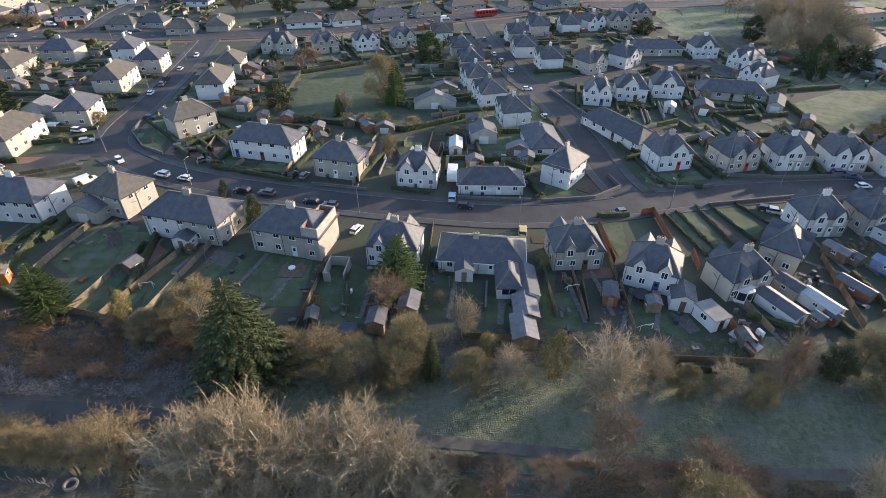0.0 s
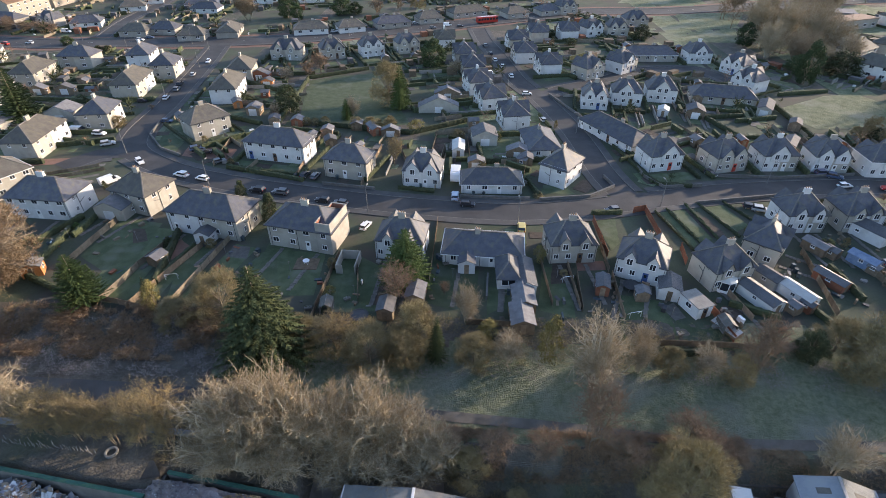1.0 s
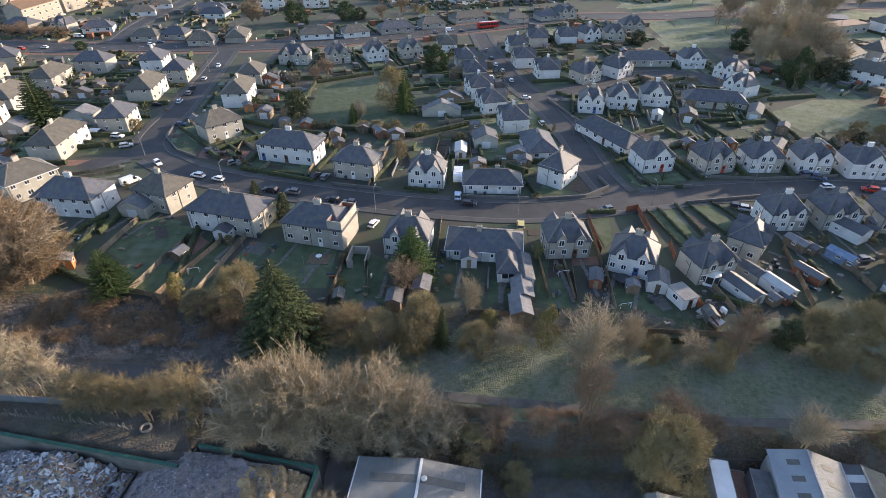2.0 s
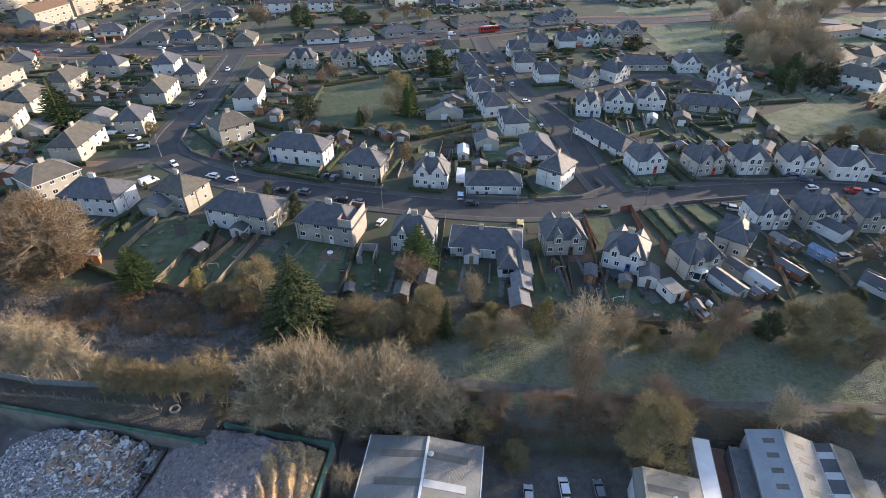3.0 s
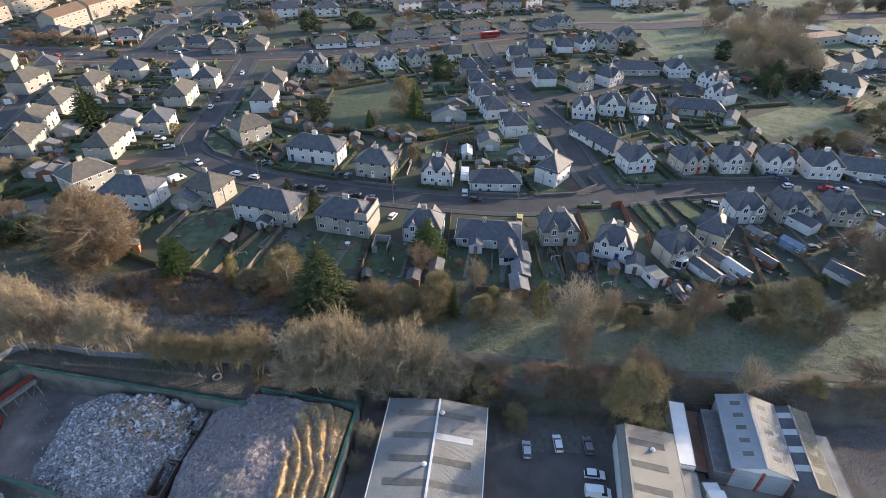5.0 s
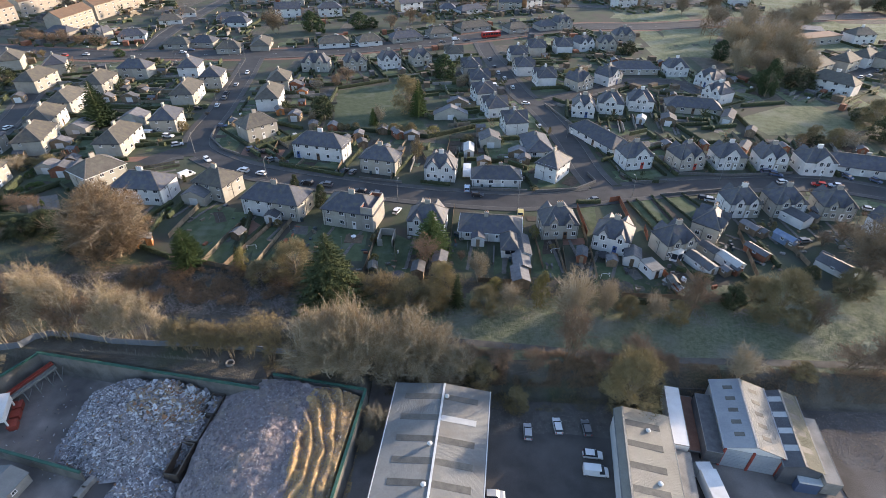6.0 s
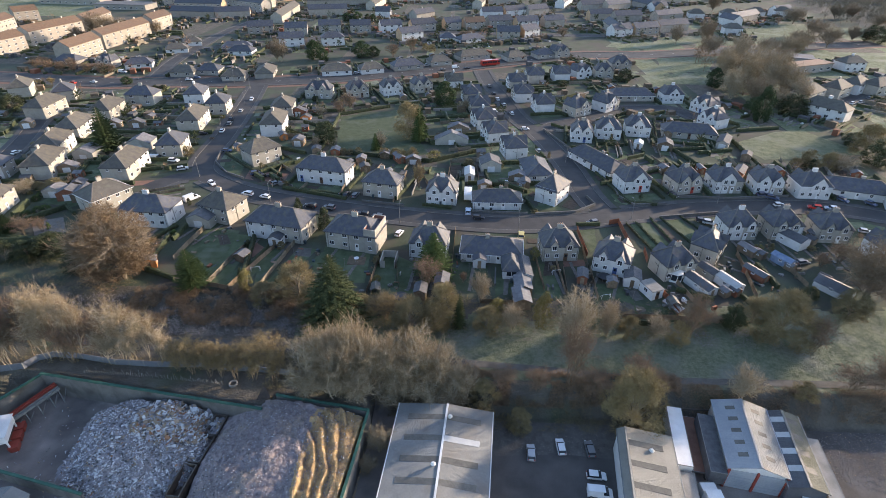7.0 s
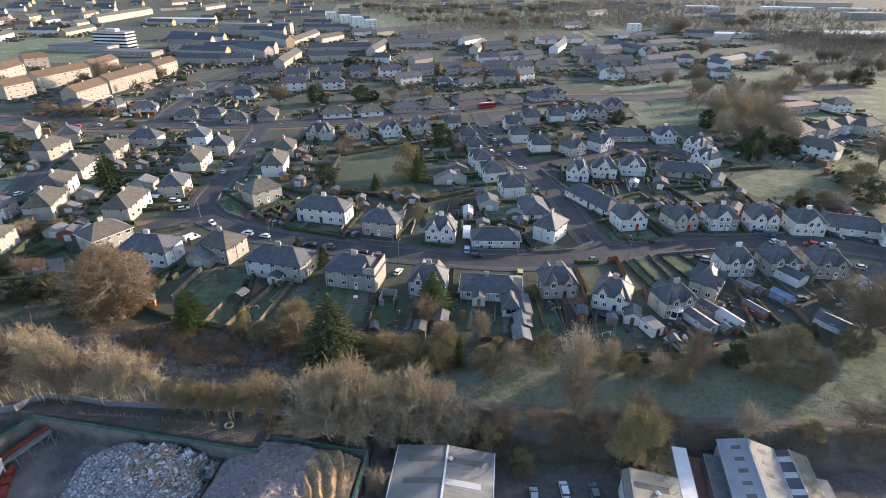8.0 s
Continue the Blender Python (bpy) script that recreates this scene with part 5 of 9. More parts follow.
plant("yew", -84.1, 409.5, 7.2, 7.7)
plant("yew", -77.7, 416.3, 4.5, 4.6)
plant("yew", -73.1, 414.6, 4.8, 4.6)
plant("ivy", 272.9, 357.5, 11.2, 15.6)
STREET_TREES = [(-224.3, 248.5), (-215.3, 245.4), (-208.1, 244.6), (-201.4, 243.7), (-194.0, 243.0), (-187.2, 243.3), (-180.6, 241.3)]
for tx, ty in STREET_TREES:
    plant("bare_red", tx, ty, 6.2, 6.0)
plant("bare_red", 86.2, 67.2, 12.1, 9.7)
plant("bare_red", 92.1, 70.5, 13.2, 9.9)
plant("olive", 81.3, 64.3, 6.5, 6.7)
plant("bare_red", 90.0, 83.1, 7.0, 6.3)
plant("ivy", 76.0, 69.7, 3.1, 3.7)
plant("bare_red", 85.2, 82.2, 4.0, 4.1)

# ---------------------------------------------------------------- gardens: lawns, fences, hedges, sheds
PATCHES = []


def patch(name, pts, mat, label, up=0.012):
    PATCHES.append(name)
    up += 0.0015 * (len(PATCHES) % 40)
    s = Solid()
    c = Vector((sum(p[0] for p in pts) / len(pts), sum(p[1] for p in pts) / len(pts)))
    n, ring = 7, []
    for a, b in zip(pts, pts[1:] + pts[:1]):
        for i in range(n):
            p = Vector(a).lerp(Vector(b), i / n)
            k = 0.25 * noise.noise((p.x * 0.5, p.y * 0.5, 3))
            ring.append(p + (p - c).normalized() * k)
    for a, b in zip(ring, ring[1:] + ring[:1]):
        s.face([(c.x, c.y, lie(*c) + up), (a.x, a.y, lie(*a) + up), (b.x, b.y, lie(*b) + up)])
    return tagged(new(name, s.mesh(name, mat)), label, name.replace("_", " "), kind="structure")


def lawn(pts):
    patch("lawn", pts, LAWN, "short green lawn with patches of frost")


def frosted_lawn(pts):
    patch("lawn", pts, PARK, "open pale grass whitened by frost", 0.016)


def soil(pts):
    patch("flower_bed", pts, SOIL, "bare dug soil bed in a garden", 0.02)


def grit(pts):
    patch("garden_path", pts, GRIT, "pale grit and slabs in a back garden", 0.02)


def blaes(pts):
    patch("driveway", pts, MONO, "red-brown block paved driveway", 0.02)


def paved(pts):
    patch("driveway", pts, PAVING, "grey paved forecourt beside a house", 0.02)


def run_of(pts, gap):
    for a, b in zip(pts, pts[1:]):
        a, b = Vector(a), Vector(b)
        n = max(1, round((b - a).length / gap))
        for i in range(n):
            yield a.lerp(b, i / n), a.lerp(b, (i + 1) / n)


FENCE_MESH = {}


def board_fence(pts, high, mat, label):
    """Panels of upright boards between posts."""
    ob = root("fence", pose(pts[0][0], pts[0][1], 0), label, "fence", "garden fences")
    key = (round(high, 1), mat.name)
    if key not in FENCE_MESH:
        pan, post = Solid(), Solid()
        ring = [(i / 8, -0.012 if i % 2 else 0.012) for i in range(9)]
        ring = [(x, y) for i, (x, _) in enumerate(ring) for y in ((0.014,) if i in (0, 8) else ((0.014, -0.014) if i % 2 else (-0.014, 0.014)))]
        pan.prism([(x, y - 0.02, 0.05) for x, y in ring] + [(x, y + 0.02, 0.05) for x, y in ring[::-1]], (0, 0, high - 0.05))
        post.box(-0.05, 0.05, -0.05, 0.05, -0.5, high + 0.06)
        FENCE_MESH[key] = (pan.mesh("panel", mat), post.mesh("post", mat))
    pan, post = FENCE_MESH[key]
    for a, b in run_of(pts, 2.4):
        d = b - a
        z = min(lie(*a), lie(*b))
        m = Matrix.Translation((a.x - pts[0][0], a.y - pts[0][1], z)) @ Matrix.Rotation(math.atan2(d.y, d.x), 4, "Z")
        piece("panel", pan, ob, m @ Matrix.Diagonal((d.length, 1, 1, 1)))
        piece("post", post, ob, m)


def fence(pts, high=1.35):
    board_fence(pts, high, FENCE, "pale weathered timber board fence between gardens")


def dark_fence(pts, high=1.3):
    board_fence(pts, high, SHED, "dark brown timber board fence between gardens")


def red_fence(pts, high=1.6):
    board_fence(pts, high, RED_TIMBER, "red-brown stained timber board fence")


RED_TIMBER = material("red_brown_timber", (0.20, 0.075, 0.04), (0.28, 0.11, 0.06), 1.5, 0.85, 0.2, 8)


def hedge(pts, high=1.4, name="hedge"):
    """A clipped hedge with an uneven leafy skin."""
    s = Solid()
    r = random.Random(int(pts[0][0] * 11 + pts[0][1]))
    line = [Vector(p) for p in pts]
    path = [line[0]]
    for a, b in zip(line, line[1:]):
        n = max(2, int((b - a).length / 0.6))
        path += [a.lerp(b, (i + 1) / n) for i in range(n)]
    k = min(1.0, high / 1.25)
    prof = [(u * k, v) for u, v in ((-0.42, 0), (-0.48, 0.5), (-0.36, 0.95), (0, 1.0), (0.36, 0.95), (0.48, 0.5), (0.42, 0))]
    rings = []
    for p, nrm in sides(path):
        z = lie(*p)
        rings.append([(p.x + nrm.x * (u + r.gauss(0, 0.07)), p.y + nrm.y * (u + r.gauss(0, 0.07)), z + v * high + (r.gauss(0, 0.07) if v else -0.05)) for u, v in prof])
    n = len(prof)
    for ring in rings:
        s.v += ring
    for i in range(len(rings) - 1):
        for j in range(n - 1):
            s.f.append((i * n + j, i * n + j + 1, (i + 1) * n + j + 1, (i + 1) * n + j))
            s.k.append(0)
    s.face(rings[0][::-1]), s.face(rings[-1])
    tw = Twigs(r)
    for ring in rings:
        for _ in range(9):
            j = r.randrange(1, n - 1)
            p = Vector(ring[j])
            tw.leaf(p + Vector((r.gauss(0, 0.25), r.gauss(0, 0.25), r.gauss(0, 0.1))), 0.11, Vector((0, 0, 1)))
    i0 = len(s.v)
    s.v += tw.v
    s.f += [tuple(i0 + k for k in f) for f in tw.f]
    s.k += [0] * len(tw.f)
    tagged(new("hedge", s.mesh("hedge", HEDGE)), "clipped dark green garden hedge with an uneven top", "hedge", "garden hedges")


def low_wall(pts, high=0.8):
    ob = root("garden_wall", pose(pts[0][0], pts[0][1], 0), "low grey concrete garden wall with a flat coping", "garden wall", "garden walls")
    s, c = Solid(), Solid()
    o = Vector(pts[0])
    for a, b in zip(pts, pts[1:]):
        a, b = Vector(a) - o, Vector(b) - o
        s.beam((a.x, a.y, high / 2 - 0.1), (b.x, b.y, high / 2 - 0.1), 0.22, high + 0.1)
        c.beam((a.x, a.y, high - 0.01), (b.x, b.y, high - 0.01), 0.32, 0.09)
    part("wall", s, KERB, ob)
    part("coping", c, KERB, ob)


def outbuilding(name, x, y, turn, w, d, high, wall, roof, label, pitch=0.28, category="shed"):
    """A small gabled building with its ridge along its depth, door and window."""
    ob = root(name, pose(x, y, lie(x, y), 0, 0, turn), label, category, "sheds and garages")
    rise = w / 2 * pitch * 1.6
    s, rf, dr = Solid(), Solid(), Solid()
    s.prism([(-w / 2, -d / 2, -0.1), (-w / 2, -d / 2, high - 0.15), (0, -d / 2, high - 0.15 + rise), (w / 2, -d / 2, high - 0.15), (w / 2, -d / 2, -0.1)][::-1], (0, d, 0))
    part("wall", s, wall, ob)
    for sx in (-1, 1):
        e = Vector((sx * (w / 2 + 0.18), -d / 2 - 0.18, high - 0.15 - 0.18 * rise / (w / 2)))
        t = Vector((0, -d / 2 - 0.18, high - 0.15 + rise))
        up = Vector((0, 0, 0.09))
        rf.prism([e, t, t + up, e + up][::sx], (0, d + 0.36, 0))
    part("roof", rf, roof, ob)
    wide = 2.3 if w > 3.6 else 0.85
    dr.box(-wide / 2, wide / 2, -d / 2 - 0.05, -d / 2 + 0.02, 0, min(2.05, high - 0.3))
    part("door", dr, WHITE_METAL if wide > 1 else SHED, ob)
    opening(ob, on_wall("e", 0, 1.0, w, d), 0.8, 0.7)
    opening(ob, on_wall("w", 0, 1.0, w, d), 0.8, 0.7)
    return ob


def shed(x, y, turn, w, d, high):
    outbuilding("shed", x, y, turn, w, d, high, SHED, FELT, "small brown timber garden shed with a felt roof")


def red_shed(x, y, turn, w, d, high):
    outbuilding("shed", x, y, turn, w, d, high, RED_TIMBER, FELT, "red-brown timber garden shed with a felt roof")


def orange_shed(x, y, turn, w, d, high):
    outbuilding("shed", x, y, turn, w, d, high, ORANGE_SHED, FELT, "bright orange timber garden shed with a grey roof")


def garage(x, y, turn, w, d, high):
    outbuilding("garage", x, y, turn, w, d, high, WALLS["cream"], FELT, "cream garage with a dark pitched roof in a garden", category="garage")


def pale_garage(x, y, turn, w, d, high):
    outbuilding("garage", x, y, turn, w, d, high, WALLS["white"], ROOFLIGHT_PALE, "white garage with a pale sheet roof in a garden", category="garage")


def dark_shed(x, y, turn, w, d, high):
    outbuilding("shed", x, y, turn, w, d, high, RED_TIMBER, SHEET_DARK, "red-brown timber shed with a dark ribbed roof", category="shed")


def dark_garage(x, y, turn, w, d, high):
    outbuilding("garage", x, y, turn, w, d, high, WALLS["white"], SHEET_DARK, "white garage with a dark ribbed roof in a garden", category="garage")


def cold_frame(x, y, turn, w, d, high):
    """A low lean-to glasshouse of tilted panes on a timber kerb."""
    ob = root("cold_frame", pose(x, y, lie(x, y), 0, 0, turn), "low glazed lean-to frame beside a red fence", "cold frame")
    s = Solid()
    s.prism([(-w / 2, -d / 2, 0), (w / 2, -d / 2, 0), (w / 2, -d / 2, high), (-w / 2, -d / 2, high * 0.5)], (0, d, 0))
    part("kerb", s, SHED, ob)
    n = 6
    for i in range(n):
        y0, y1 = -d / 2 + d * i / n + 0.05, -d / 2 + d * (i + 1) / n - 0.05
        g = Solid()
        g.prism([(-w / 2, y0, high * 0.5 + 0.02), (w / 2, y0, high + 0.02), (w / 2, y1, high + 0.02), (-w / 2, y1, high * 0.5 + 0.02)], (0, 0, 0.04))
        part("pane", g, ROOFLIGHT_PALE, ob)


def porch_block(x, y, turn, w, d, high):
    outbuilding("porch", x, y, turn, w, d, high, WALLS["white"], ROOFS["slate"], "small white rear porch against a bungalow", category="porch")


def tarp(x, y, turn, w, d, high):
    outbuilding("shelter", x, y, turn, w, d, high, BLUE_SHEET, BLUE_SHEET, "long shelter under a blue tarpaulin in a garden", 0.35, "shelter")


BLUE_SHEET = material("blue_tarpaulin", (0.13, 0.19, 0.30), (0.24, 0.30, 0.40), 1.2, 0.5, 0.3, 5)


def flat_shed(x, y, turn, w, d, high):
    ob = root("shed", pose(x, y, lie(x, y), 0, 0, turn), "white flat-roofed garden room with a grey roof", "shed", "sheds and garages")
    s, rf = Solid(), Solid()
    s.box(-w / 2, w / 2, -d / 2, d / 2, -0.1, high)
    rf.box(-w / 2 - 0.15, w / 2 + 0.15, -d / 2 - 0.15, d / 2 + 0.15, high, high + 0.14)
    part("wall", s, WALLS["white"], ob)
    part("roof", rf, CONCRETE, ob)
    opening(ob, on_wall("w", 0, 1.0, w, d), 1.2, 1.0)
    opening(ob, on_wall("s", 0, 0.05, w, d), 0.9, 2.0, 2)


def roofless_garage(x, y, turn, w, d, high):
    ob = root("garage", pose(x, y, lie(x, y), 0, 0, turn), "roofless grey block garage with open walls", "garage", "sheds and garages")
    for a in ((-w / 2, w / 2, d / 2 - 0.2, d / 2), (-w / 2, -w / 2 + 0.2, -d / 2, d / 2 - 0.2), (w / 2 - 0.2, w / 2, -d / 2, d / 2 - 0.2), (-w / 2 + 0.2, -w / 2 + 1.2, -d / 2, -d / 2 + 0.2)):
        s = Solid()
        s.box(*a, -0.1, high)
        part("wall", s, WALLS["stone"], ob)



lawn([(-35.0, 78.2), (-30.5, 76.9), (-29.2, 85.2), (-34.4, 86.7)])
lawn([(-62.1, 68.3), (-53.5, 68.7), (-53.3, 89.6), (-61.6, 90.0)])
lawn([(-55.8, 68.6), (-47.2, 66.0), (-43.0, 82.2), (-47.1, 86.4)])
lawn([(-44.9, 67.5), (-40.0, 69.5), (-36.4, 83.8), (-40.9, 84.9)])
lawn([(-27.9, 70.1), (-22.2, 70.4), (-22.8, 82.5), (-33.6, 83.9)])
lawn([(-68.7, 79.7), (-67.3, 93.3), (-58.7, 91.6), (-57.4, 78.0), (-59.9, 74.2)])
lawn([(-37.0, 74.7), (-35.3, 82.3), (-32.6, 83.8), (-29.0, 72.4)])
lawn([(-20.3, 66.3), (-9.1, 66.9), (-10.0, 77.8), (-16.6, 82.3), (-20.6, 79.6)])
lawn([(-3.0, 69.3), (5.1, 66.6), (6.1, 78.6), (-2.7, 81.8)])
lawn([(7.0, 64.6), (11.9, 64.8), (12.0, 73.3), (7.6, 74.1)])
lawn([(15.7, 68.2), (21.6, 66.5), (22.2, 79.5), (17.6, 80.4)])
lawn([(28.3, 62.3), (37.1, 61.9), (36.8, 71.3), (29.6, 73.1)])
lawn([(38.1, 61.2), (45.2, 61.5), (45.1, 67.7), (37.5, 69.3)])
lawn([(-54.3, 127.7), (-38.0, 118.5), (-36.6, 124.5), (-40.0, 128.5)])
lawn([(-54.9, 117.5), (-43.9, 114.4), (-43.1, 118.2), (-55.2, 121.4)])
lawn([(-11.5, 107.4), (-3.5, 106.8), (-3.5, 109.5), (-11.3, 109.8)])
lawn([(20.4, 107.5), (28.3, 107.6), (26.4, 110.9), (21.6, 111.6)])
lawn([(46.4, 117.7), (50.1, 112.5), (55.5, 114.6), (52.6, 119.1)])
lawn([(-45.2, 148.4), (-23.7, 143.2), (-12.4, 146.3), (-29.7, 194.1), (-51.5, 184.0)])
lawn([(-15.5, 125.8), (-4.8, 124.3), (-6.1, 134.9), (-14.5, 135.7)])
frosted_lawn([(97.6, 162.4), (103.2, 148.3), (121.8, 149.4), (142.5, 155.6), (132.1, 178.6), (120.5, 176.6)])
frosted_lawn([(104.3, 266.1), (130.4, 270.3), (150.5, 308.0), (111.8, 299.4)])
frosted_lawn([(94.0, 243.9), (120.1, 242.7), (129.5, 267.9), (106.4, 261.7)])
frosted_lawn([(-4.7, 149.3), (9.0, 147.6), (15.3, 154.2), (1.2, 156.5)])
lawn([(-12.3, 181.0), (-1.0, 179.1), (0.0, 184.5), (-10.3, 186.6)])
lawn([(31.0, 187.2), (44.2, 191.6), (42.0, 200.2), (28.6, 197.8)])
lawn([(-107.3, 122.5), (-93.0, 128.4), (-96.9, 132.7), (-108.3, 127.5)])
lawn([(-77.5, 126.3), (-71.4, 124.6), (-71.9, 131.0), (-80.9, 139.8)])
lawn([(-84.8, 157.9), (-79.2, 157.1), (-81.6, 167.0), (-87.6, 168.5)])
lawn([(-63.2, 132.9), (-58.2, 135.0), (-58.8, 143.5), (-63.8, 140.8)])
lawn([(31.3, 95.4), (33.2, 95.5), (33.1, 100.0), (30.9, 99.9)])
lawn([(31.5, 85.7), (33.7, 88.4), (34.8, 97.6), (30.4, 97.4)])
lawn([(45.1, 100.5), (47.7, 87.6), (48.9, 88.7), (46.6, 101.0)])
lawn([(47.7, 101.5), (49.7, 89.8), (52.4, 90.6), (50.4, 102.9)])
lawn([(55.1, 104.0), (58.1, 93.1), (61.6, 96.1), (59.5, 104.2)])
frosted_lawn([(95.2, 324.9), (128.4, 321.2), (137.9, 344.8), (102.0, 338.6)])
frosted_lawn([(146.5, 333.7), (171.7, 344.1), (222.0, 389.7), (172.0, 394.0)])
frosted_lawn([(-122.7, 519.4), (-88.3, 513.7), (-105.3, 584.5), (-127.8, 572.8)])
frosted_lawn([(-443.4, 465.9), (-377.8, 485.4), (-400.1, 582.6), (-516.7, 553.3)])
frosted_lawn([(-173.7, 633.8), (71.6, 894.6), (217.5, 1226.2), (-276.6, 1248.1)])
frosted_lawn([(88.2, 327.9), (164.9, 347.2), (170.8, 372.0), (102.1, 355.3)])
frosted_lawn([(164.1, 355.0), (233.3, 355.1), (263.9, 426.0), (199.3, 421.8)])
blaes([(-69.0, 123.1), (-55.9, 120.6), (-56.1, 127.6), (-69.6, 129.8)])
blaes([(-105.1, 115.4), (-90.2, 118.6), (-92.2, 120.9), (-107.3, 119.2)])
blaes([(-51.0, 79.4), (-53.8, 82.1), (-52.6, 86.5), (-49.5, 83.8)])
soil([(-61.0, 84.4), (-63.8, 89.4), (-61.2, 89.5), (-58.5, 85.2)])
grit([(-41.2, 80.8), (-41.3, 84.5), (-37.8, 84.1), (-37.2, 80.3)])
soil([(18.6, 75.1), (19.7, 81.4), (23.1, 81.6), (22.4, 75.5)])
blaes([(23.9, 79.1), (24.4, 82.3), (29.3, 82.5), (29.2, 79.7)])
soil([(-12.0, 68.5), (-11.4, 73.9), (-9.8, 73.6), (-10.0, 68.3)])
grit([(-7.0, 71.3), (-7.2, 78.4), (-5.7, 78.5), (-5.0, 71.4)])
soil([(43.5, 67.1), (46.8, 70.9), (49.4, 69.1), (47.3, 66.1)])
grit([(37.6, 66.8), (36.0, 69.8), (38.6, 71.2), (39.5, 67.5)])
grit([(50.3, 73.0), (50.6, 75.7), (52.8, 76.5), (52.6, 73.8)])
soil([(52.2, 97.7), (53.4, 89.2), (55.9, 90.7), (54.1, 99.2)])
soil([(50.3, 102.5), (52.5, 91.0), (53.4, 91.9), (51.2, 103.0)])
grit([(8.9, 67.5), (9.5, 74.7), (10.2, 74.8), (9.8, 67.5)])
fence([(-57.3, 67.1), (-56.3, 73.0), (-55.9, 77.0), (-53.8, 85.0)])
fence([(-68.1, 91.7), (-68.9, 83.7), (-69.3, 77.1)])
fence([(-45.4, 66.4), (-42.5, 86.2)])
hedge([(-80.0, 83.0), (-76.0, 93.0)], 1.15)
dark_fence([(-21.3, 64.5), (-20.1, 82.8)])
dark_fence([(-2.7, 74.5), (-2.1, 95.2)])
low_wall([(7.2, 70.6), (7.6, 77.0)])
dark_fence([(23.5, 77.6), (22.9, 68.1)])
dark_fence([(29.8, 77.9), (29.3, 66.3)])
fence([(29.6, 87.0), (29.5, 78.9)])
dark_fence([(-46.9, 65.2), (-56.3, 67.3), (-64.9, 68.6)])
dark_fence([(3.9, 64.7), (14.2, 64.4)])
dark_fence([(33.6, 62.0), (43.6, 62.0), (49.9, 61.6), (56.9, 61.7)])
hedge([(34.5, 60.8), (42.6, 60.6)], 1.15)
hedge([(44.0, 100.7), (47.3, 86.5)], 0.5)
hedge([(46.7, 101.7), (49.5, 89.0)], 0.5)
hedge([(51.3, 103.9), (53.6, 89.9)], 0.5)
hedge([(54.1, 104.6), (58.0, 91.4)], 0.5)
hedge([(59.9, 105.4), (63.3, 97.8)], 0.5)
red_fence([(39.1, 99.8), (41.8, 100.8), (42.0, 88.7)])
hedge([(30.2, 98.8), (36.6, 99.3)], 1.15)
hedge([(47.6, 70.9), (54.5, 67.5)], 1.15)
dark_fence([(48.4, 74.1), (49.8, 67.0)])
red_fence([(43.8, 69.6), (45.5, 62.9)])
dark_fence([(67.5, 86.8), (64.2, 68.7)])
hedge([(70.1, 82.0), (70.7, 72.7)], 1.15)
dark_fence([(76.9, 82.4), (77.6, 73.5)])
hedge([(59.3, 74.7), (62.1, 66.6)], 1.0)
dark_fence([(39.1, 71.5), (42.0, 67.5)])
dark_fence([(17.5, 81.7), (18.1, 69.3)])
dark_fence([(22.3, 80.7), (22.6, 68.5)])
dark_fence([(-16.6, 82.3), (-14.3, 68.7)])
hedge([(-41.9, 69.4), (-41.9, 76.1)], 1.15)
dark_fence([(-52.2, 65.8), (-45.9, 87.3)])
hedge([(-81.5, 85.3), (-81.6, 76.4), (-65.2, 69.2)], 1.15)
hedge([(-73.7, 85.8), (-72.8, 100.6)], 1.15)
hedge([(-117.3, 84.2), (-108.1, 83.6), (-98.9, 85.2)], 1.6)
hedge([(-54.7, 116.8), (-43.7, 113.6), (-34.3, 110.6)], 1.1)
low_wall([(-29.5, 109.4), (-17.1, 107.4)])
hedge([(-11.9, 108.4), (-3.5, 106.8)], 0.9)
low_wall([(2.3, 104.8), (17.7, 104.4)])
low_wall([(19.8, 104.2), (31.2, 106.1), (37.7, 111.1), (36.2, 116.0)])
hedge([(-20.0, 111.4), (-15.5, 125.8)], 1.15)
hedge([(17.8, 113.5), (19.9, 105.8)], 1.2)
low_wall([(-84.7, 144.5), (-82.8, 134.9), (-75.7, 126.4), (-68.9, 122.7)])
hedge([(45.9, 117.3), (48.4, 112.4), (55.5, 111.8)], 1.0)
low_wall([(45.5, 121.0), (45.9, 116.5), (48.9, 111.1), (58.0, 112.3)])
hedge([(-39.5, 144.7), (-11.9, 139.1), (5.2, 149.9)], 1.4)
hedge([(-19.6, 174.1), (-12.0, 155.7), (5.4, 163.5)], 1.4)
hedge([(-15.8, 182.2), (-1.1, 188.6)], 1.2)
hedge([(-19.0, 194.7), (-6.0, 197.1)], 1.2)
hedge([(5.4, 160.7), (16.8, 163.1)], 1.2)
hedge([(-50.1, 140.2), (-51.8, 185.4), (-32.5, 197.6)], 1.3)
hedge([(34.4, 178.7), (38.2, 174.5), (46.3, 176.3)], 1.1)
low_wall([(30.4, 172.8), (33.6, 164.1), (39.9, 147.0)])
hedge([(41.3, 139.0), (46.8, 126.5)], 1.1)
hedge([(80.0, 174.1), (94.2, 159.0)], 1.3)
hedge([(99.5, 172.3), (98.1, 141.0)], 1.3)
hedge([(81.8, 152.0), (94.7, 155.3)], 1.3)
hedge([(68.1, 173.3), (77.9, 141.2)], 1.3)
hedge([(105.1, 175.6), (123.1, 179.9)], 1.3)
hedge([(71.7, 153.9), (85.3, 156.3)], 1.3)
fence([(93.0, 142.1), (95.0, 134.3)])
fence([(79.8, 141.3), (74.3, 131.0)])
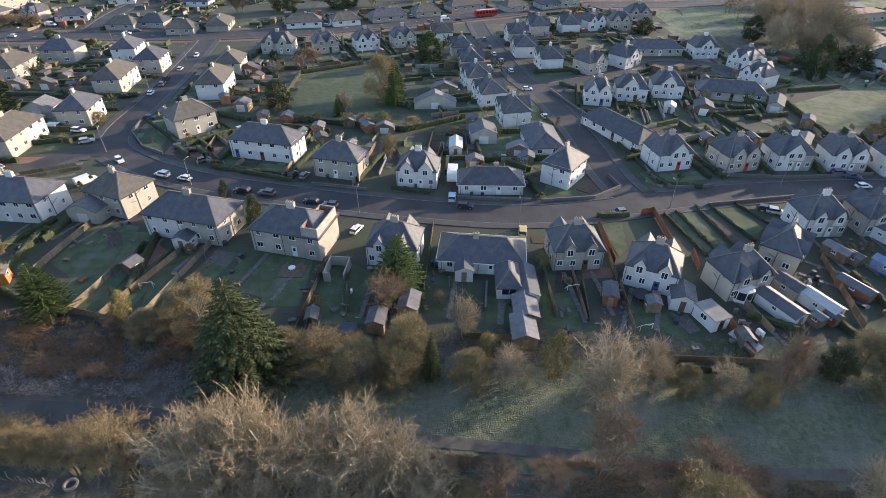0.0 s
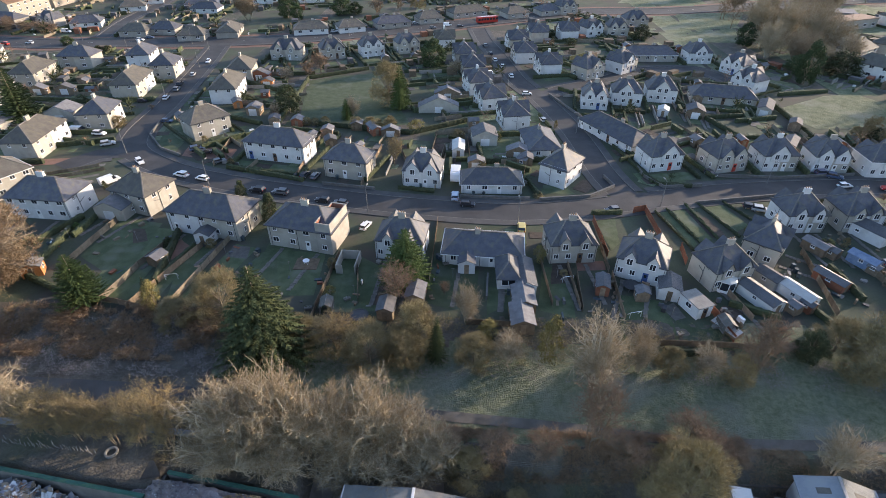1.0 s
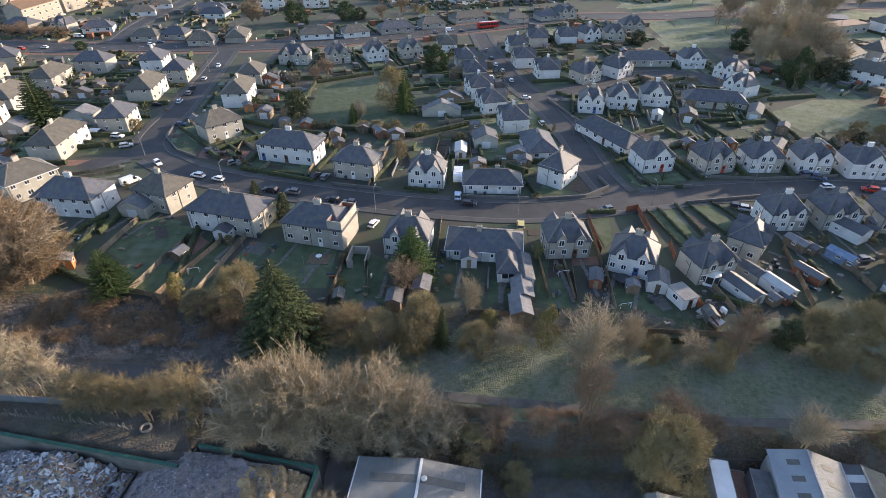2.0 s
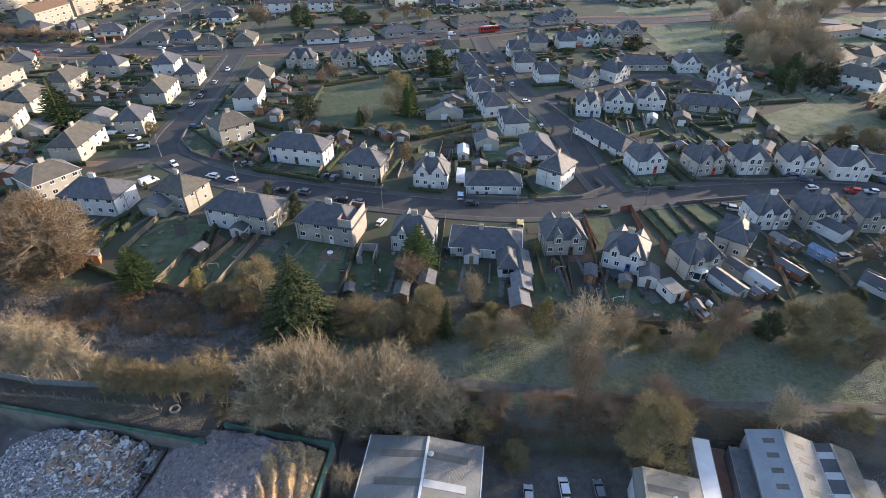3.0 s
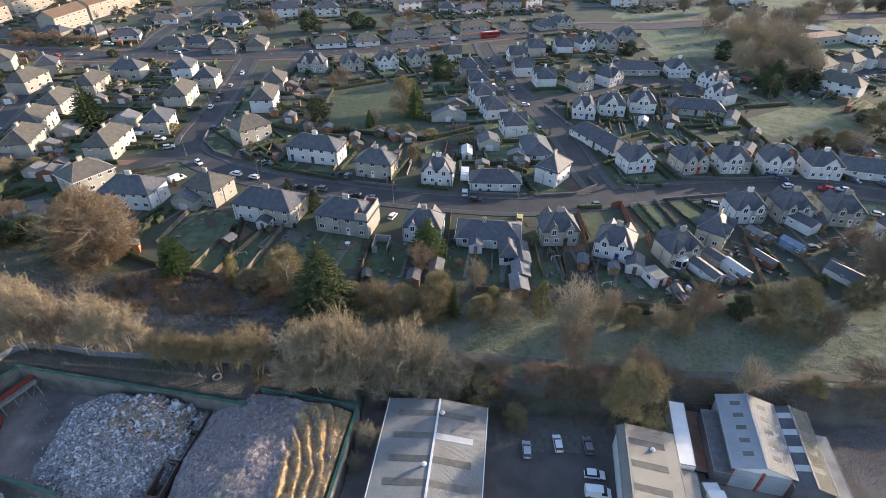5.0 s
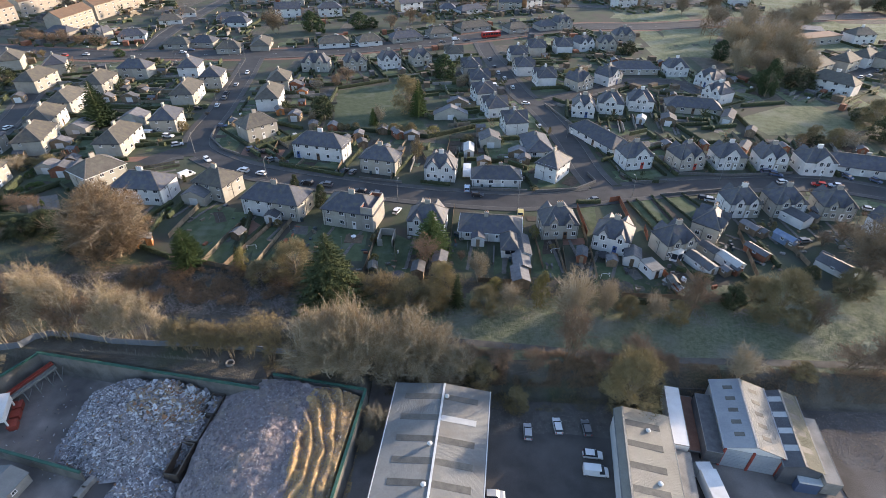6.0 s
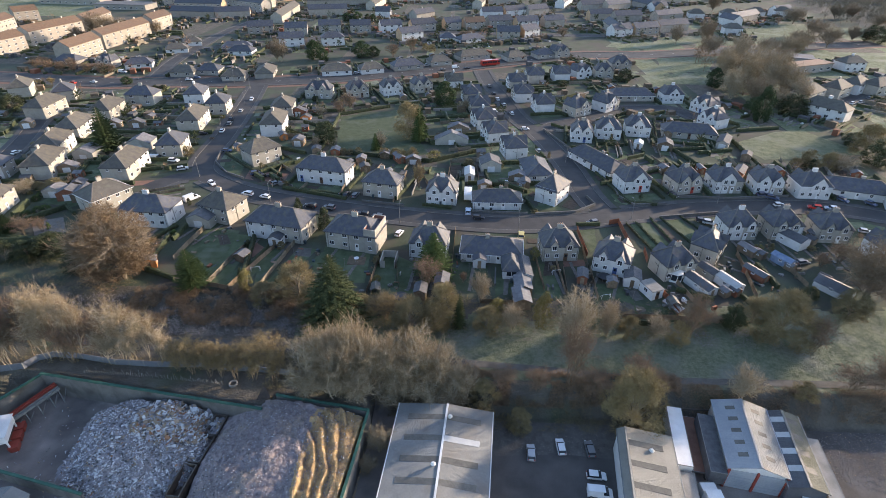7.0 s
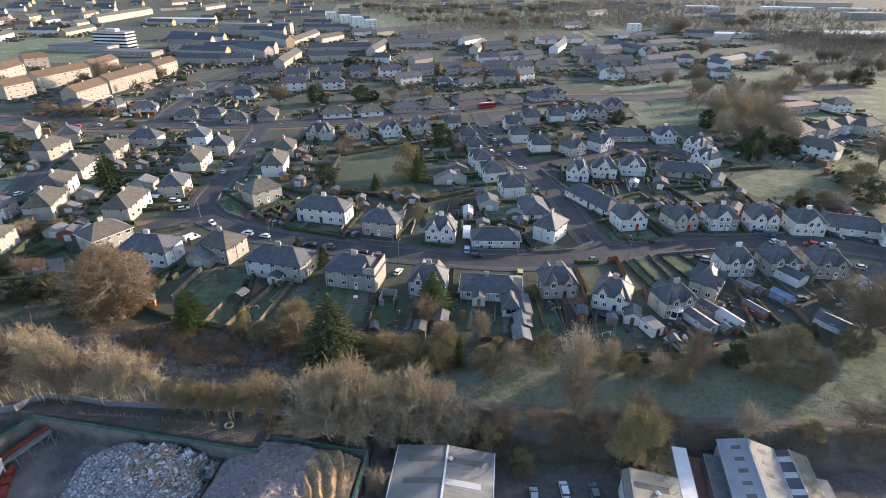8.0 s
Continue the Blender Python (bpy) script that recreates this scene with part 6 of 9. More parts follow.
fence([(108.2, 143.0), (105.6, 130.7)])
fence([(64.8, 134.7), (60.3, 124.1)])
low_wall([(62.9, 117.5), (77.4, 116.9), (96.5, 119.4)])
low_wall([(76.6, 109.0), (54.0, 104.2)])
hedge([(-141.1, 172.8), (-118.5, 173.0)], 1.3)
hedge([(-135.1, 160.7), (-115.1, 159.5)], 1.3)
hedge([(-145.7, 180.7), (-121.7, 184.4)], 1.3)
hedge([(-127.2, 152.5), (-112.8, 152.8)], 1.3)
hedge([(-141.2, 151.7), (-131.0, 148.5)], 1.3)
hedge([(-135.0, 187.2), (-124.6, 195.5)], 1.3)
hedge([(-150.7, 193.7), (-139.6, 186.9)], 1.3)
hedge([(-131.3, 139.2), (-119.1, 135.1)], 1.3)
hedge([(-105.2, 130.4), (-94.8, 128.3)], 1.3)
hedge([(-110.2, 124.4), (-90.6, 131.2)], 1.3)
hedge([(-75.5, 194.8), (-64.2, 193.3)], 1.3)
hedge([(-72.5, 180.6), (-57.8, 171.7)], 1.3)
hedge([(-69.9, 167.8), (-54.2, 157.0)], 1.3)
hedge([(-65.1, 148.2), (-54.9, 143.8)], 1.3)
hedge([(-71.2, 226.6), (-64.5, 199.4)], 1.3)
hedge([(-60.5, 227.4), (-55.3, 200.0)], 1.3)
hedge([(-46.3, 231.2), (-41.5, 209.0)], 1.3)
hedge([(-30.4, 235.3), (-25.7, 214.3)], 1.3)
hedge([(-14.1, 238.4), (-9.4, 224.3)], 1.3)
hedge([(-66.5, 143.1), (-61.2, 138.5)], 1.3)
dark_fence([(-59.6, 133.1), (-58.3, 117.3)])
dark_fence([(-35.9, 137.7), (-36.6, 111.9)])
dark_fence([(-18.5, 129.8), (-20.5, 108.6)])
dark_fence([(-1.4, 126.6), (-3.5, 107.8)])
dark_fence([(18.5, 121.7), (15.5, 105.6)])
dark_fence([(-16.6, 138.8), (-10.7, 120.1)])
dark_fence([(-4.4, 139.6), (-5.6, 120.4)])
dark_fence([(4.0, 135.5), (4.7, 120.9)])
hedge([(-50.2, 74.9), (-48.6, 84.0)], 0.9)
red_fence([(29.9, 96.1), (30.2, 83.5)])
red_fence([(44.8, 86.8), (44.2, 81.8)])
orange_shed(-73.6, 74.4, 25, 3.2, 2.6, 2.2)
dark_garage(53.1, 72.1, 26, 3.0, 6.8, 2.1)
garage(56.9, 77.4, 28, 2.8, 4.6, 2.1)
pale_garage(59.7, 73.1, 26, 2.6, 6.0, 2.1)
shed(57.6, 69.7, 26, 1.8, 1.8, 1.8)
red_shed(60.0, 70.2, 26, 1.7, 2.0, 1.8)
dark_shed(67.7, 77.4, 28, 2.2, 5.4, 1.8)
dark_garage(82.8, 72.5, 34, 4.2, 7.2, 1.7)
shed(82.5, 76.1, 34, 1.8, 2.2, 1.8)
cold_frame(45.0, 65.2, 30, 1.7, 4.6, 0.9)
shed(88.7, 93.1, 30, 2.0, 2.2, 1.9)
flat_shed(41.4, 69.5, 22, 2.9, 4.2, 2.3)
shed(33.4, 72.0, -3, 2.1, 1.9, 2.0)
dark_garage(38.3, 73.6, -14, 3.6, 4.2, 2.5)
dark_shed(27.2, 74.1, -10, 2.2, 3.6, 2.1)
dark_garage(13.8, 75.6, 2, 3.4, 7.6, 2.4)
shed(13.2, 69.7, 2, 3.6, 5, 2.2)
shed(12.6, 65.3, 2, 3.6, 5, 2.2)
roofless_garage(-17.7, 78.9, -3, 3.6, 4.8, 1.9)
shed(-9.2, 66.5, -3, 2.6, 3.4, 2.2)
shed(-4.7, 70.2, -5, 3, 4, 2.2)
dark_garage(83.0, 94.0, 28, 4.0, 9.6, 2.6)
tarp(76.7, 83.2, 30, 2.2, 4.8, 2.0)
shed(77.3, 80.9, 30, 1.8, 1.8, 1.6)
shed(70.4, 87.5, 28, 2.3, 4.4, 2.0)
shed(72.5, 85.8, 28, 2.0, 2.4, 1.8)
porch_block(-46.9, 85.7, -8, 3.2, 2.6, 2.4)
shed(90.8, 96.1, 20, 1.9, 2.2, 1.8)
shed(71.5, 156.5, -15, 5, 5, 2.6)
garage(93.9, 160.6, -30, 4, 9, 2.6)
shed(96.4, 147.9, -30, 3, 4, 2.4)
red_shed(88.1, 133.9, -35, 3, 7, 2.6)
pale_garage(62.3, 157.0, -20, 3, 3.6, 2.2)
shed(78.0, 170.9, -30, 3, 8, 2.3)
garage(8.3, 135.3, 5, 6.5, 6, 3.0)
pale_garage(1.6, 128.0, 0, 3, 6, 2.4)
shed(16.8, 126.4, -5, 6, 3, 2.2)
shed(18.5, 122.5, -5, 3, 3, 2.2)
shed(6.1, 120.3, 0, 4, 2.5, 2)
shed(-51.3, 145.0, 10, 3, 3, 2.2)
red_shed(-44.5, 144.4, 0, 3, 3, 2.2)
red_shed(-22.0, 139.9, 30, 2.6, 5, 2.2)
shed(-27.1, 142.5, 0, 3, 3, 2.2)
shed(-17.1, 138.3, 0, 5, 2, 2)
orange_shed(-66.9, 157.9, 30, 2.6, 3.5, 2.2)
orange_shed(-63.6, 177.8, 0, 4, 2.6, 2.2)
red_shed(-68.3, 184.3, 0, 7, 3, 2.4)
shed(-59.7, 152.8, 0, 4, 4, 2.4)
shed(-2.6, 168.9, 5, 8, 3, 2.2)
garage(-4.9, 157.3, 5, 12, 3.4, 2.2)
garage(-127.0, 137.0, 0, 7, 6, 3)
garage(-113.5, 146.3, 5, 8, 6, 3)
shed(-125.3, 175.2, 0, 3, 3, 2.2)
shed(-126.8, 167.3, 5, 6, 2.5, 2.2)
shed(-135.3, 166.8, 0, 5, 2.5, 2.2)
shed(-168.3, 164.7, 20, 4, 4, 2.4)
garage(-119.4, 109.3, 5, 6, 4, 2.3)
red_shed(-114.0, 107.5, 10, 6, 4, 2.6)
shed(-109.9, 107.7, 10, 5, 6, 2.6)
garage(-69.5, 95.5, -8, 6.5, 6, 2.8)
shed(-52.9, 78.4, -20, 2.6, 2.6, 2)
shed(-49.2, 91.8, -8, 2.2, 1.6, 2.2)
porch_block(3.8, 79.0, 0, 3, 3, 2.5)
shed(-34.4, 137.8, 0, 3, 3, 2.2)
shed(-32.2, 131.1, 20, 3, 3, 2.2)
shed(-126.5, 125.6, 10, 6, 3, 2.2)
shed(-115.6, 114.0, 10, 4, 3, 2.2)

# ---------------------------------------------------------------- vehicles and street lamps
def car_paint(name, c):
    return material("paint_" + name, c, tuple(min(1, v * 1.08) for v in c), 1.0, 0.28, 0.0, spread=0)


PAINTS = {n: car_paint(n, c) for n, c in (("white", (0.72, 0.72, 0.72)), ("silver", (0.42, 0.43, 0.44)), ("grey", (0.16, 0.165, 0.17)), ("dark", (0.03, 0.03, 0.035)), ("blue", (0.07, 0.10, 0.17)),
                                          ("paleblue", (0.40, 0.48, 0.58)), ("red", (0.42, 0.03, 0.02)), ("yellow", (0.55, 0.45, 0.16)), ("purple", (0.13, 0.13, 0.19)))}
TYRE = material("tyre_rubber", (0.018, 0.018, 0.018), (0.03, 0.03, 0.03), 3, 0.85, 0.0, spread=0)
RIM = material("alloy", (0.42, 0.42, 0.43), (0.5, 0.5, 0.51), 3, 0.35, 0.0, metal=0.8, spread=0)
LAMP_WHITE = material("headlight_glass", (0.62, 0.64, 0.66), (0.7, 0.72, 0.74), 3, 0.12, 0.0, spread=0)
LAMP_RED = material("tail_light", (0.35, 0.02, 0.015), (0.42, 0.03, 0.02), 3, 0.2, 0.0, spread=0)
PLATE = material("plate_bar", (0.6, 0.58, 0.45), (0.66, 0.64, 0.5), 3, 0.5, 0.0, spread=0)
SHAPES = {
    # lower body outline (x, z), glasshouse (bottom rear x, bottom front x, top rear x, top front x, bottom z, top z), half width
    "car": ([(-2.05, 0.32), (-2.08, 0.72), (-1.95, 0.95), (0.75, 0.97), (1.75, 0.82), (2.02, 0.66), (2.06, 0.32)], (-1.98, 0.95, -1.62, 0.22, 0.95, 1.46), 0.87),
    "van": ([(-2.55, 0.36), (-2.58, 1.15), (-2.55, 1.2), (1.55, 1.2), (2.3, 1.0), (2.55, 0.75), (2.58, 0.36)], (-2.55, 1.7, -2.45, 0.85, 1.18, 2.1), 0.97),
}


def wheel_part(parent, x, y, rad, near=True):
    t, r = Solid(), Solid()
    t.tube((x, y - 0.11, rad), (x, y + 0.11, rad), rad, rad, 14)
    s = 1 if y > 0 else -1
    r.tube((x, y + s * 0.10, rad), (x, y + s * 0.122, rad), rad * 0.62, rad * 0.55, 10)
    w = part("wheel", t, TYRE, parent)
    if near:
        part("rim", r, RIM, w)


def build_vehicle(kind, colour, near=True):
    words = {"car": "hatchback car", "van": "panel van", "caravan": "touring caravan", "bus": "single-deck bus"}[kind]
    ob = root(kind, pose(0, 0, -50), f"{'pale blue' if colour == 'paleblue' else colour} {words} parked on level ground", kind, "parked vehicles")
    paint = PAINTS[colour]
    if kind in SHAPES:
        ring, (br, bf, tr, tf, bz, tz), hw = SHAPES[kind]
        s = Solid()
        n = len(ring)
        for y, inset in ((-hw, 0.06), (-hw + 0.08, 0.0), (hw - 0.08, 0.0), (hw, 0.06)):
            s.v += [(x * (1 - inset * 0.4), y, z + (0.04 if inset and z < 0.5 else 0) - (0.05 if inset and z > 0.5 else 0)) for x, z in ring]
        for j in range(3):
            for i in range(n):
                s.f.append((j * n + i, j * n + (i + 1) % n, (j + 1) * n + (i + 1) % n, (j + 1) * n + i))
                s.k.append(0)
        s.f += [tuple(range(n))[::-1], tuple(range(3 * n, 4 * n))]
        s.k += [0, 0]
        part("body", s, paint, ob)
        g = Solid()
        i = len(g.v)
        g.v += [(br, -hw + 0.05, bz), (bf, -hw + 0.05, bz), (bf, hw - 0.05, bz), (br, hw - 0.05, bz), (tr, -hw + 0.16, tz), (tf, -hw + 0.16, tz), (tf, hw - 0.16, tz), (tr, hw - 0.16, tz)]
        g.f += [(0, 1, 5, 4), (1, 2, 6, 5), (2, 3, 7, 6), (3, 0, 4, 7), (4, 5, 6, 7)]
        g.k += [0] * 5
        if near:
            for i, nm in enumerate(("side_window", "windscreen", "side_window", "rear_window")):
                one = Solid()
                one.face([g.v[k] for k in g.f[i]])
                part(nm, one, GLASS, ob)
        else:
            part("glazing", g, GLASS, ob)
        top = Solid()
        top.box(tr - 0.03, tf + 0.06, -hw + 0.13, hw - 0.13, tz - 0.05, tz + 0.04, 0, 0.03)
        if kind == "van":
            for sy in (-1, 1):
                top.prism([(br, sy * (hw - 0.03), bz), (0.55, sy * (hw - 0.03), bz), (0.45, sy * (hw - 0.18), tz), (tr, sy * (hw - 0.18), tz)][::-sy], (0, sy * 0.02, 0))
            top.box(br - 0.02, br + 0.06, -hw + 0.08, hw - 0.08, bz, tz)
        part("roof", top, paint, ob)
        fx, rx = ring[-1][0], ring[0][0]
        for sy in (-1, 1) if near else ():
            a, b = Solid(), Solid()
            a.box(fx - 0.16, fx - 0.0, sy * 0.62 - 0.16, sy * 0.62 + 0.16, 0.58, 0.72)
            b.box(rx - 0.03, rx + 0.1, sy * 0.66 - 0.12, sy * 0.66 + 0.12, 0.66, 0.9)
            part("headlight", a, LAMP_WHITE, ob)
            part("tail_light", b, LAMP_RED, ob)
            mi = Solid()
            mi.box(bf - 0.35, bf - 0.2, sy * (hw + 0.08) - 0.08, sy * (hw + 0.08) + 0.08, bz, bz + 0.14)
            part("mirror", mi, paint, ob)
        p = Solid()
        if near:
            p.box(fx - 0.02, fx + 0.03, -0.26, 0.26, 0.42, 0.53)
            part("number_plate", p, PLATE, ob)
        for x in (rx + 0.72, fx - 0.78):
            for sy in (-1, 1):
                wheel_part(ob, x, sy * (hw - 0.08), 0.31 if kind == "car" else 0.34, near)
    else:
        L, W, Hh, z0 = (5.4, 2.2, 2.5, 0.5) if kind == "caravan" else (10.5, 2.5, 3.0, 0.45)
        s, g, d = Solid(), Solid(), Solid()
        ring = [(-L / 2, z0), (-L / 2 - 0.12, z0 + 0.6), (-L / 2 + 0.1, Hh - 0.25), (-L / 2 + 0.5, Hh), (L / 2 - 0.6, Hh), (L / 2 - 0.1, Hh - 0.4), (L / 2 + 0.1, z0 + 0.7), (L / 2, z0)]
        s.prism([(x, -W / 2, z) for x, z in ring], (0, W, 0))
        part("body", s, paint, ob)
        n = 3 if kind == "caravan" else 7
        for sy in (-1, 1):
            for i in range(n):
                g = Solid()
                x = -L / 2 + L * (i + 0.5) / n
                g.box(x - L / n * 0.4, x + L / n * 0.4, sy * W / 2 - 0.02, sy * W / 2 + 0.02, Hh * 0.5, Hh * 0.82)
                part("window", g, GLASS, ob)
        g = Solid()
        g.box(L / 2 - 0.1, L / 2 + 0.1, -W / 2 + 0.15, W / 2 - 0.15, Hh * 0.5, Hh * 0.78)
        part("windscreen", g, GLASS, ob)
        d.box(-0.5 * L * 0.6, 0.5 * L * 0.2, -0.6, 0.6, Hh, Hh + 0.12)
        part("roof_hatch", d, WHITE_METAL, ob)
        for x in ((-0.2,) if kind == "caravan" else (-L / 2 + 2.2, L / 2 - 2.2)):
            for sy in (-1, 1):
                wheel_part(ob, x, sy * (W / 2 - 0.14), 0.33 if kind == "caravan" else 0.48)
    return ob


FLEET = {}


def park(kind, x, y, turn, colour):
    m = pose(x, y, lie(x, y) + (0.06 if lie(x, y) > -1 else 0.12), 0, 0, turn) @ Matrix.Scale(0.88 if kind in ("car", "van") else 1.0, 4)
    key = (kind, colour, y < 125)
    if key not in FLEET:
        FLEET[key] = build_vehicle(*key)
        FLEET[key].matrix_basis = m
    else:
        copy_thing(FLEET[key], m)


LAMP_GREY = material("galvanised_steel", (0.17, 0.165, 0.155), (0.23, 0.225, 0.21), 2, 0.6, 0.0)
LAMP_PARTS = {}


def street_lamp(x, y, turn, high):
    if not LAMP_PARTS:
        p, c, a, h = Solid(), Solid(), Solid(), Solid()
        p.tube((0, 0, 1.2), (0, 0, 6.0), 0.075, 0.05, 8)
        c.tube((0, 0, -0.2), (0, 0, 1.2), 0.11, 0.10, 8)
        a.tube((0, 0, 5.95), (0, -0.9, 6.2), 0.04, 0.035, 6)
        h.box(-0.13, 0.13, -1.45, -0.8, 6.14, 6.28, 0, 0.03)
        LAMP_PARTS.update(pole=p.mesh("pole", LAMP_GREY), base=c.mesh("base", LAMP_GREY), arm=a.mesh("arm", LAMP_GREY), lantern=h.mesh("lantern", LAMP_GREY))
    ob = root("street_lamp", pose(x, y, 0, 0, 0, turn), "slim grey steel street lamp beside the pavement", "street lamp", "street lamps")
    for k, me in LAMP_PARTS.items():
        piece(k, me, ob)



park("car", -63.9, 112.1, 162, "white")
park("car", -58.2, 110.6, 162, "white")
park("car", -43.5, 105.6, 168, "dark")
park("car", -38.0, 104.9, 168, "grey")
park("car", -27.8, 101.8, 168, "dark")
park("car", -23.6, 100.8, 168, "grey")
park("car", 4.0, 101.4, -4, "dark")
park("car", 34.8, 100.3, -165, "grey")
park("car", -16.7, 91.9, 70, "white")
park("car", 1.2, 104.8, 88, "paleblue")
park("car", -34.6, 113.4, 75, "dark")
park("car", -32.0, 112.9, 75, "grey")
park("car", -57.7, 119.7, 40, "grey")
park("car", -63.1, 124.6, 30, "dark")
park("car", -66.3, 126.6, 30, "blue")
park("car", -91.1, 128.6, 30, "silver")
park("car", -77.3, 118.6, -45, "white")
park("car", -82.7, 144.6, 0, "blue")
park("van", -103.3, 136.0, 0, "white")
park("car", -97.1, 135.0, -5, "white")
park("car", -108.0, 135.8, -5, "silver")
park("car", -92.2, 163.9, 98, "white")
park("car", -92.5, 172.0, 98, "grey")
park("car", -93.8, 177.2, 98, "dark")
park("car", -93.8, 187.7, 98, "silver")
park("car", -94.9, 203.8, -80, "white")
park("car", -98.1, 160.6, 10, "dark")
park("car", -116.4, 153.7, 0, "blue")
park("car", 14.9, 92.5, 85, "yellow")
park("car", 19.4, 191.4, 100, "white")
park("car", 16.8, 203.2, 100, "silver")
park("car", 14.4, 211.1, 100, "white")
park("car", 11.3, 232.3, 101, "grey")
park("car", 13.0, 219.6, 101, "dark")
park("car", 23.3, 173.0, 5, "white")
park("van", 12.0, 193.1, 100, "white")
park("car", 25.9, 150.7, 102, "silver")
park("car", 15.0, 175.0, 80, "white")
park("car", 90.9, 113.5, 5, "white")
park("car", 91.1, 118.0, -25, "blue")
park("car", 89.3, 119.7, 5, "purple")
park("car", 100.3, 112.3, 165, "red")
park("car", 104.8, 112.2, 165, "paleblue")
park("car", 111.4, 117.7, -60, "blue")
park("car", 110.7, 121.3, -60, "dark")
park("car", 118.2, 115.7, -60, "blue")
park("car", 62.1, 118.2, -60, "dark")
park("car", 65.0, 102.9, -18, "dark")
park("car", 66.6, 101.8, -18, "silver")
park("car", 44.1, 136.5, 20, "dark")
park("car", 46.2, 135.7, 20, "dark")
park("car", 57.0, 203.5, 80, "grey")
park("car", 43.1, 202.6, 85, "grey")
park("car", 46.5, 201.3, 85, "silver")
park("car", 78.6, 101.2, 0, "white")
park("car", 81.7, 83.4, 10, "grey")
park("car", 106.3, 99.2, -20, "silver")
park("caravan", 1.1, 114.0, 88, "white")
park("van", -78.8, 108.1, 55, "white")
park("van", -5.6, 267.6, 25, "white")
park("bus", 13.3, 275.1, 22, "red")
park("car", 0.4, 265.6, 22, "dark")
park("car", -137.0, 233.9, 2, "white")
park("car", -134.7, 238.2, 2, "blue")
park("van", -177.1, 246.0, -4, "white")
park("car", -180.8, 226.8, 176, "white")
park("car", -209.3, 227.8, 173, "silver")
park("car", -189.7, 224.2, 176, "red")
park("car", -153.8, 138.8, 75, "white")
park("car", -148.5, 128.3, 65, "paleblue")
park("car", -56.9, 252.3, 22, "silver")
park("car", -55.0, 254.7, 22, "white")
park("car", -26.2, 267.3, 22, "dark")
park("car", -21.3, 271.3, 22, "silver")
park("car", -170.7, 286.6, 80, "grey")
park("car", -12.3, 262.4, 22, "grey")
park("car", -1.2, 194.4, -5, "dark")
park("car", 1.9, 169.2, 0, "silver")
park("car", 148.2, 209.5, 40, "white")
park("car", 177.9, 217.0, 36, "silver")
park("car", 173.1, 215.1, 36, "white")
park("car", 186.1, 224.2, 36, "grey")
park("car", 12.0, 32.0, 88, "silver")
park("car", 17.2, 33.4, 93, "white")
park("car", 22.1, 33.2, 93, "grey")
park("car", 22.2, 28.1, -4, "white")
park("van", 22.1, 25.1, -4, "white")
park("car", 6.0, 20.5, 0, "silver")
street_lamp(-17.2, 97.8, 172, 6.0)
street_lamp(14.3, 94.2, -173, 6.0)
street_lamp(45.9, 103.1, -165, 6.0)
street_lamp(-55.8, 108.3, 162, 6.0)
street_lamp(-83.3, 123.5, -165, 6.0)
street_lamp(73.6, 114.2, 5, 6.0)
street_lamp(99.6, 111.9, 165, 6.0)
street_lamp(34.1, 141.9, 282, 6.0)
street_lamp(17.3, 176.4, 108, 6.0)
street_lamp(-92.0, 163.3, 98, 6.0)
street_lamp(-101.6, 220.8, 100, 6.0)
street_lamp(-163.4, 202.6, 298, 6.0)
street_lamp(-162.0, 233.2, 8, 6.0)
street_lamp(-130.9, 213.4, 182, 6.0)
street_lamp(-112.4, 229.6, 188, 6.0)
street_lamp(-97.6, 247.2, 280, 6.0)
street_lamp(-48.7, 246.4, 203, 6.0)
street_lamp(-0.2, 272.8, 28, 6.0)
street_lamp(135.2, 202.5, 166, 6.0)
street_lamp(93.7, 202.1, -60, 6.0)
street_lamp(-95.8, 197.4, 100, 6.0)

# ---------------------------------------------------------------- the works at the foot of the bank
FLOOR = -6.55


def frame_of(a, b):
    """A pose at a whose -y axis runs towards b."""
    d = Vector(b) - Vector(a)
    return math.degrees(math.atan2(d.y, d.x)) + 90, d.length


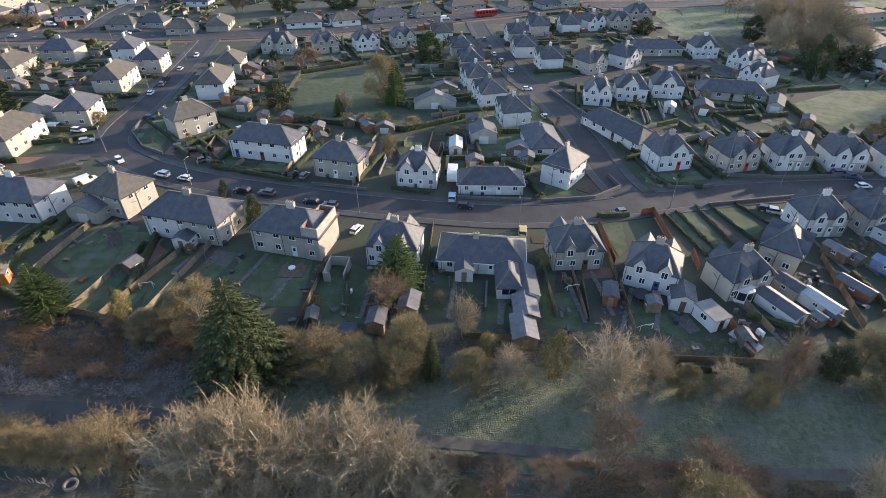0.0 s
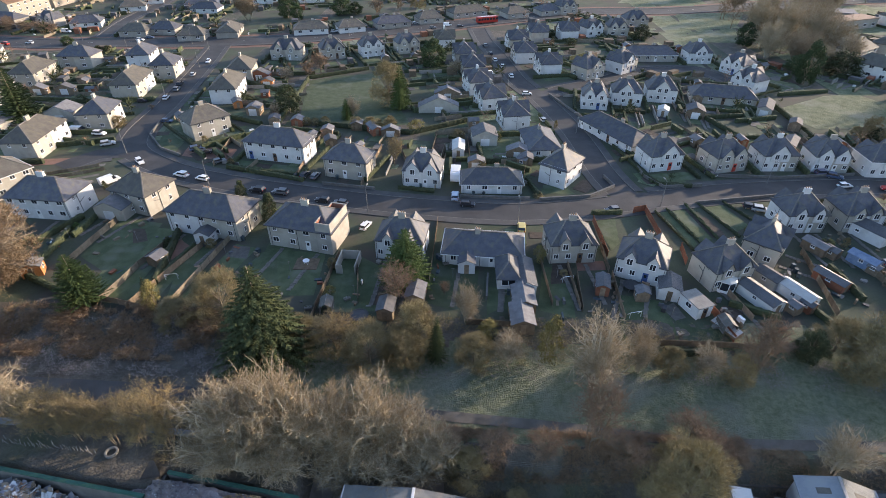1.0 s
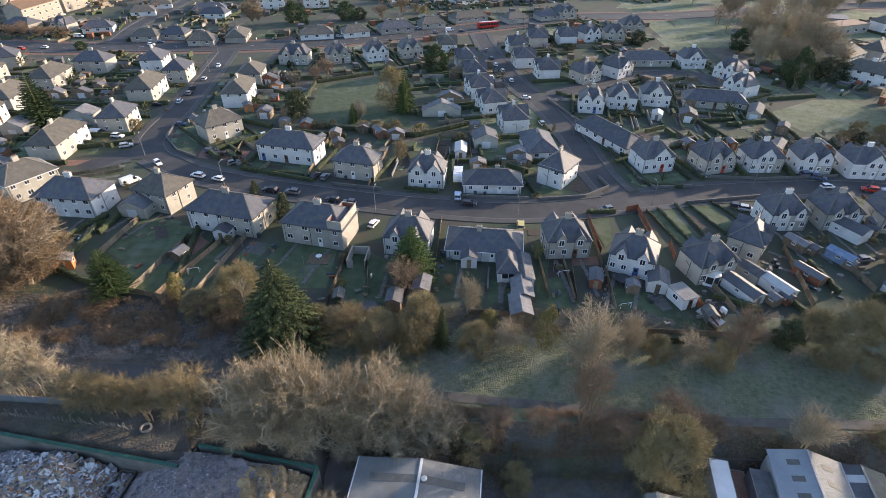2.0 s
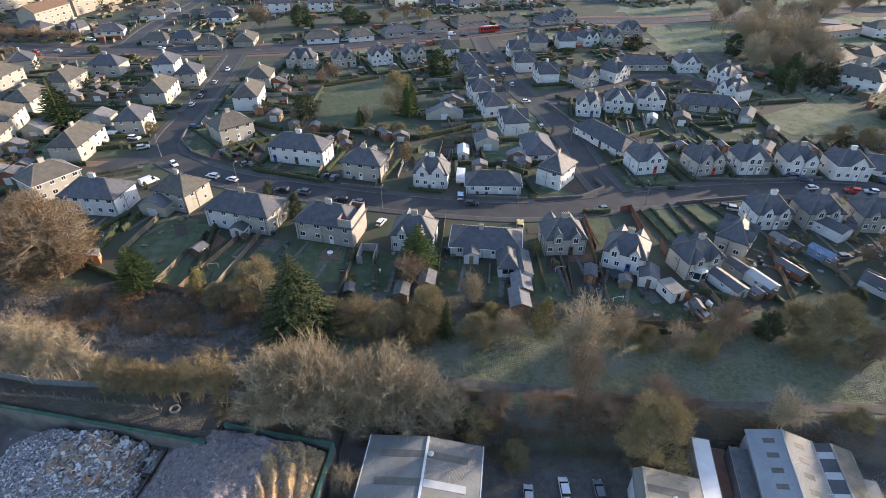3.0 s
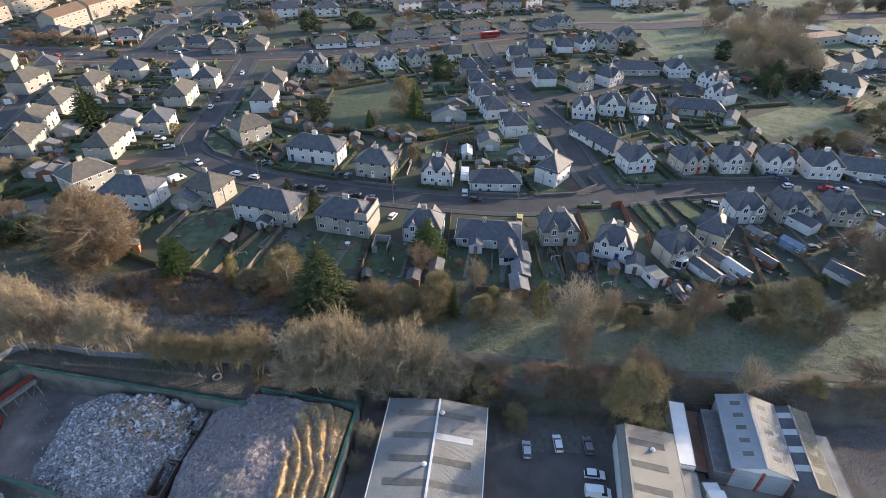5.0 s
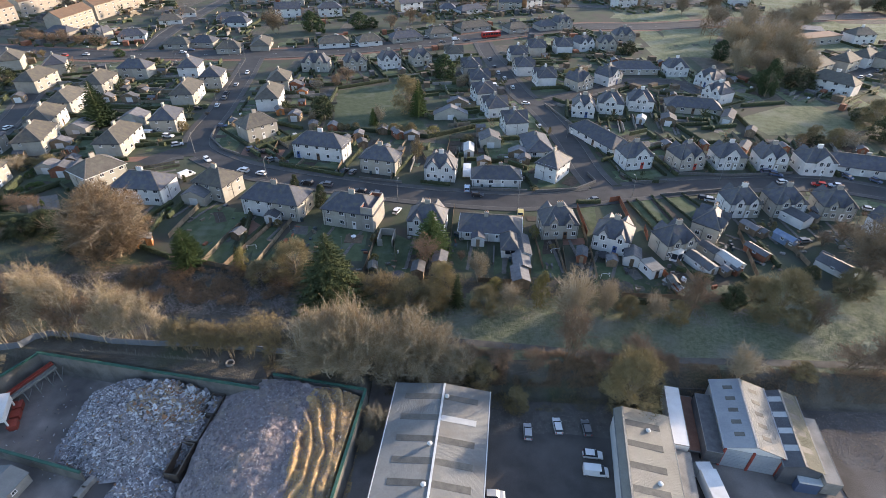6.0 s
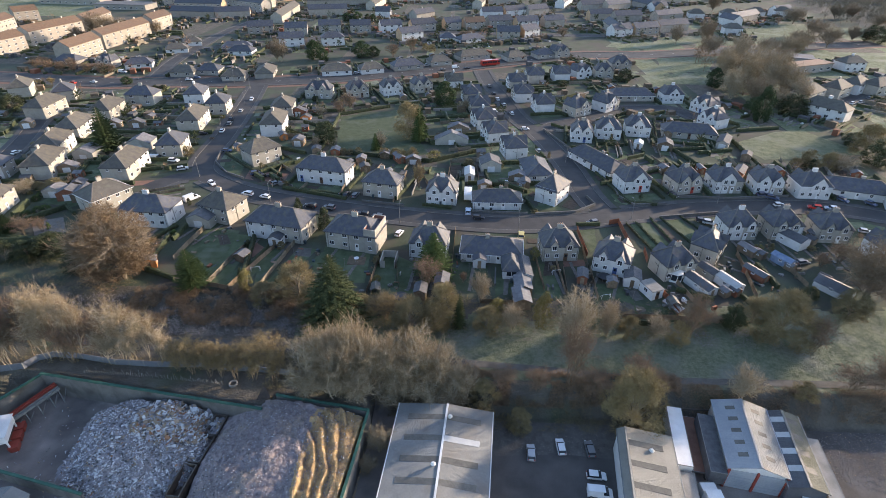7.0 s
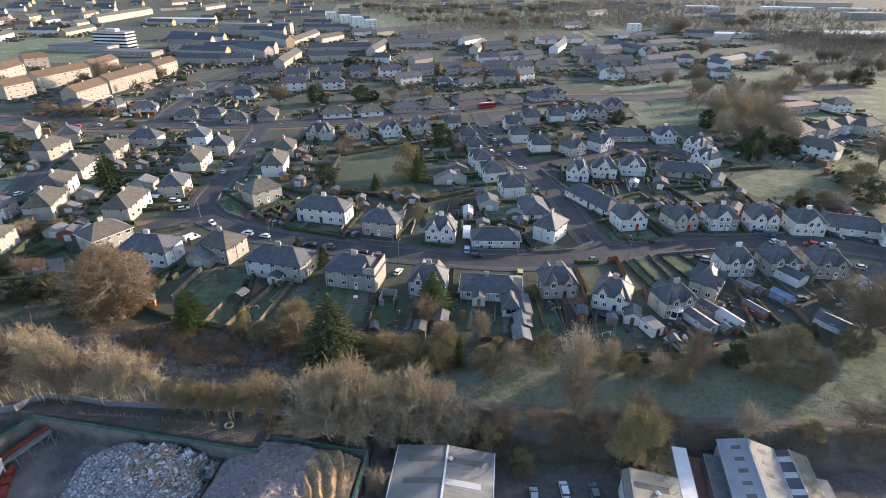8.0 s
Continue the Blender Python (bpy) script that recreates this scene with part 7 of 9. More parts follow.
def industrial(name, x, y, turn, w, length, eave, ridge, ridge_at, wall, roof, label, lights, trim=SHEET_METAL, vents=(), pale=(), roof_right=None):
    """A shed with its back wall at the pose's origin, running towards -y. lights: distances along the roof of the rooflights."""
    ob = root(name, pose(x, y, FLOOR, 0, 0, turn), label, "warehouse", "warehouses")
    rx = -w / 2 + w * ridge_at
    s = Solid()
    s.prism([(-w / 2, 0, -0.2), (w / 2, 0, -0.2), (w / 2, 0, eave), (rx, 0, ridge), (-w / 2, 0, eave)], (0, -length, 0))
    part("wall", s, wall, ob)
    for a, b, mat in ((-w / 2, rx, roof), (w / 2, rx, roof_right or roof)):
        sg = 1 if a < b else -1
        e, t, up = Vector((a - sg * 0.25, 0.25, eave - 0.06)), Vector((b, 0.25, ridge + 0.02)), Vector((0, 0, 0.1))
        q = Solid()
        q.prism([e, t, t + up, e + up][::sg], (0, -length - 0.5, 0))
        part("roof", q, mat, ob)
        g = Solid()
        g.beam((a - sg * 0.3, 0.25, eave), (a - sg * 0.3, -length - 0.25, eave), 0.16, 0.14)
        part("gutter", g, trim, ob)
        slope = (ridge - eave) / (b - a)
        for i, along in enumerate(lights):
            lo, hi = a + (b - a) * 0.22, b - (b - a) * 0.03
            p = Solid()
            z = lambda x: eave + (x - a) * slope + 0.075
            ring = [(lo, -along, z(lo)), (hi, -along, z(hi)), (hi, -along - 1.1, z(hi)), (lo, -along - 1.1, z(lo))]
            p.prism(ring[::sg] if sg > 0 else ring, (0, 0, 0.05))
            part("rooflight", p, ROOFLIGHT_PALE if (i, sg) in pale else ROOFLIGHT, ob)
    r = Solid()
    r.beam((rx, 0.25, ridge + 0.15), (rx, -length - 0.25, ridge + 0.15), 0.34, 0.08)
    part("ridge_cap", r, trim, ob)
    for (vx, vy) in vents:
        v = Solid()
        zz = eave + (ridge - eave) * (1 - abs(vx - rx) / (w * 0.55))
        v.tube((vx, -vy, zz), (vx, -vy, zz + 0.5), 0.22, 0.22, 8)
        v.tube((vx, -vy, zz + 0.45), (vx, -vy, zz + 0.8), 0.42, 0.2, 10)
        part("roof_vent", v, WHITE_METAL, ob)
    return ob


a_shed = industrial("warehouse", -2.6, 36.8, -4.5, 15.8, 34, 4.95, 5.9, 0.52, CONCRETE, SHEET_METAL, "long grey sheet-roofed warehouse with dark rooflights", (2.0, 6.2, 10.2, 14.0, 17.6, 21.4, 25.4, 29.4),
                    vents=((1.0, 2.6), (-0.6, 11.8), (-0.6, 18.5), (-0.4, 25.0)), pale=((1, -1),), trim=WHITE_METAL)
TAN_SHEET = ribbed(material("tan_sheet_roof", (0.225, 0.212, 0.18), (0.285, 0.272, 0.235), 0.35, 0.7, 0.0, 9, stain=(0.26, 0.25, 0.21), stain_scale=0.25), 4.0, "X", 0.5)
industrial("warehouse", 30.3, 33.2, -8.0, 8.2, 30, 4.9, 5.6, 0.12, WHITE_METAL, TAN_SHEET, "narrow tan sheet-roofed warehouse with white walls", (2.2, 6.0, 9.8, 13.6, 17.4, 21.2), vents=((0.6, 3.6), (1.2, 12.6)))
c_shed = industrial("workshop", 48.8, 40.3, -10.8, 8.4, 13.6, 4.6, 5.9, 0.5, WHITE_METAL, SHEET_BLUE, "pale blue metal workshop with red door posts", (), trim=SHEET_BLUE, roof_right=SHEET_METAL)
for i in range(5):
    for sx in (-1, 1):
        p = Solid()
        zh = lambda q: 4.68 + (4.3 - q) / 4.3 * 1.3
        p.prism([(sx * 2.7, -1.3 - i * 2.4, zh(2.7)), (sx * 1.3, -1.3 - i * 2.4, zh(1.3)), (sx * 1.3, -2.1 - i * 2.4, zh(1.3)), (sx * 2.7, -2.1 - i * 2.4, zh(2.7))][::sx], (0, 0, 0.05))
        part("rooflight", p, ROOFLIGHT, c_shed)
for x in (-4.2, 0.0, 4.2):
    p = Solid()
    p.box(x - 0.16, x + 0.16, -13.9, -13.58, 0, 4.5)
    part("door_post", p, RED_METAL, c_shed, "red painted door post")
for x in (-2.1, 2.1):
    p = Solid()
    p.box(x - 1.9, x + 1.9, -13.7, -13.56, 0.05, 4.2)
    door = part("roller_door", p, SHEET_BLUE, c_shed)
    for k in range(11):
        p = Solid()
        p.box(x - 1.88, x + 1.88, -13.74, -13.703, 0.2 + k * 0.36, 0.26 + k * 0.36)
        part("slat", p, SHEET_BLUE, door)
MOSS_SHEET = ribbed(material("mossy_sheet_roof", (0.13, 0.13, 0.095), (0.185, 0.18, 0.135), 0.35, 0.8, 0.0, 9, stain=(0.09, 0.095, 0.06), stain_scale=0.3), 4.0, "Y", 0.5)
d_shed = industrial("canopy", 55.3, 38.8, -10.5, 5.2, 14.5, 4.3, 5.1, 0.5, SHEET_DARK, SHEET_DARK, "dark striped sheet-roofed store with pale panels", (1.2, 4.4, 7.6, 10.8), pale=((0, 1), (1, 1), (2, 1), (3, 1)), roof_right=MOSS_SHEET)


def trailer(a, b, w, high, label, floor=0.9, mat=WHITE_METAL):
    """A box trailer from its nose a to its tail b, on wheels."""
    turn, length = frame_of(a, b)
    ob = root("trailer", pose(a[0], a[1], FLOOR, 0, 0, turn), label, "trailer", "parked trailers")
    s = Solid()
    s.box(-w / 2, w / 2, -length, 0, floor, high)
    part("box", s, mat, ob)
    t = Solid()
    for z0, z1 in ((high - 0.1, high + 0.03), (floor, floor + 0.15)):
        for x0, x1 in ((-w / 2 - 0.03, -w / 2 + 0.05), (w / 2 - 0.05, w / 2 + 0.03)):
            t.box(x0, x1, -length - 0.03, 0.03, z0, z1)
        for y0, y1 in ((-length - 0.03, -length + 0.05), (-0.05, 0.03)):
            t.box(-w / 2 + 0.05, w / 2 - 0.05, y0, y1, z0, z1)
    part("rail", t, LAMP_GREY, ob)
    c = Solid()
    c.box(-0.5, 0.5, -length + 0.3, -0.4, 0.55, floor)
    part("chassis", c, PIPE, ob)
    for y in (-length + 1.2, -length + 2.4, -1.2):
        for sx in (-1, 1):
            k = Solid()
            k.tube((sx * (w / 2 - 0.32), y, 0.48), (sx * (w / 2 - 0.02), y, 0.48), 0.48, 0.48, 12)
            part("wheel", k, TYRE, ob)
    return ob


trailer((37.6, 40.0), (35.6, 28.2), 2.5, 3.9, "white box trailer with a weathered roof")
trailer((40.8, 40.2), (39.0, 29.0), 2.2, 1.25, "empty flatbed trailer with a brown deck", 0.95, MONO)
trailer((42.7, 38.8), (40.7, 27.4), 2.5, 3.6, "grey-roofed box trailer between sheds", 0.9, FELT)
trailer((58.5, 34.6), (56.5, 22.7), 2.3, 3.6, "grey-white box trailer at the end of the yard", 0.9, CONCRETE)
trailer((35.8, 27.7), (33.4, 14.0), 2.4, 3.0, "grey box trailer beside a warehouse", 0.8, CONCRETE)


def lorry(x, y, turn, cab, box, label):
    ob = root("lorry", pose(x, y, FLOOR, 0, 0, turn), label, "lorry", "lorries")
    s, b, g, c = Solid(), Solid(), Solid(), Solid()
    s.prism([(-1.15, 0, 0.6), (-1.15, 0.1, 1.6), (-1.15, -0.25, 2.5), (-1.15, -1.7, 2.6), (-1.15, -1.7, 0.6)], (2.3, 0, 0))
    part("cab", s, cab, ob)
    g.prism([(-1.0, 0.11, 1.62), (-1.0, -0.21, 2.4), (-1.0, -0.26, 2.4), (-1.0, 0.05, 1.62)], (2.0, 0, 0))
    part("windscreen", g, GLASS, ob)
    b.box(-1.2, 1.2, -7.4, -1.9, 0.95, 3.2)
    part("box", b, box, ob)
    c.box(-0.5, 0.5, -7.3, -0.4, 0.5, 0.95)
    part("chassis", c, PIPE, ob)
    for y2 in (-0.9, -5.6):
        for sx in (-1, 1):
            k = Solid()
            k.tube((sx * 0.85, y2, 0.46), (sx * 1.15, y2, 0.46), 0.46, 0.46, 12)
            part("wheel", k, TYRE, ob)


lorry(38.6, 26.6, 3, WHITE_METAL, WHITE_METAL, "white box lorry parked beside a trailer")
lorry(47.0, 20.5, -12, WHITE_METAL, WHITE_METAL, "white lorry parked in front of the workshop")
skip = root("container", pose(54.0, 24.6, FLOOR, 0, 0, -8), "blue steel container with a white top", "container")
sk = Solid()
sk.box(-1.6, 1.6, -1.3, 1.3, 0, 2.3)
part("body", sk, PAINTS["blue"], skip)
sk = Solid()
sk.box(-1.65, 1.65, -1.35, 1.35, 2.3, 2.6)
part("lid", sk, WHITE_METAL, skip)


STAINED = material("stained_concrete", (0.085, 0.072, 0.06), (0.14, 0.12, 0.10), 0.6, 0.9, 0.3, 10, stain=(0.05, 0.045, 0.04), stain_scale=0.4)
BARRIER = material("barrier_sheet", (0.13, 0.14, 0.16), (0.18, 0.19, 0.21), 0.6, 0.7, 0.1, 10)

# walls of the recycling yard
def yard_wall(a, b, top, high, label, net=True, thick=0.35):
    ob = root("yard_wall", pose(a[0], a[1], 0), label, "wall", kind="structure")
    d = Vector(b) - Vector(a)
    n = max(1, round(d.length / 3.0))
    for i in range(n):
        p, q = d * (i / n), d * ((i + 1) / n)
        s = Solid()
        s.beam((p.x, p.y, top - high / 2), (q.x, q.y, top - high / 2), thick, high)
        part("panel", s, STAINED if not net else CAST, ob)
        if net:
            g = Solid()
            g.beam((p.x, p.y, top + 0.22), (q.x, q.y, top + 0.15), 0.42, 0.32)
            part("netting", g, GREEN_MESH, ob, "green debris netting along the wall top")


yard_wall((-77.6, 41.4), (-34.2, 35.2), -1.6, 5.0, "grey concrete yard wall with green netting on top")
yard_wall((-32.6, 38.2), (-15.8, 35.6), -1.4, 5.2, "grey concrete yard wall with green netting on top")
yard_wall((-33.4, 35.0), (-33.0, 38.1), -1.7, 4.9, "short return of the concrete yard wall", False)
yard_wall((-15.8, 35.6), (-18.4, 6.0), -1.4, 5.2, "grey concrete yard wall with green netting on top")
yard_wall((-77.6, 41.4), (-88.0, 22.0), -1.9, 4.7, "grey concrete yard wall with green netting on top")
yard_wall((-76.5, 24.2), (-57.5, 20.2), -4.4, 2.2, "low concrete bay wall with green netting on top")



# heaps
RUBBLE = material("mixed_rubble", (0.24, 0.22, 0.225), (0.38, 0.355, 0.36), 1.2, 0.9, 0.8, 6, spread=0, stain=(0.20, 0.13, 0.08), stain_scale=0.5)
CHIPS = material("purple_grey_chippings", (0.205, 0.172, 0.172), (0.335, 0.285, 0.282), 1.6, 0.95, 0.8, 9, spread=0, stain=(0.32, 0.265, 0.22), stain_scale=0.2)
# chippings with the low sun's warm light put into their colour
SUN_GOLD = material("sunlit_gold_chippings", (0.40, 0.265, 0.125), (0.56, 0.395, 0.205), 1.6, 0.95, 0.8, 9, spread=0, stain=(0.22, 0.17, 0.13), stain_scale=0.6)
BOARD = []
for n, c in (("white", (0.58, 0.58, 0.58)), ("grey", (0.25, 0.23, 0.235)), ("timber", (0.33, 0.25, 0.17)), ("dark", (0.10, 0.10, 0.10)), ("rust", (0.30, 0.15, 0.08)), ("blue", (0.31, 0.295, 0.315))):
    BOARD.append(material("scrap_" + n, c, tuple(v * 1.2 for v in c), 2, 0.8, 0.0, spread=0))


def heap(name, cx, cy, rx, ry, high, mat, label, terraces=0, seed=1):
    s = Solid()
    n = 130 if terraces else 72

    def bench(u, v):
        """Where a spot lies between one dug bench of the heap and the next, 0 to 1."""
        p = math.hypot(u * 1.1, v * 0.8 + 0.1) * 6.6 + 0.55 * noise.noise((u * 2.6, v * 2.6, 3)) + 0.2 * noise.noise((u * 8, v * 8, 5))
        return p - math.floor(p)

    def top(x, y):
        u, v = (x - cx) / rx, (y - cy) / ry
        if terraces:
            q = max(0.0, 1 - (0.16 if u > 0 else 0.72) * u * u - (0.16 if v > 0 else 0.95) * v * v)
            z = high * q
            z *= step_up(0.0, 0.5, -16.05 - (35.6 - y) * 0.088 - x) * step_up(0.0, 0.5, 37.9 - (x + 32.6) * 0.155 - y)
            c = bench(u, v)
            z += 0.8 * ((c / 0.78 if c < 0.78 else (1 - c) / 0.22) - 0.5) * step_up(0.18, 0.40, u) * (1 - step_up(0.72, 0.86, u)) * min(1, q * 3)
        else:
            wob = 0.30 * noise.noise((x * 0.16, y * 0.16, seed + 3)) + 0.16 * noise.noise((x * 0.45, y * 0.45, seed + 4))
            q = max(0.0, 1 - (abs(u) ** 2.2 + abs(v) ** 2.2) + wob)
            z = high * min(1.15, q) ** 0.75 * (0.8 + 0.3 * (u * 0.5 + v * 0.7))
            z *= step_up(0.1, 0.7, 41.1 - (x + 77.6) * 0.1429 - y)
        z += (0.5 * noise.noise((x * 0.35, y * 0.35, seed)) + 0.28 * noise.noise((x * 1.1, y * 1.1, seed)) + 0.14 * noise.noise((x * 2.6, y * 2.6, seed))) * min(1, q * 4)
        return FLOOR - 0.1 + max(0, z)
    for j in range(n + 1):
        for i in range(n + 1):
            x, y = cx + rx * (2 * i / n - 1), cy + ry * (2 * j / n - 1)
            s.v.append((x, y, top(x, y)))
    for j in range(n):
        for i in range(n):
            a = j * (n + 1) + i
            s.f.append((a, a + 1, a + n + 2, a + n + 1))
            u, v = 2 * i / n - 1, 2 * j / n - 1
            # low sun on the right-hand benches, put into the colour
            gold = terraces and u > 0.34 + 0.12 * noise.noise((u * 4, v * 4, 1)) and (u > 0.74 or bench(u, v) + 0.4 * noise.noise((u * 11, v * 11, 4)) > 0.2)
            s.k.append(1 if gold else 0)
    tagged(new(name, s.mesh(name, mat, SUN_GOLD)), label, "heap", kind="stuff")
    return top


def strew(name, top, cx, cy, rx, ry, count, lo, hi, mats, weights, label, seed, limit=1.0):
    """Loose scraps lying at all angles on a heap."""
    r = random.Random(seed)
    s = Solid()
    while count:
        u, v = r.uniform(-1, 1), r.uniform(-1, 1)
        if abs(u) ** 2.6 + abs(v) ** 2.6 > limit:
            continue
        count -= 1
        x, y = cx + u * rx, cy + v * ry
        L = r.uniform(lo, hi)
        W = max(0.05, L * r.uniform(0.1, 0.55))
        m = Matrix.Translation((x, y, top(x, y) + 0.05)) @ Euler((r.gauss(0, 0.5), r.gauss(0, 0.5), r.uniform(0, 6.28))).to_matrix().to_4x4()
        ring = [m @ Vector((a * L / 2 * r.uniform(0.7, 1.1), b * W / 2 * r.uniform(0.7, 1.1), 0)) for a, b in ((-1, -1), (1, -1), (1, 1), (-1, 1))]
        s.prism(ring, m.to_3x3() @ Vector((0, 0, r.uniform(0.03, 0.12))), r.choices(range(len(mats)), weights)[0])
    tagged(new(name, s.mesh(name, *mats)), label, "rubble", kind="stuff")


t1 = heap("rubble_heap", -53.8, 31.0, 12.2, 11.2, 4.9, RUBBLE, "heap of mixed grey demolition rubble in a yard bay", 0, 3)
strew("scrap", t1, -53.8, 30.4, 11.8, 10.4, 15000, 0.15, 0.85, BOARD, (4.5, 8, 1.0, 3, 0.3, 7), "white, grey and brown scraps strewn on the rubble heap", 5, 0.95)
strew("scrap", t1, -49.0, 33.0, 6.6, 4.0, 1900, 0.3, 1.9, BOARD, (7, 2, 7, 1.5, 2.6, 3), "larger white and timber scraps on the rubble heap", 6)
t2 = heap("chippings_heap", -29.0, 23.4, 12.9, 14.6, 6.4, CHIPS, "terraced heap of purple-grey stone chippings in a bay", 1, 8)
# loose chips carry the same painted sunlight over the right-hand side
strew("chippings", t2, -20.6, 24.2, 4.3, 13.2, 9000, 0.08, 0.28, (SUN_GOLD, BOARD[2], BOARD[0], CHIPS, BOARD[3]), (12, 3, 0.6, 0.6, 0.8), "stone chippings in a sunlit gold tone on the terraced side of the heap", 19)
strew("chippings", t2, -32.6, 23.4, 8.6, 14.0, 11000, 0.08, 0.24, (CHIPS, BOARD[1], BOARD[0], BOARD[2], BOARD[3], BOARD[5]), (7, 2, 0.7, 0.5, 1.5, 3), "loose stone chippings on the terraced heap", 9)
t3 = heap("rubble_heap", -47.6, 16.0, 5.5, 7.0, 2.2, RUBBLE, "low tongue of grey demolition rubble beside the bay divider", 0, 13)
strew("scrap", t3, -47.6, 16.0, 5.4, 6.8, 2200, 0.12, 0.62, BOARD, (4, 8, 1, 3, 0.3, 6), "grey scraps strewn on the rubble tongue", 14, 0.95)
strew("litter", lambda x, y: FLOOR, -64.0, 30.0, 12, 10, 140, 0.15, 0.5, BOARD, (4, 4, 2, 1, 0, 2), "small scraps scattered on the yard floor", 10)


# open steel containers in a row between the two heaps, and a rusty sheet over the gap in the wall
RUST = material("rusty_steel", (0.062, 0.046, 0.036), (0.115, 0.080, 0.058), 0.9, 0.8, 0.3, 8, stain=(0.045, 0.040, 0.038), stain_scale=0.6)


def open_container(x, y, turn, w, length, high):
    ob = root("open_container", pose(x, y, FLOOR, 0, 0, turn), "rusty brown open-topped steel container between two heaps", "container", "open containers")
    hw, hl = w / 2, length / 2
    base = Solid()
    base.box(-hw, hw, -hl, hl, 0, 0.18)
    part("base", base, RUST, ob)
    for x0, x1, y0, y1 in ((-hw, -hw + 0.08, -hl, hl), (hw - 0.08, hw, -hl, hl), (-hw + 0.08, hw - 0.08, -hl, -hl + 0.08), (-hw + 0.08, hw - 0.08, hl - 0.08, hl)):
        side = Solid()
        side.box(x0, x1, y0, y1, 0.18, high)
        out_x = (-0.05 if x0 < 0 else 0.05) if x1 - x0 < 0.1 else 0.0
        for i in range(7 if out_x else 0):
            q = -hl + 0.2 + i * (length - 0.4) / 6
            side.box(min(x0, x0 + out_x), max(x1, x1 + out_x), q - 0.05, q + 0.05, 0.2, high - 0.14)
        wall = part("side", side, RUST, ob)
        rim = Solid()
        rim.box(x0 - 0.05, x1 + 0.05, y0 - 0.05, y1 + 0.05, high, high + 0.1)
        part("rim", rim, STAINED, wall)


open_container(-43.5, 23.3, -4, 2.2, 5.6, 2.2)
open_container(-42.9, 29.0, -5, 2.3, 5.2, 2.2)
open_container(-42.3, 33.9, -4, 2.2, 4.2, 2.2)
strew("scrap", lambda x, y: FLOOR + 1.5, -42.3, 33.9, 0.8, 1.8, 60, 0.7, 2.2, BOARD, (4, 6, 4, 3, 1, 4), "long boards tipped into an open container", 24)
plate = Solid()
plate.prism([(-1.2, -0.9, 0.0), (1.2, -0.7, 0.0), (0.3, 0.7, 1.3), (-0.2, 0.7, 1.3)], (0, 0.06, 0.04))
piece("steel_plate", plate.mesh("steel_plate", RUST), None, pose(-35.0, 38.6, lie(-35.0, 38.6), 0, 0, 8), "rusty brown steel plate leaning at the gap in the yard wall")["category"] = "steel plate"

# conveyor and sorting cabin
conv = root("conveyor", pose(-76.8, 36.6, FLOOR, 0, 0, 57), "red and white sorting conveyor with steel legs", "conveyor")
for name, mat, off, z0, z1 in (("belt", RED_METAL, 0.6, 1.9, 3.2), ("chute", LAMP_GREY, -0.5, 1.7, 2.9)):
    p = Solid()
    p.beam((-4.4, off, z0), (4.4, off, z1), 0.6, 0.3)
    for sy in (-0.34, 0.34):
        p.beam((-4.4, off + sy, z0 + 0.25), (4.4, off + sy, z1 + 0.25), 0.08, 0.3)
    part(name, p, mat, conv)
for x in (-3.6, -1.6, 0.4, 2.4, 4.0):
    for y in (-1.4, 1.4):
        p = Solid()
        p.beam((x, y, 0), (x, y * 0.8, 2.6 + x * 0.17), 0.14, 0.14)
        p.beam((x, y, 0.4), (x + 1.2, y * 0.9, 2.2 + x * 0.17), 0.08, 0.08)
        part("leg", p, LAMP_GREY, conv)
cabin = root("sorting_cabin", pose(-78.6, 29.6, FLOOR, 0, 0, 25), "white sorting cabin over red steel skips", "cabin")
p = Solid()
p.box(-2.6, 2.6, -2.5, 2.5, 2.4, 3.9)
part("cabin_body", p, WHITE_METAL, cabin)
p = Solid()
p.prism([(-2.8, -2.7, 3.9), (2.8, -2.7, 3.9), (0, -2.7, 4.4)], (0, 5.4, 0))
part("roof", p, WHITE_METAL, cabin)
for x in (-2.4, 0, 2.4):
    for y in (-2.3, 2.3):
        p = Solid()
        p.beam((x, y, 0), (x, y, 2.4), 0.22, 0.22)
        part("post", p, WHITE_METAL, cabin)
for y in (-1.8, 0.4, 2.4):
    p = Solid()
    p.box(2.2, 3.4, y - 0.75, y + 0.75, 0, 1.15, 0, -0.12)
    part("skip", p, RED_METAL, cabin, "red steel skip")
shelter = outbuilding("store", -68.6, 17.6, -10, 5.0, 5.5, 2.2, CONCRETE, SHEET_METAL, "low store with a pale corrugated roof in the yard", category="store")
for i in range(4):
    b = Solid()
    b.box(-1.0, 1.0, -0.45, 0.45, 0, 0.9)
    piece("concrete_block", b.mesh("concrete_block", CONCRETE), None, pose(-56.4 - 0.3 * i, 19.6 - i * 1.7, FLOOR, 0, 0, 70 + 8 * i), "pale concrete ballast block on the yard floor")["category"] = "block"

# ledge above the yard: barrier, stakes, ring, ramp
def barrier(pts, high):
    ob = root("barrier", pose(pts[0][0], pts[0][1], 0), "grey sheet barrier curving along the track", "barrier", kind="structure")
    o = Vector(pts[0])
    for a, b in run_of(pts, 2.5):
        s = Solid()
        z = min(lie(*a), lie(*b))
        s.beam((a.x - o.x, a.y - o.y, z + high / 2), (b.x - o.x, b.y - o.y, z + high / 2), 0.12, high)
        part("panel", s, BARRIER, ob)
        k = Solid()
        k.box(a.x - o.x - 0.08, a.x - o.x + 0.08, a.y - o.y - 0.12, a.y - o.y + 0.12, z - 0.2, z + high + 0.1)
        part("post", k, LAMP_GREY, ob)


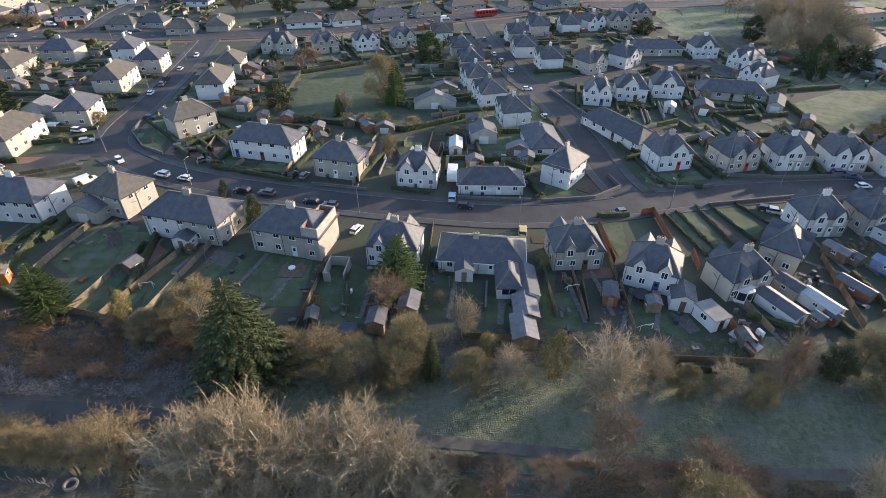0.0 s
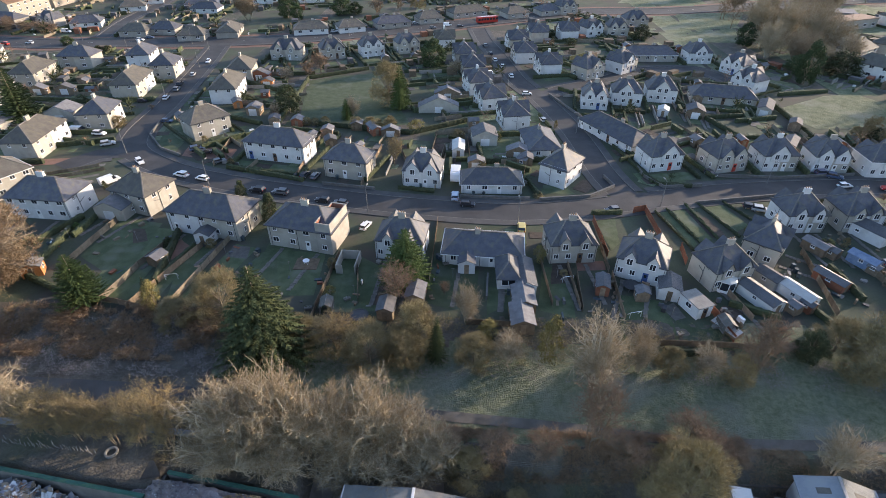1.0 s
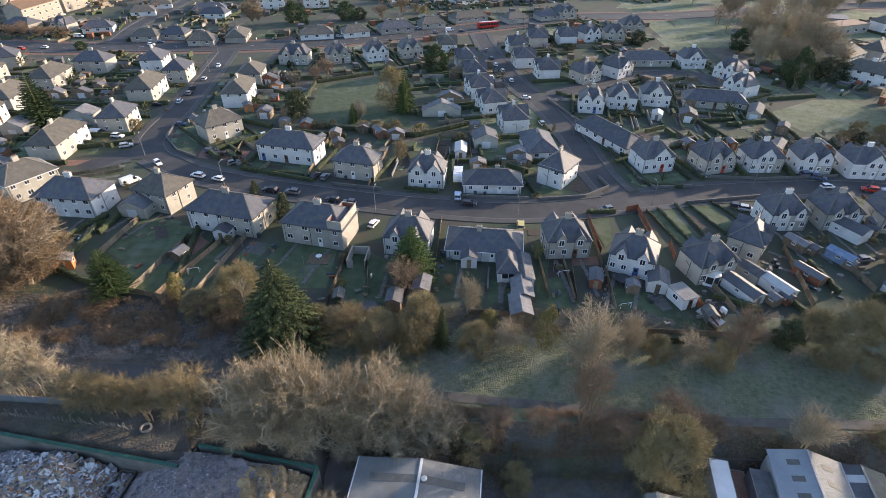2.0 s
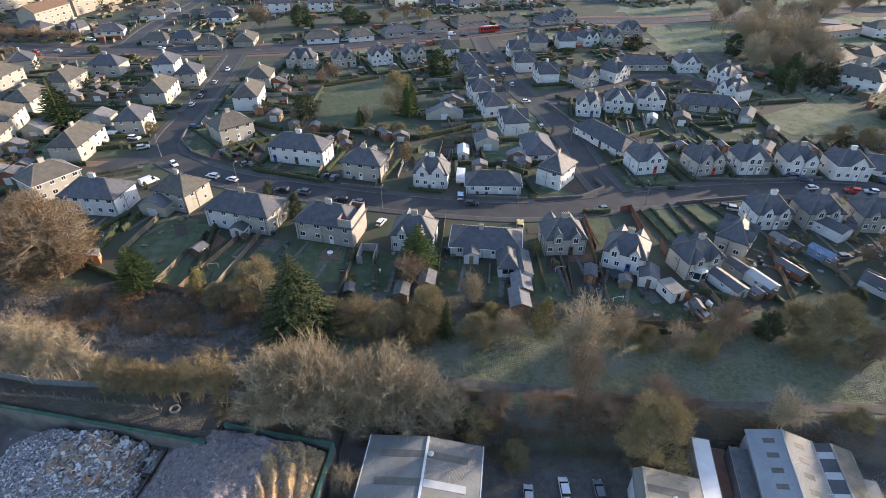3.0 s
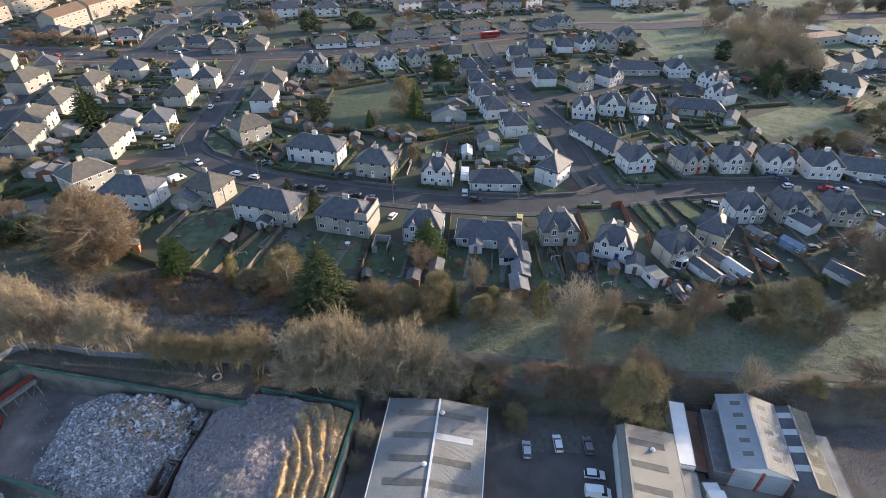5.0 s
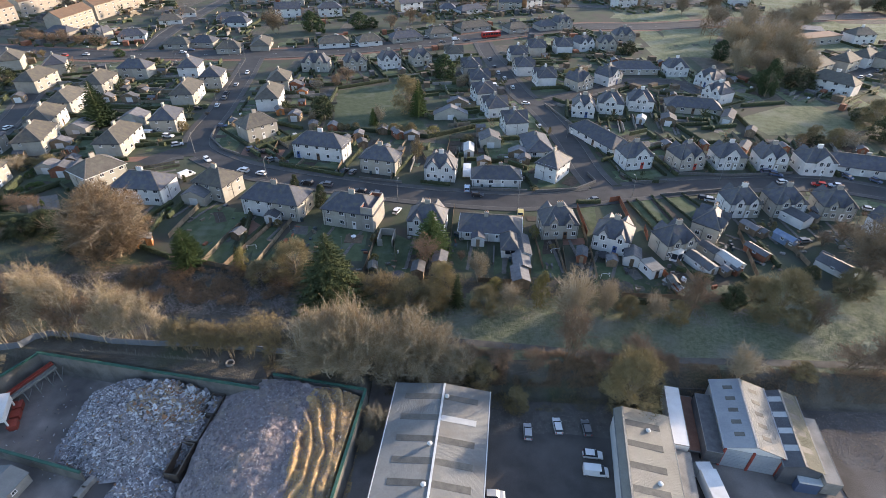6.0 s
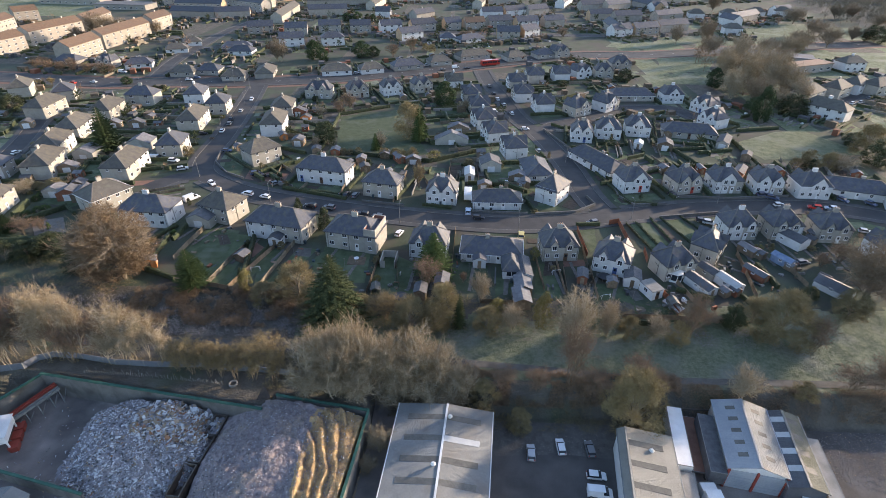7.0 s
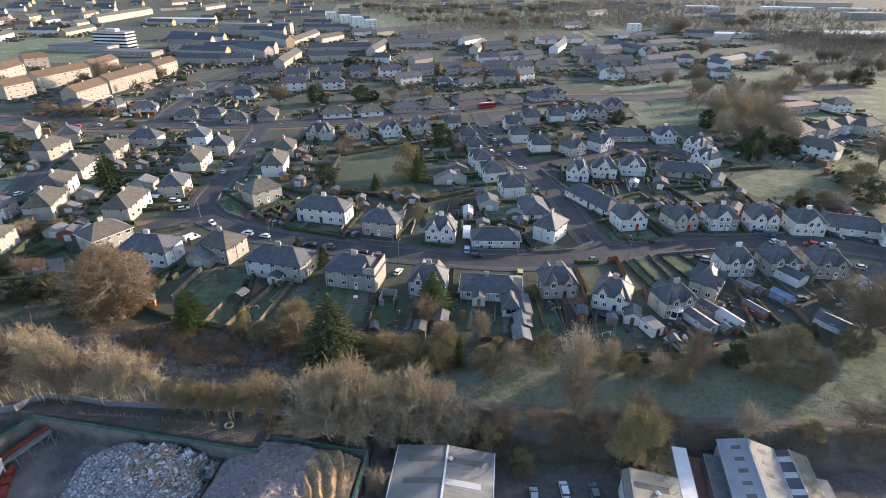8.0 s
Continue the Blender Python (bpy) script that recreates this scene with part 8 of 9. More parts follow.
barrier([(-98.0, 40.5), (-86.0, 42.0), (-82.0, 43.0), (-80.6, 45.2), (-78.2, 46.2), (-73.0, 46.0), (-65.5, 44.8), (-57.0, 44.6), (-50.0, 44.9), (-38.0, 44.2), (-24.0, 43.0)], 1.4)
stake_mesh = Solid()
stake_mesh.beam((0, 0, -0.2), (0.05, 0.02, 0.75), 0.06, 0.06)
stake_mesh = stake_mesh.mesh("stake", CONCRETE)
stakes = root("stake_row", pose(-70.0, 42.4, 0), "double row of short pale timber stakes on the ledge", "stakes")
for i in range(64):
    t = i / 63
    for k, off in ((0, 0.0), (1, 0.9)):
        x, y = -70.0 + 26.5 * t, 42.4 - 1.6 * t ** 1.6 + off * (1 - 0.6 * t) + rng.gauss(0, 0.06)
        if k == 0 or i % 4 == 0:
            piece("stake", stake_mesh, stakes, pose(x + 70.0, y - 42.4, lie(x, y), rng.gauss(0, 7), rng.gauss(0, 7), rng.uniform(0, 360)))
ring = Solid()
for i in range(20):
    a = 6.2832 * i / 20
    ring.v += [(math.cos(a) * q, math.sin(a) * q, z) for q, z in ((0.56, 0.0), (0.82, 0.0), (0.80, 0.32), (0.60, 0.32))]
for i in range(20):
    for k in range(4):
        ring.f.append((4 * i + k, 4 * i + (k + 1) % 4, 4 * ((i + 1) % 20) + (k + 1) % 4, 4 * ((i + 1) % 20) + k)[::-1])
        ring.k.append(0)
piece("concrete_ring", ring.mesh("concrete_ring", CONCRETE), None, pose(-41.5, 41.0, lie(-41.5, 41.0)), "pale round concrete manhole ring on the ground")["category"] = "manhole ring"
yard_wall((35.0, 41.6), (58.6, 41.2), -4.6, 2.0, "dark concrete retaining wall behind the works", False)
yard_wall((58.6, 41.2), (57.6, 34.9), -4.6, 2.0, "dark concrete retaining wall behind the works", False)


def wire_fence(pts, high):
    """Round timber posts with three strands of wire."""
    ob = root("wire_fence", pose(pts[0][0], pts[0][1], 0), "weathered timber post and wire fence along the bank", "fence")
    o = Vector(pts[0])
    for a, b in run_of(pts, 3.0):
        za, zb = lie(*a), lie(*b)
        p, w = Solid(), Solid()
        p.tube((a.x - o.x, a.y - o.y, za - 0.3), (a.x - o.x, a.y - o.y, za + high), 0.06, 0.055, 6)
        part("post", p, FENCE, ob)
        for k in (0.3, 0.62, 0.95):
            w.tube((a.x - o.x, a.y - o.y, za + high * k), (b.x - o.x, b.y - o.y, zb + high * k), 0.012, 0.012, 3)
        part("wire", w, LAMP_GREY, ob)


wire_fence([(1.8, 42.5), (9.3, 42.2), (19.5, 41.9), (33.9, 41.6)], 1.2)


# footpaths across the field
def trail(name, pts, half, mat, label):
    line = smooth_line(pts, 2.0)
    s = Solid()
    rows = [[(*(p + n * k * half), lie(*(p + n * k * half)) + 0.09) for k in (-1, -0.33, 0.33, 1)] for p, n in sides(line)]
    for a, b in zip(rows, rows[1:]):
        for i in range(3):
            s.face([a[i], b[i], b[i + 1], a[i + 1]])
    tagged(new(name, s.mesh(name, mat)), label, "path", kind="structure")


PATH_GRIT = material("path_grit", (0.085, 0.078, 0.066), (0.135, 0.124, 0.108), 0.6, 0.95, 0.4, 12, spread=0)
trail("footpath", [(-30, 50.5), (-10, 49.0), (1.5, 48.2), (15.5, 47.2), (35, 45.6), (55, 45.8), (78, 46.2), (120, 48.0), (160, 52.0)], 0.8, PATH_GRIT, "narrow grit footpath across the frosted field")
trail("track", [(-140, 61.0), (-104, 57.0), (-84, 52.5), (-66, 50.8), (-46, 50.2), (-30, 49.5)], 1.9, PAVING, "worn grey track below the gardens")
trail("footpath", [(97, 215), (112, 208), (128, 196), (150, 176), (168, 160)], 1.1, PATH_GRIT, "grit footpath across the park")
strew("gravel", lambda x, y: lie(x, y) + 0.06, 17.0, 35.4, 11, 3.6, 3000, 0.05, 0.15, (CHIPS, STAINED, GRIT), (2, 3, 4), "loose gravel over the car park's edge", 21)
strew("gravel", lambda x, y: lie(x, y) + 0.06, 74.0, 33.0, 14, 6, 5000, 0.06, 0.2, (CHIPS, CONCRETE, STAINED, SUN_GOLD), (5, 4, 0.6, 0.6), "rough gravel on the waste ground", 22)
WASTE = material("waste_ground", (0.062, 0.055, 0.050), (0.105, 0.096, 0.090), 0.35, 0.95, 0.6, 12, spread=0, stain=(0.125, 0.118, 0.115), stain_scale=0.12)
park_sheet = Solid()
park_sheet.face([(1.0, -20, FLOOR + 0.12), (26.0, -20, FLOOR + 0.12), (28.0, 31.4, FLOOR + 0.12), (17.0, 32.2, FLOOR + 0.12), (2.0, 31.0, FLOOR + 0.12)])
tagged(new("car_park", park_sheet.mesh("car_park", CAR_PARK)), "dark stained asphalt car park between warehouses", "car park", kind="structure")
for corners, sheet_m, what in (([(2.0, 31.0), (17.0, 32.2), (28.0, 31.4), (29.0, 38.6), (4.0, 38.6)], GRIT, "grey-brown gravel ground beyond the car park"),
                               ([(60.0, -20.0), (150.0, -20.0), (150.0, 39.0), (60.0, 39.0)], WASTE, "brown-grey rough waste ground beside the works")):
    sheet = Solid()
    sheet.face([(x, y, FLOOR + 0.1) for x, y in corners])
    tagged(new("gravel_ground", sheet.mesh("gravel_ground", sheet_m)), what, "gravel ground", kind="structure")

# ---------------------------------------------------------------- extensions, plots, and the town beyond
def wing(x, y, turn, w, d, label):
    """A single-storey hipped wing against a house."""
    ob = root("house_wing", pose(x, y, 0, 0, 0, turn), label, "house wing")
    s = Solid()
    s.box(-w / 2, w / 2, -d / 2, d / 2, -0.2, 2.7)
    part("wall", s, WALLS["white"], ob)
    ob2, caps, X, Y, ze = roof_shell(d, w, 2.7, 4.7, min(1.9, d / 2 - 0.2), 0.3)
    m = pose(0, 0, 0, 0, 0, 90)
    part("roof", ob2, ROOFS["slate"], ob, "", m)
    part("ridge_tiles", caps, RIDGE, ob, "", m)
    opening(ob, on_wall("s", 0, 0.9, w, d), 2.4, 1.3)
    opening(ob, on_wall("e", 0, 0.9, w, d), 1.2, 1.2)


wing(11.0, 76.4, 0, 3.8, 6.0, "white bungalow wing under a hipped slate roof")


def conservatory(x, y, turn):
    ob = root("conservatory", pose(x, y, 0, 0, 0, turn), "white eight-sided glazed conservatory against a house", "conservatory")
    pts = [(1.7 * math.cos(a), 1.7 * math.sin(a)) for a in (math.pi * (2 * i + 1) / 8 for i in range(8))]
    for i, (a, b) in enumerate(zip(pts, pts[1:] + pts[:1])):
        f, g, r = Solid(), Solid(), Solid()
        f.beam((*a, 0.3), (*b, 0.3), 0.12, 0.6)
        f.beam((*a, 2.2), (*b, 2.2), 0.1, 0.14)
        f.beam((*a, 0), (*a, 2.2), 0.1, 0.1)
        g.prism([(*a, 0.6), (*b, 0.6), (*b, 2.14), (*a, 2.14)], (0.02 * math.cos(math.pi * (2 * i + 2) / 8), 0.02 * math.sin(math.pi * (2 * i + 2) / 8), 0))
        r.prism([(a[0] * 1.06, a[1] * 1.06, 2.26), (b[0] * 1.06, b[1] * 1.06, 2.26), (0, 0, 3.1)], (0, 0, 0.04))
        part("frame", f, UPVC, ob)
        part("pane", g, GLASS, ob)
        part("roof_pane", r, ROOFLIGHT_PALE, ob)



def clear(p, own, road=2.4, gap=5.2):
    """Whether a spot lies off the roads and away from other houses."""
    for line, half in LINES.values():
        for q in line[::2]:
            if (q - p).length_squared < (half + road) ** 2:
                return False
    for hx, hy, _, hw, _ in HOUSES:
        if (hx, hy) != own and (hx - p.x) ** 2 + (hy - p.y) ** 2 < gap ** 2:
            return False
    return True


def plots():
    far_h, far_l = Solid(), Solid()
    r = random.Random(12)
    for hx, hy, turn, w, d in HOUSES:
        dist = math.hypot(hx, hy)
        if hy < 100 or dist > 430 or w > 24:
            continue
        m = pose(hx, hy, 0, 0, 0, turn)
        at = lambda u, v: (m @ Vector((u, v, 0))).xy
        runs = []
        for u in (-w / 2 - 1.7, w / 2 + 1.7):
            runs.append([at(u, v * 1.0) for v in range(int(-d / 2 - 6), int(d / 2 + 13))])
        runs.append([at(u * 1.0, -d / 2 - 6) for u in range(int(-w / 2 - 1), int(w / 2 + 2))])
        runs.append([at(u * 1.0, d / 2 + 12) for u in range(int(-w / 2 - 1), int(w / 2 + 2))])
        for k, run in enumerate(runs):
            good = []
            for p in run + [None]:
                if p is not None and clear(p, (hx, hy)):
                    good.append(p)
                    continue
                if len(good) > 4 and r.random() < 0.8:
                    hgt = r.uniform(0.7, 1.4)
                    if dist < 215 and hy > 118:
                        hedge([tuple(good[0]), tuple(good[-1])], hgt)
                    elif hy > 118:
                        a, b = good[0], good[-1]
                        n = max(1, int((b - a).length / 2.5))
                        for i in range(n):
                            p0, p1 = a.lerp(b, i / n), a.lerp(b, (i + 1) / n)
                            hh = hgt * r.uniform(0.8, 1.25)
                            far_h.beam((*p0, hh / 2), (*p1, hh / 2), r.uniform(0.6, 1.1), hh)
                good = []
        for v0, v1 in ((d / 2 + 3, d / 2 + 11.5), (-d / 2 - 5.4, -d / 2 - 1.4)):
            for u0, u1 in ((-w / 2 - 0.9, -0.5), (0.3, w / 2 + 0.9)):
                q = [at(u0, v0), at(u1, v0), at(u1, v1), at(u0, v1)]
                if r.random() < 0.75 and all(clear(p, (hx, hy)) for p in q):
                    z = 0.05 + 0.02 * r.random()
                    far_l.face([(*p, z) for p in q])
        # a shed or some garden clutter behind the house
        if dist < 330 and r.random() < 0.75:
            p = at(r.uniform(-w / 3, w / 3), d / 2 + r.uniform(7, 11))
            if clear(p, (hx, hy), 4, 8):
                (shed if r.random() < 0.7 else red_shed)(round(p.x, 1), round(p.y, 1), turn, r.uniform(2, 3), r.uniform(2, 3.6), 2.1)
    tagged(new("garden_hedges", far_h.mesh("garden_hedges", HEDGE)), "dark hedges between the gardens of the estate", "hedges", kind="stuff")
    tagged(new("garden_lawns", far_l.mesh("garden_lawns", LAWN)), "small frosted lawns behind the houses of the estate", "lawns", kind="stuff")


def strip_garden(x, y, turn, length, count):
    """Narrow beds and paths side by side with board fences between them, next to the road."""
    m = pose(x, y, 0, 0, 0, turn)
    at = lambda u, v: tuple(round(c, 2) for c in (m @ Vector((u, v, 0))).xy)
    for i in range(count):
        u0, v0 = 1.2 * (i % 3), -1.35 * i
        (grit, lawn, soil, lawn, grit, lawn)[i % 6]([at(u0, v0), at(length - u0, v0), at(length - u0, v0 - 1.2), at(u0, v0 - 1.2)])
        if i in (1, 3, 5):
            fence([at(u0, v0), at(length - u0, v0)], 0.9)


strip_garden(-97.6, 111.6, 28, 13.5, 5)
hedge([(-117.3, 93.3), (-111.3, 101.3)], 1.5)
hedge([(-122.0, 95.0), (-123.8, 103.2)], 1.8)
hedge([(-115.8, 82.4), (-108.0, 83.4), (-101.3, 84.3)], 1.7)
hedge([(-112.0, 101.8), (-106.8, 97.6)], 1.2)
grit([(-116.0, 93.6), (-109.2, 96.2), (-103.2, 88.6), (-110.2, 86.4)])
lawn([(-121.5, 104.0), (-114.5, 103.0), (-112.0, 109.0), (-120.0, 112.5)])
plots()


ORANGE_ROOF = material("orange_roof_sheet", (0.27, 0.17, 0.11), (0.34, 0.22, 0.145), 0.5, 0.8, 0.2, 6)


def slab_block(x, y, turn, w, d, high, style, label):
    """A flat-roofed building with storeys of window bands."""
    ob = root("building", pose(x, y, 0, 0, 0, turn), label, "building", "buildings beyond the estate")
    wall = {"banded": WALLS["white"], "white": WALLS["white"], "brick": WALLS["stone"], "orange": WALLS["stone"]}[style]
    s, rf = Solid(), Solid()
    s.box(-w / 2, w / 2, -d / 2, d / 2, -0.3, high)
    part("wall", s, wall, ob)
    rf.box(-w / 2 - 0.3, w / 2 + 0.3, -d / 2 - 0.3, d / 2 + 0.3, high, high + 0.35)
    part("roof", rf, {"banded": CONCRETE, "white": ROOFLIGHT_PALE, "brick": FELT, "orange": ORANGE_ROOF}[style], ob)
    floors = max(1, int(high / 3))
    n = min(10, max(2, int(w / 5)))
    for f in range(floors):
        z = 1.0 + f * (high - 0.4) / floors
        if style == "banded":
            b = Solid()
            b.box(-w / 2 - 0.06, w / 2 + 0.06, -d / 2 - 0.06, d / 2 + 0.06, z, z + 1.35)
            part("window_band", b, GLASS, ob)
        elif w < 80:
            for i in range(n):
                opening(ob, on_wall("s", -w / 2 + (i + 0.5) * w / n, z, w, d), 1.8, 1.3, None, True)
    if style == "banded":
        b = Solid()
        b.box(-5, 5, -3, 3, high + 0.35, high + 2.8)
        part("plant_room", b, WALLS["white"], ob)


slab_block(-331, 496, -6, 34, 14, 15, "banded", "five-storey white banded office block")
slab_block(-352, 480, -6, 60, 16, 5, "brick", "long low flat-roofed school block of brick")
slab_block(-292, 455, -4, 46, 18, 4, "brick", "low flat-roofed annexe of brick")
slab_block(-394, 757, 0, 90, 24, 5, "white", "long low white flat-roofed building")
slab_block(-251, 616, -4, 60, 12, 12, "brick", "four-storey brown brick block of flats")
slab_block(-210, 631, -4, 18, 12, 12, "brick", "four-storey brown brick block of flats")
slab_block(-191, 792, 18, 13, 22, 12, "white", "white four-storey block of flats with a flat roof")
slab_block(-161, 744, 18, 13, 22, 12, "white", "white four-storey block of flats with a flat roof")
slab_block(-139, 716, 18, 13, 22, 12, "white", "white four-storey block of flats with a flat roof")
slab_block(-115, 676, 18, 13, 22, 12, "white", "white four-storey block of flats with a flat roof")
slab_block(459, 649, -4, 150, 40, 5, "white", "wide white industrial building with a flat roof")
slab_block(617, 1101, -10, 90, 30, 5, "white", "wide white industrial building with a flat roof")
slab_block(712, 1174, -10, 120, 40, 10, "brick", "large grey industrial building with a flat roof")
slab_block(637, 906, -4, 60, 30, 9, "brick", "large grey industrial building with a flat roof")
slab_block(722, 1083, -4, 60, 24, 5, "white", "wide white industrial building with a flat roof")
slab_block(462, 1115, -4, 60, 24, 5, "white", "wide white industrial building with a flat roof")
slab_block(201, 652, 0, 14, 12, 12, "white", "white four-storey block of flats with a flat roof")
slab_block(320, 638, -8, 70, 20, 4, "white", "long low pale flat-roofed building")
slab_block(184, 275, 22, 27, 9, 4, "orange", "long low building with an orange-brown roof")
slab_block(176, 296, -20, 40, 12, 4, "brick", "long low building with a flat roof")
# rows of houses fading into the distance
r_far = random.Random(21)
for row in range(13):
    yy = 560 + row * 52
    xx = -900 + r_far.uniform(0, 40)
    while xx < (-120 if row < 8 else 500):
        far_w, far_y = round(r_far.uniform(16, 38), 0), round(yy + r_far.uniform(-14, 14), 0)
        off_school = not (-420 < xx < -250 and far_y < 680)
        if r_far.random() < 0.62 and off_school and all((hx - xx) ** 2 + (hy - far_y) ** 2 > (20 + hw / 2 + far_w / 2) ** 2 for hx, hy, _, hw, _ in HOUSES):
            house("terrace", round(xx, 0), far_y, r_far.choice((4, 8, -6, 14, 20)), far_w, 8.4, r_far.choice(("cream", "grey", "stone", "stone", "white")), r_far.choice(("slate", "brown", "red", "slate")))
        xx += r_far.uniform(38, 64)


def woodland(name, spots, label, colour, seed, blades=34, fine=0.022):
    """Leafless woods far off, one mesh of many crowns."""
    r = random.Random(seed)
    tw = Twigs(r)
    for cx, cy, rx, ry, high, count in spots:
        for _ in range(count):
            a, q = r.uniform(0, 6.28), r.random() ** 0.5
            x, y, h = cx + math.cos(a) * rx * q, cy + math.sin(a) * ry * q, high * r.uniform(0.55, 1.15)
            for _ in range(blades):
                d = Vector((r.gauss(0, 1), r.gauss(0, 1), r.gauss(0, 1))).normalized()
                p = Vector((x, y, h * 0.55)) + Vector((d.x * h * 0.36, d.y * h * 0.36, d.z * h * 0.42)) * r.uniform(0.3, 1)
                p.z = max(0.1, p.z)
                tw.blade(p - d * h * 0.10, p + (d + Vector((0, 0, 0.4))) * h * 0.14, h * fine)
            tw.blade(Vector((x, y, 0)), Vector((x, y, h * 0.7)), h * 0.04)
    tagged(new(name, mesh_of(name, tw.v, tw.f, (TWIG[colour],))), label, "woods", kind="stuff")


woodland("far_woods", [(60, 1020, 260, 260, 9, 1900), (120, 800, 190, 90, 8, 900), (30, 700, 90, 50, 7, 300), (380, 780, 170, 130, 9, 900), (650, 880, 200, 180, 10, 600), (430, 600, 130, 70, 9, 900), (350, 440, 60, 50, 8, 260), (400, 520, 90, 60, 8, 420),
                       (300, 1050, 150, 180, 9, 700), (450, 1250, 300, 120, 10, 800), (-450, 1240, 420, 90, 9, 900), (-620, 700, 60, 30, 8, 120)],
         "brown leafless woods beyond the town", "wood", 5, 34, 0.042)
woodland("park_wood", [(140, 268, 15, 40, 11, 30), (133, 236, 12, 12, 10, 12)], "leafless trees at the edge of the park", "brown", 6, 150, 0.014)
# small shrubs in the nearer gardens
r_bush = random.Random(77)
bushes = 0
for hx, hy, _, hw, hd in HOUSES:
    if 80 < hy < 215 and bushes < 70:
        for _ in range(2):
            q = Vector((hx + r_bush.uniform(-hw * 0.5 - 3, hw * 0.5 + 3), hy + r_bush.choice((-1, 1)) * (hd / 2 + r_bush.uniform(3.0, 11.0))))
            if clear(q, None, 1.5, 6.2) and q.y > 78:
                plant(r_bush.choice(("olive", "ivy", "bare_red", "yellow", "laurel", "olive")), round(q.x, 1), round(q.y, 1), round(r_bush.uniform(0.9, 2.6), 1), round(r_bush.uniform(1.0, 2.4), 1))
                bushes += 1
tree_spots = []
for hx, hy, _, hw, _ in HOUSES:
    if 118 < hy < 1100:
        for _ in range(13 if hy > 300 else 2):
            q = Vector((hx + r_far.uniform(-hw * 0.6 - 4, hw * 0.6 + 4), hy + r_far.choice((-1, 1)) * r_far.uniform(7, 17)))
            if clear(q, None, 1.5, 6.0):
                tree_spots.append((q.x, q.y, 0.5, 0.5, r_far.uniform(2.0, 6.5), 1))
woodland("garden_trees", tree_spots[::2], "small leafless trees among the gardens", "red", 7, 60, 0.022)
woodland("garden_bushes", tree_spots[1::2], "dark evergreen bushes among the gardens", "ivy", 8, 80, 0.05)


def far_gardens():
    """Beds, paths, low fences, hedges and clutter too small to pick apart, round the houses of the estate and beyond."""
    r = random.Random(31)
    mats = (HEDGE, SHED, FELT, CONCRETE, RED_TIMBER, LAWN, SOIL, GRIT, PARK, FENCE, UPVC, PAVING)
    near_mix, far_mix = (3, 0, 0, 2, 0, 5, 4, 4, 2.5, 4, 0.8, 2), (7, 1.8, 1.6, 2, 0.25, 4, 3, 3, 2, 4, 0.8, 3)
    beds, rows, huts = Solid(), Solid(), Solid()
    for hx, hy, turn, hw, hd in HOUSES:
        if hy < 104 or hy > 800:
            continue
        m = pose(hx, hy, 0, 0, 0, turn)
        near = hy < 190
        for _ in range(int(26 + hw * 1.2) if hy < 300 else int(60 + hw * 1.8)):
            u, v = r.uniform(-hw / 2 - 6, hw / 2 + 6), r.choice((-1, 1)) * (hd / 2 + r.uniform(1.8, 18))
            q = (m @ Vector((u, v, 0))).xy
            if not clear(q, (hx, hy), 3.6, 7.0):
                continue
            k = r.choices(range(12), near_mix if near else far_mix)[0]
            if k in (5, 6, 7, 8, 11):
                L, W, z = (r.uniform(5, 11), r.uniform(0.6, 1.1), 0.07) if k in (7, 11) and r.random() < 0.6 else (r.uniform(2, 6), r.uniform(1.5, 4), 0.06)
                z += 0.02 * r.random()
            elif k in (0, 3, 9):
                L, W, z = r.uniform(3, 10), {0: r.uniform(0.5, 1.0), 3: 0.22, 9: 0.07}[k], r.uniform(0.7, 1.5)
            elif k == 10:
                L, W, z = r.uniform(0.4, 1.3), r.uniform(0.3, 0.8), r.uniform(0.3, 0.9)
            else:
                L, W, z = r.uniform(2, 4.5), r.uniform(1.8, 3), r.uniform(1.8, 2.5)
            a = radians(turn + (90 if k in (0, 3, 7, 9, 11) and r.random() < 0.7 else r.choice((0, 90))))
            ax = Vector((math.cos(a), math.sin(a)))
            if L > 4 and not (clear(q + ax * L / 2, (hx, hy), 2.4, 6) and clear(q - ax * L / 2, (hx, hy), 2.4, 6)):
                continue
            dx, dy = ax * L / 2, Vector((-ax.y, ax.x)) * W / 2
            s = beds if z < 0.12 else (rows if k in (0, 3, 9) else huts)
            s.prism([(*(q - dx - dy), 0), (*(q + dx - dy), 0), (*(q + dx + dy), 0), (*(q - dx + dy), 0)], (0, 0, z), k)
    tagged(new("garden_beds", beds.mesh("garden_beds", *mats)), "small lawns, dug beds and grit paths among the gardens", "garden beds", kind="stuff")
    tagged(new("garden_boundaries", rows.mesh("garden_boundaries", *mats)), "low fences, walls and hedges between the gardens", "garden boundaries", kind="stuff")
    tagged(new("garden_sheds", huts.mesh("garden_sheds", *mats)), "small sheds and boxes far off among the gardens", "garden sheds", kind="stuff")


far_gardens()

# ---------------------------------------------------------------- small things in the gardens
BIN_GREEN = material("bin_plastic", (0.03, 0.05, 0.06), (0.05, 0.075, 0.09), 2, 0.5, 0.0, spread=0.5)
SMALL = {}


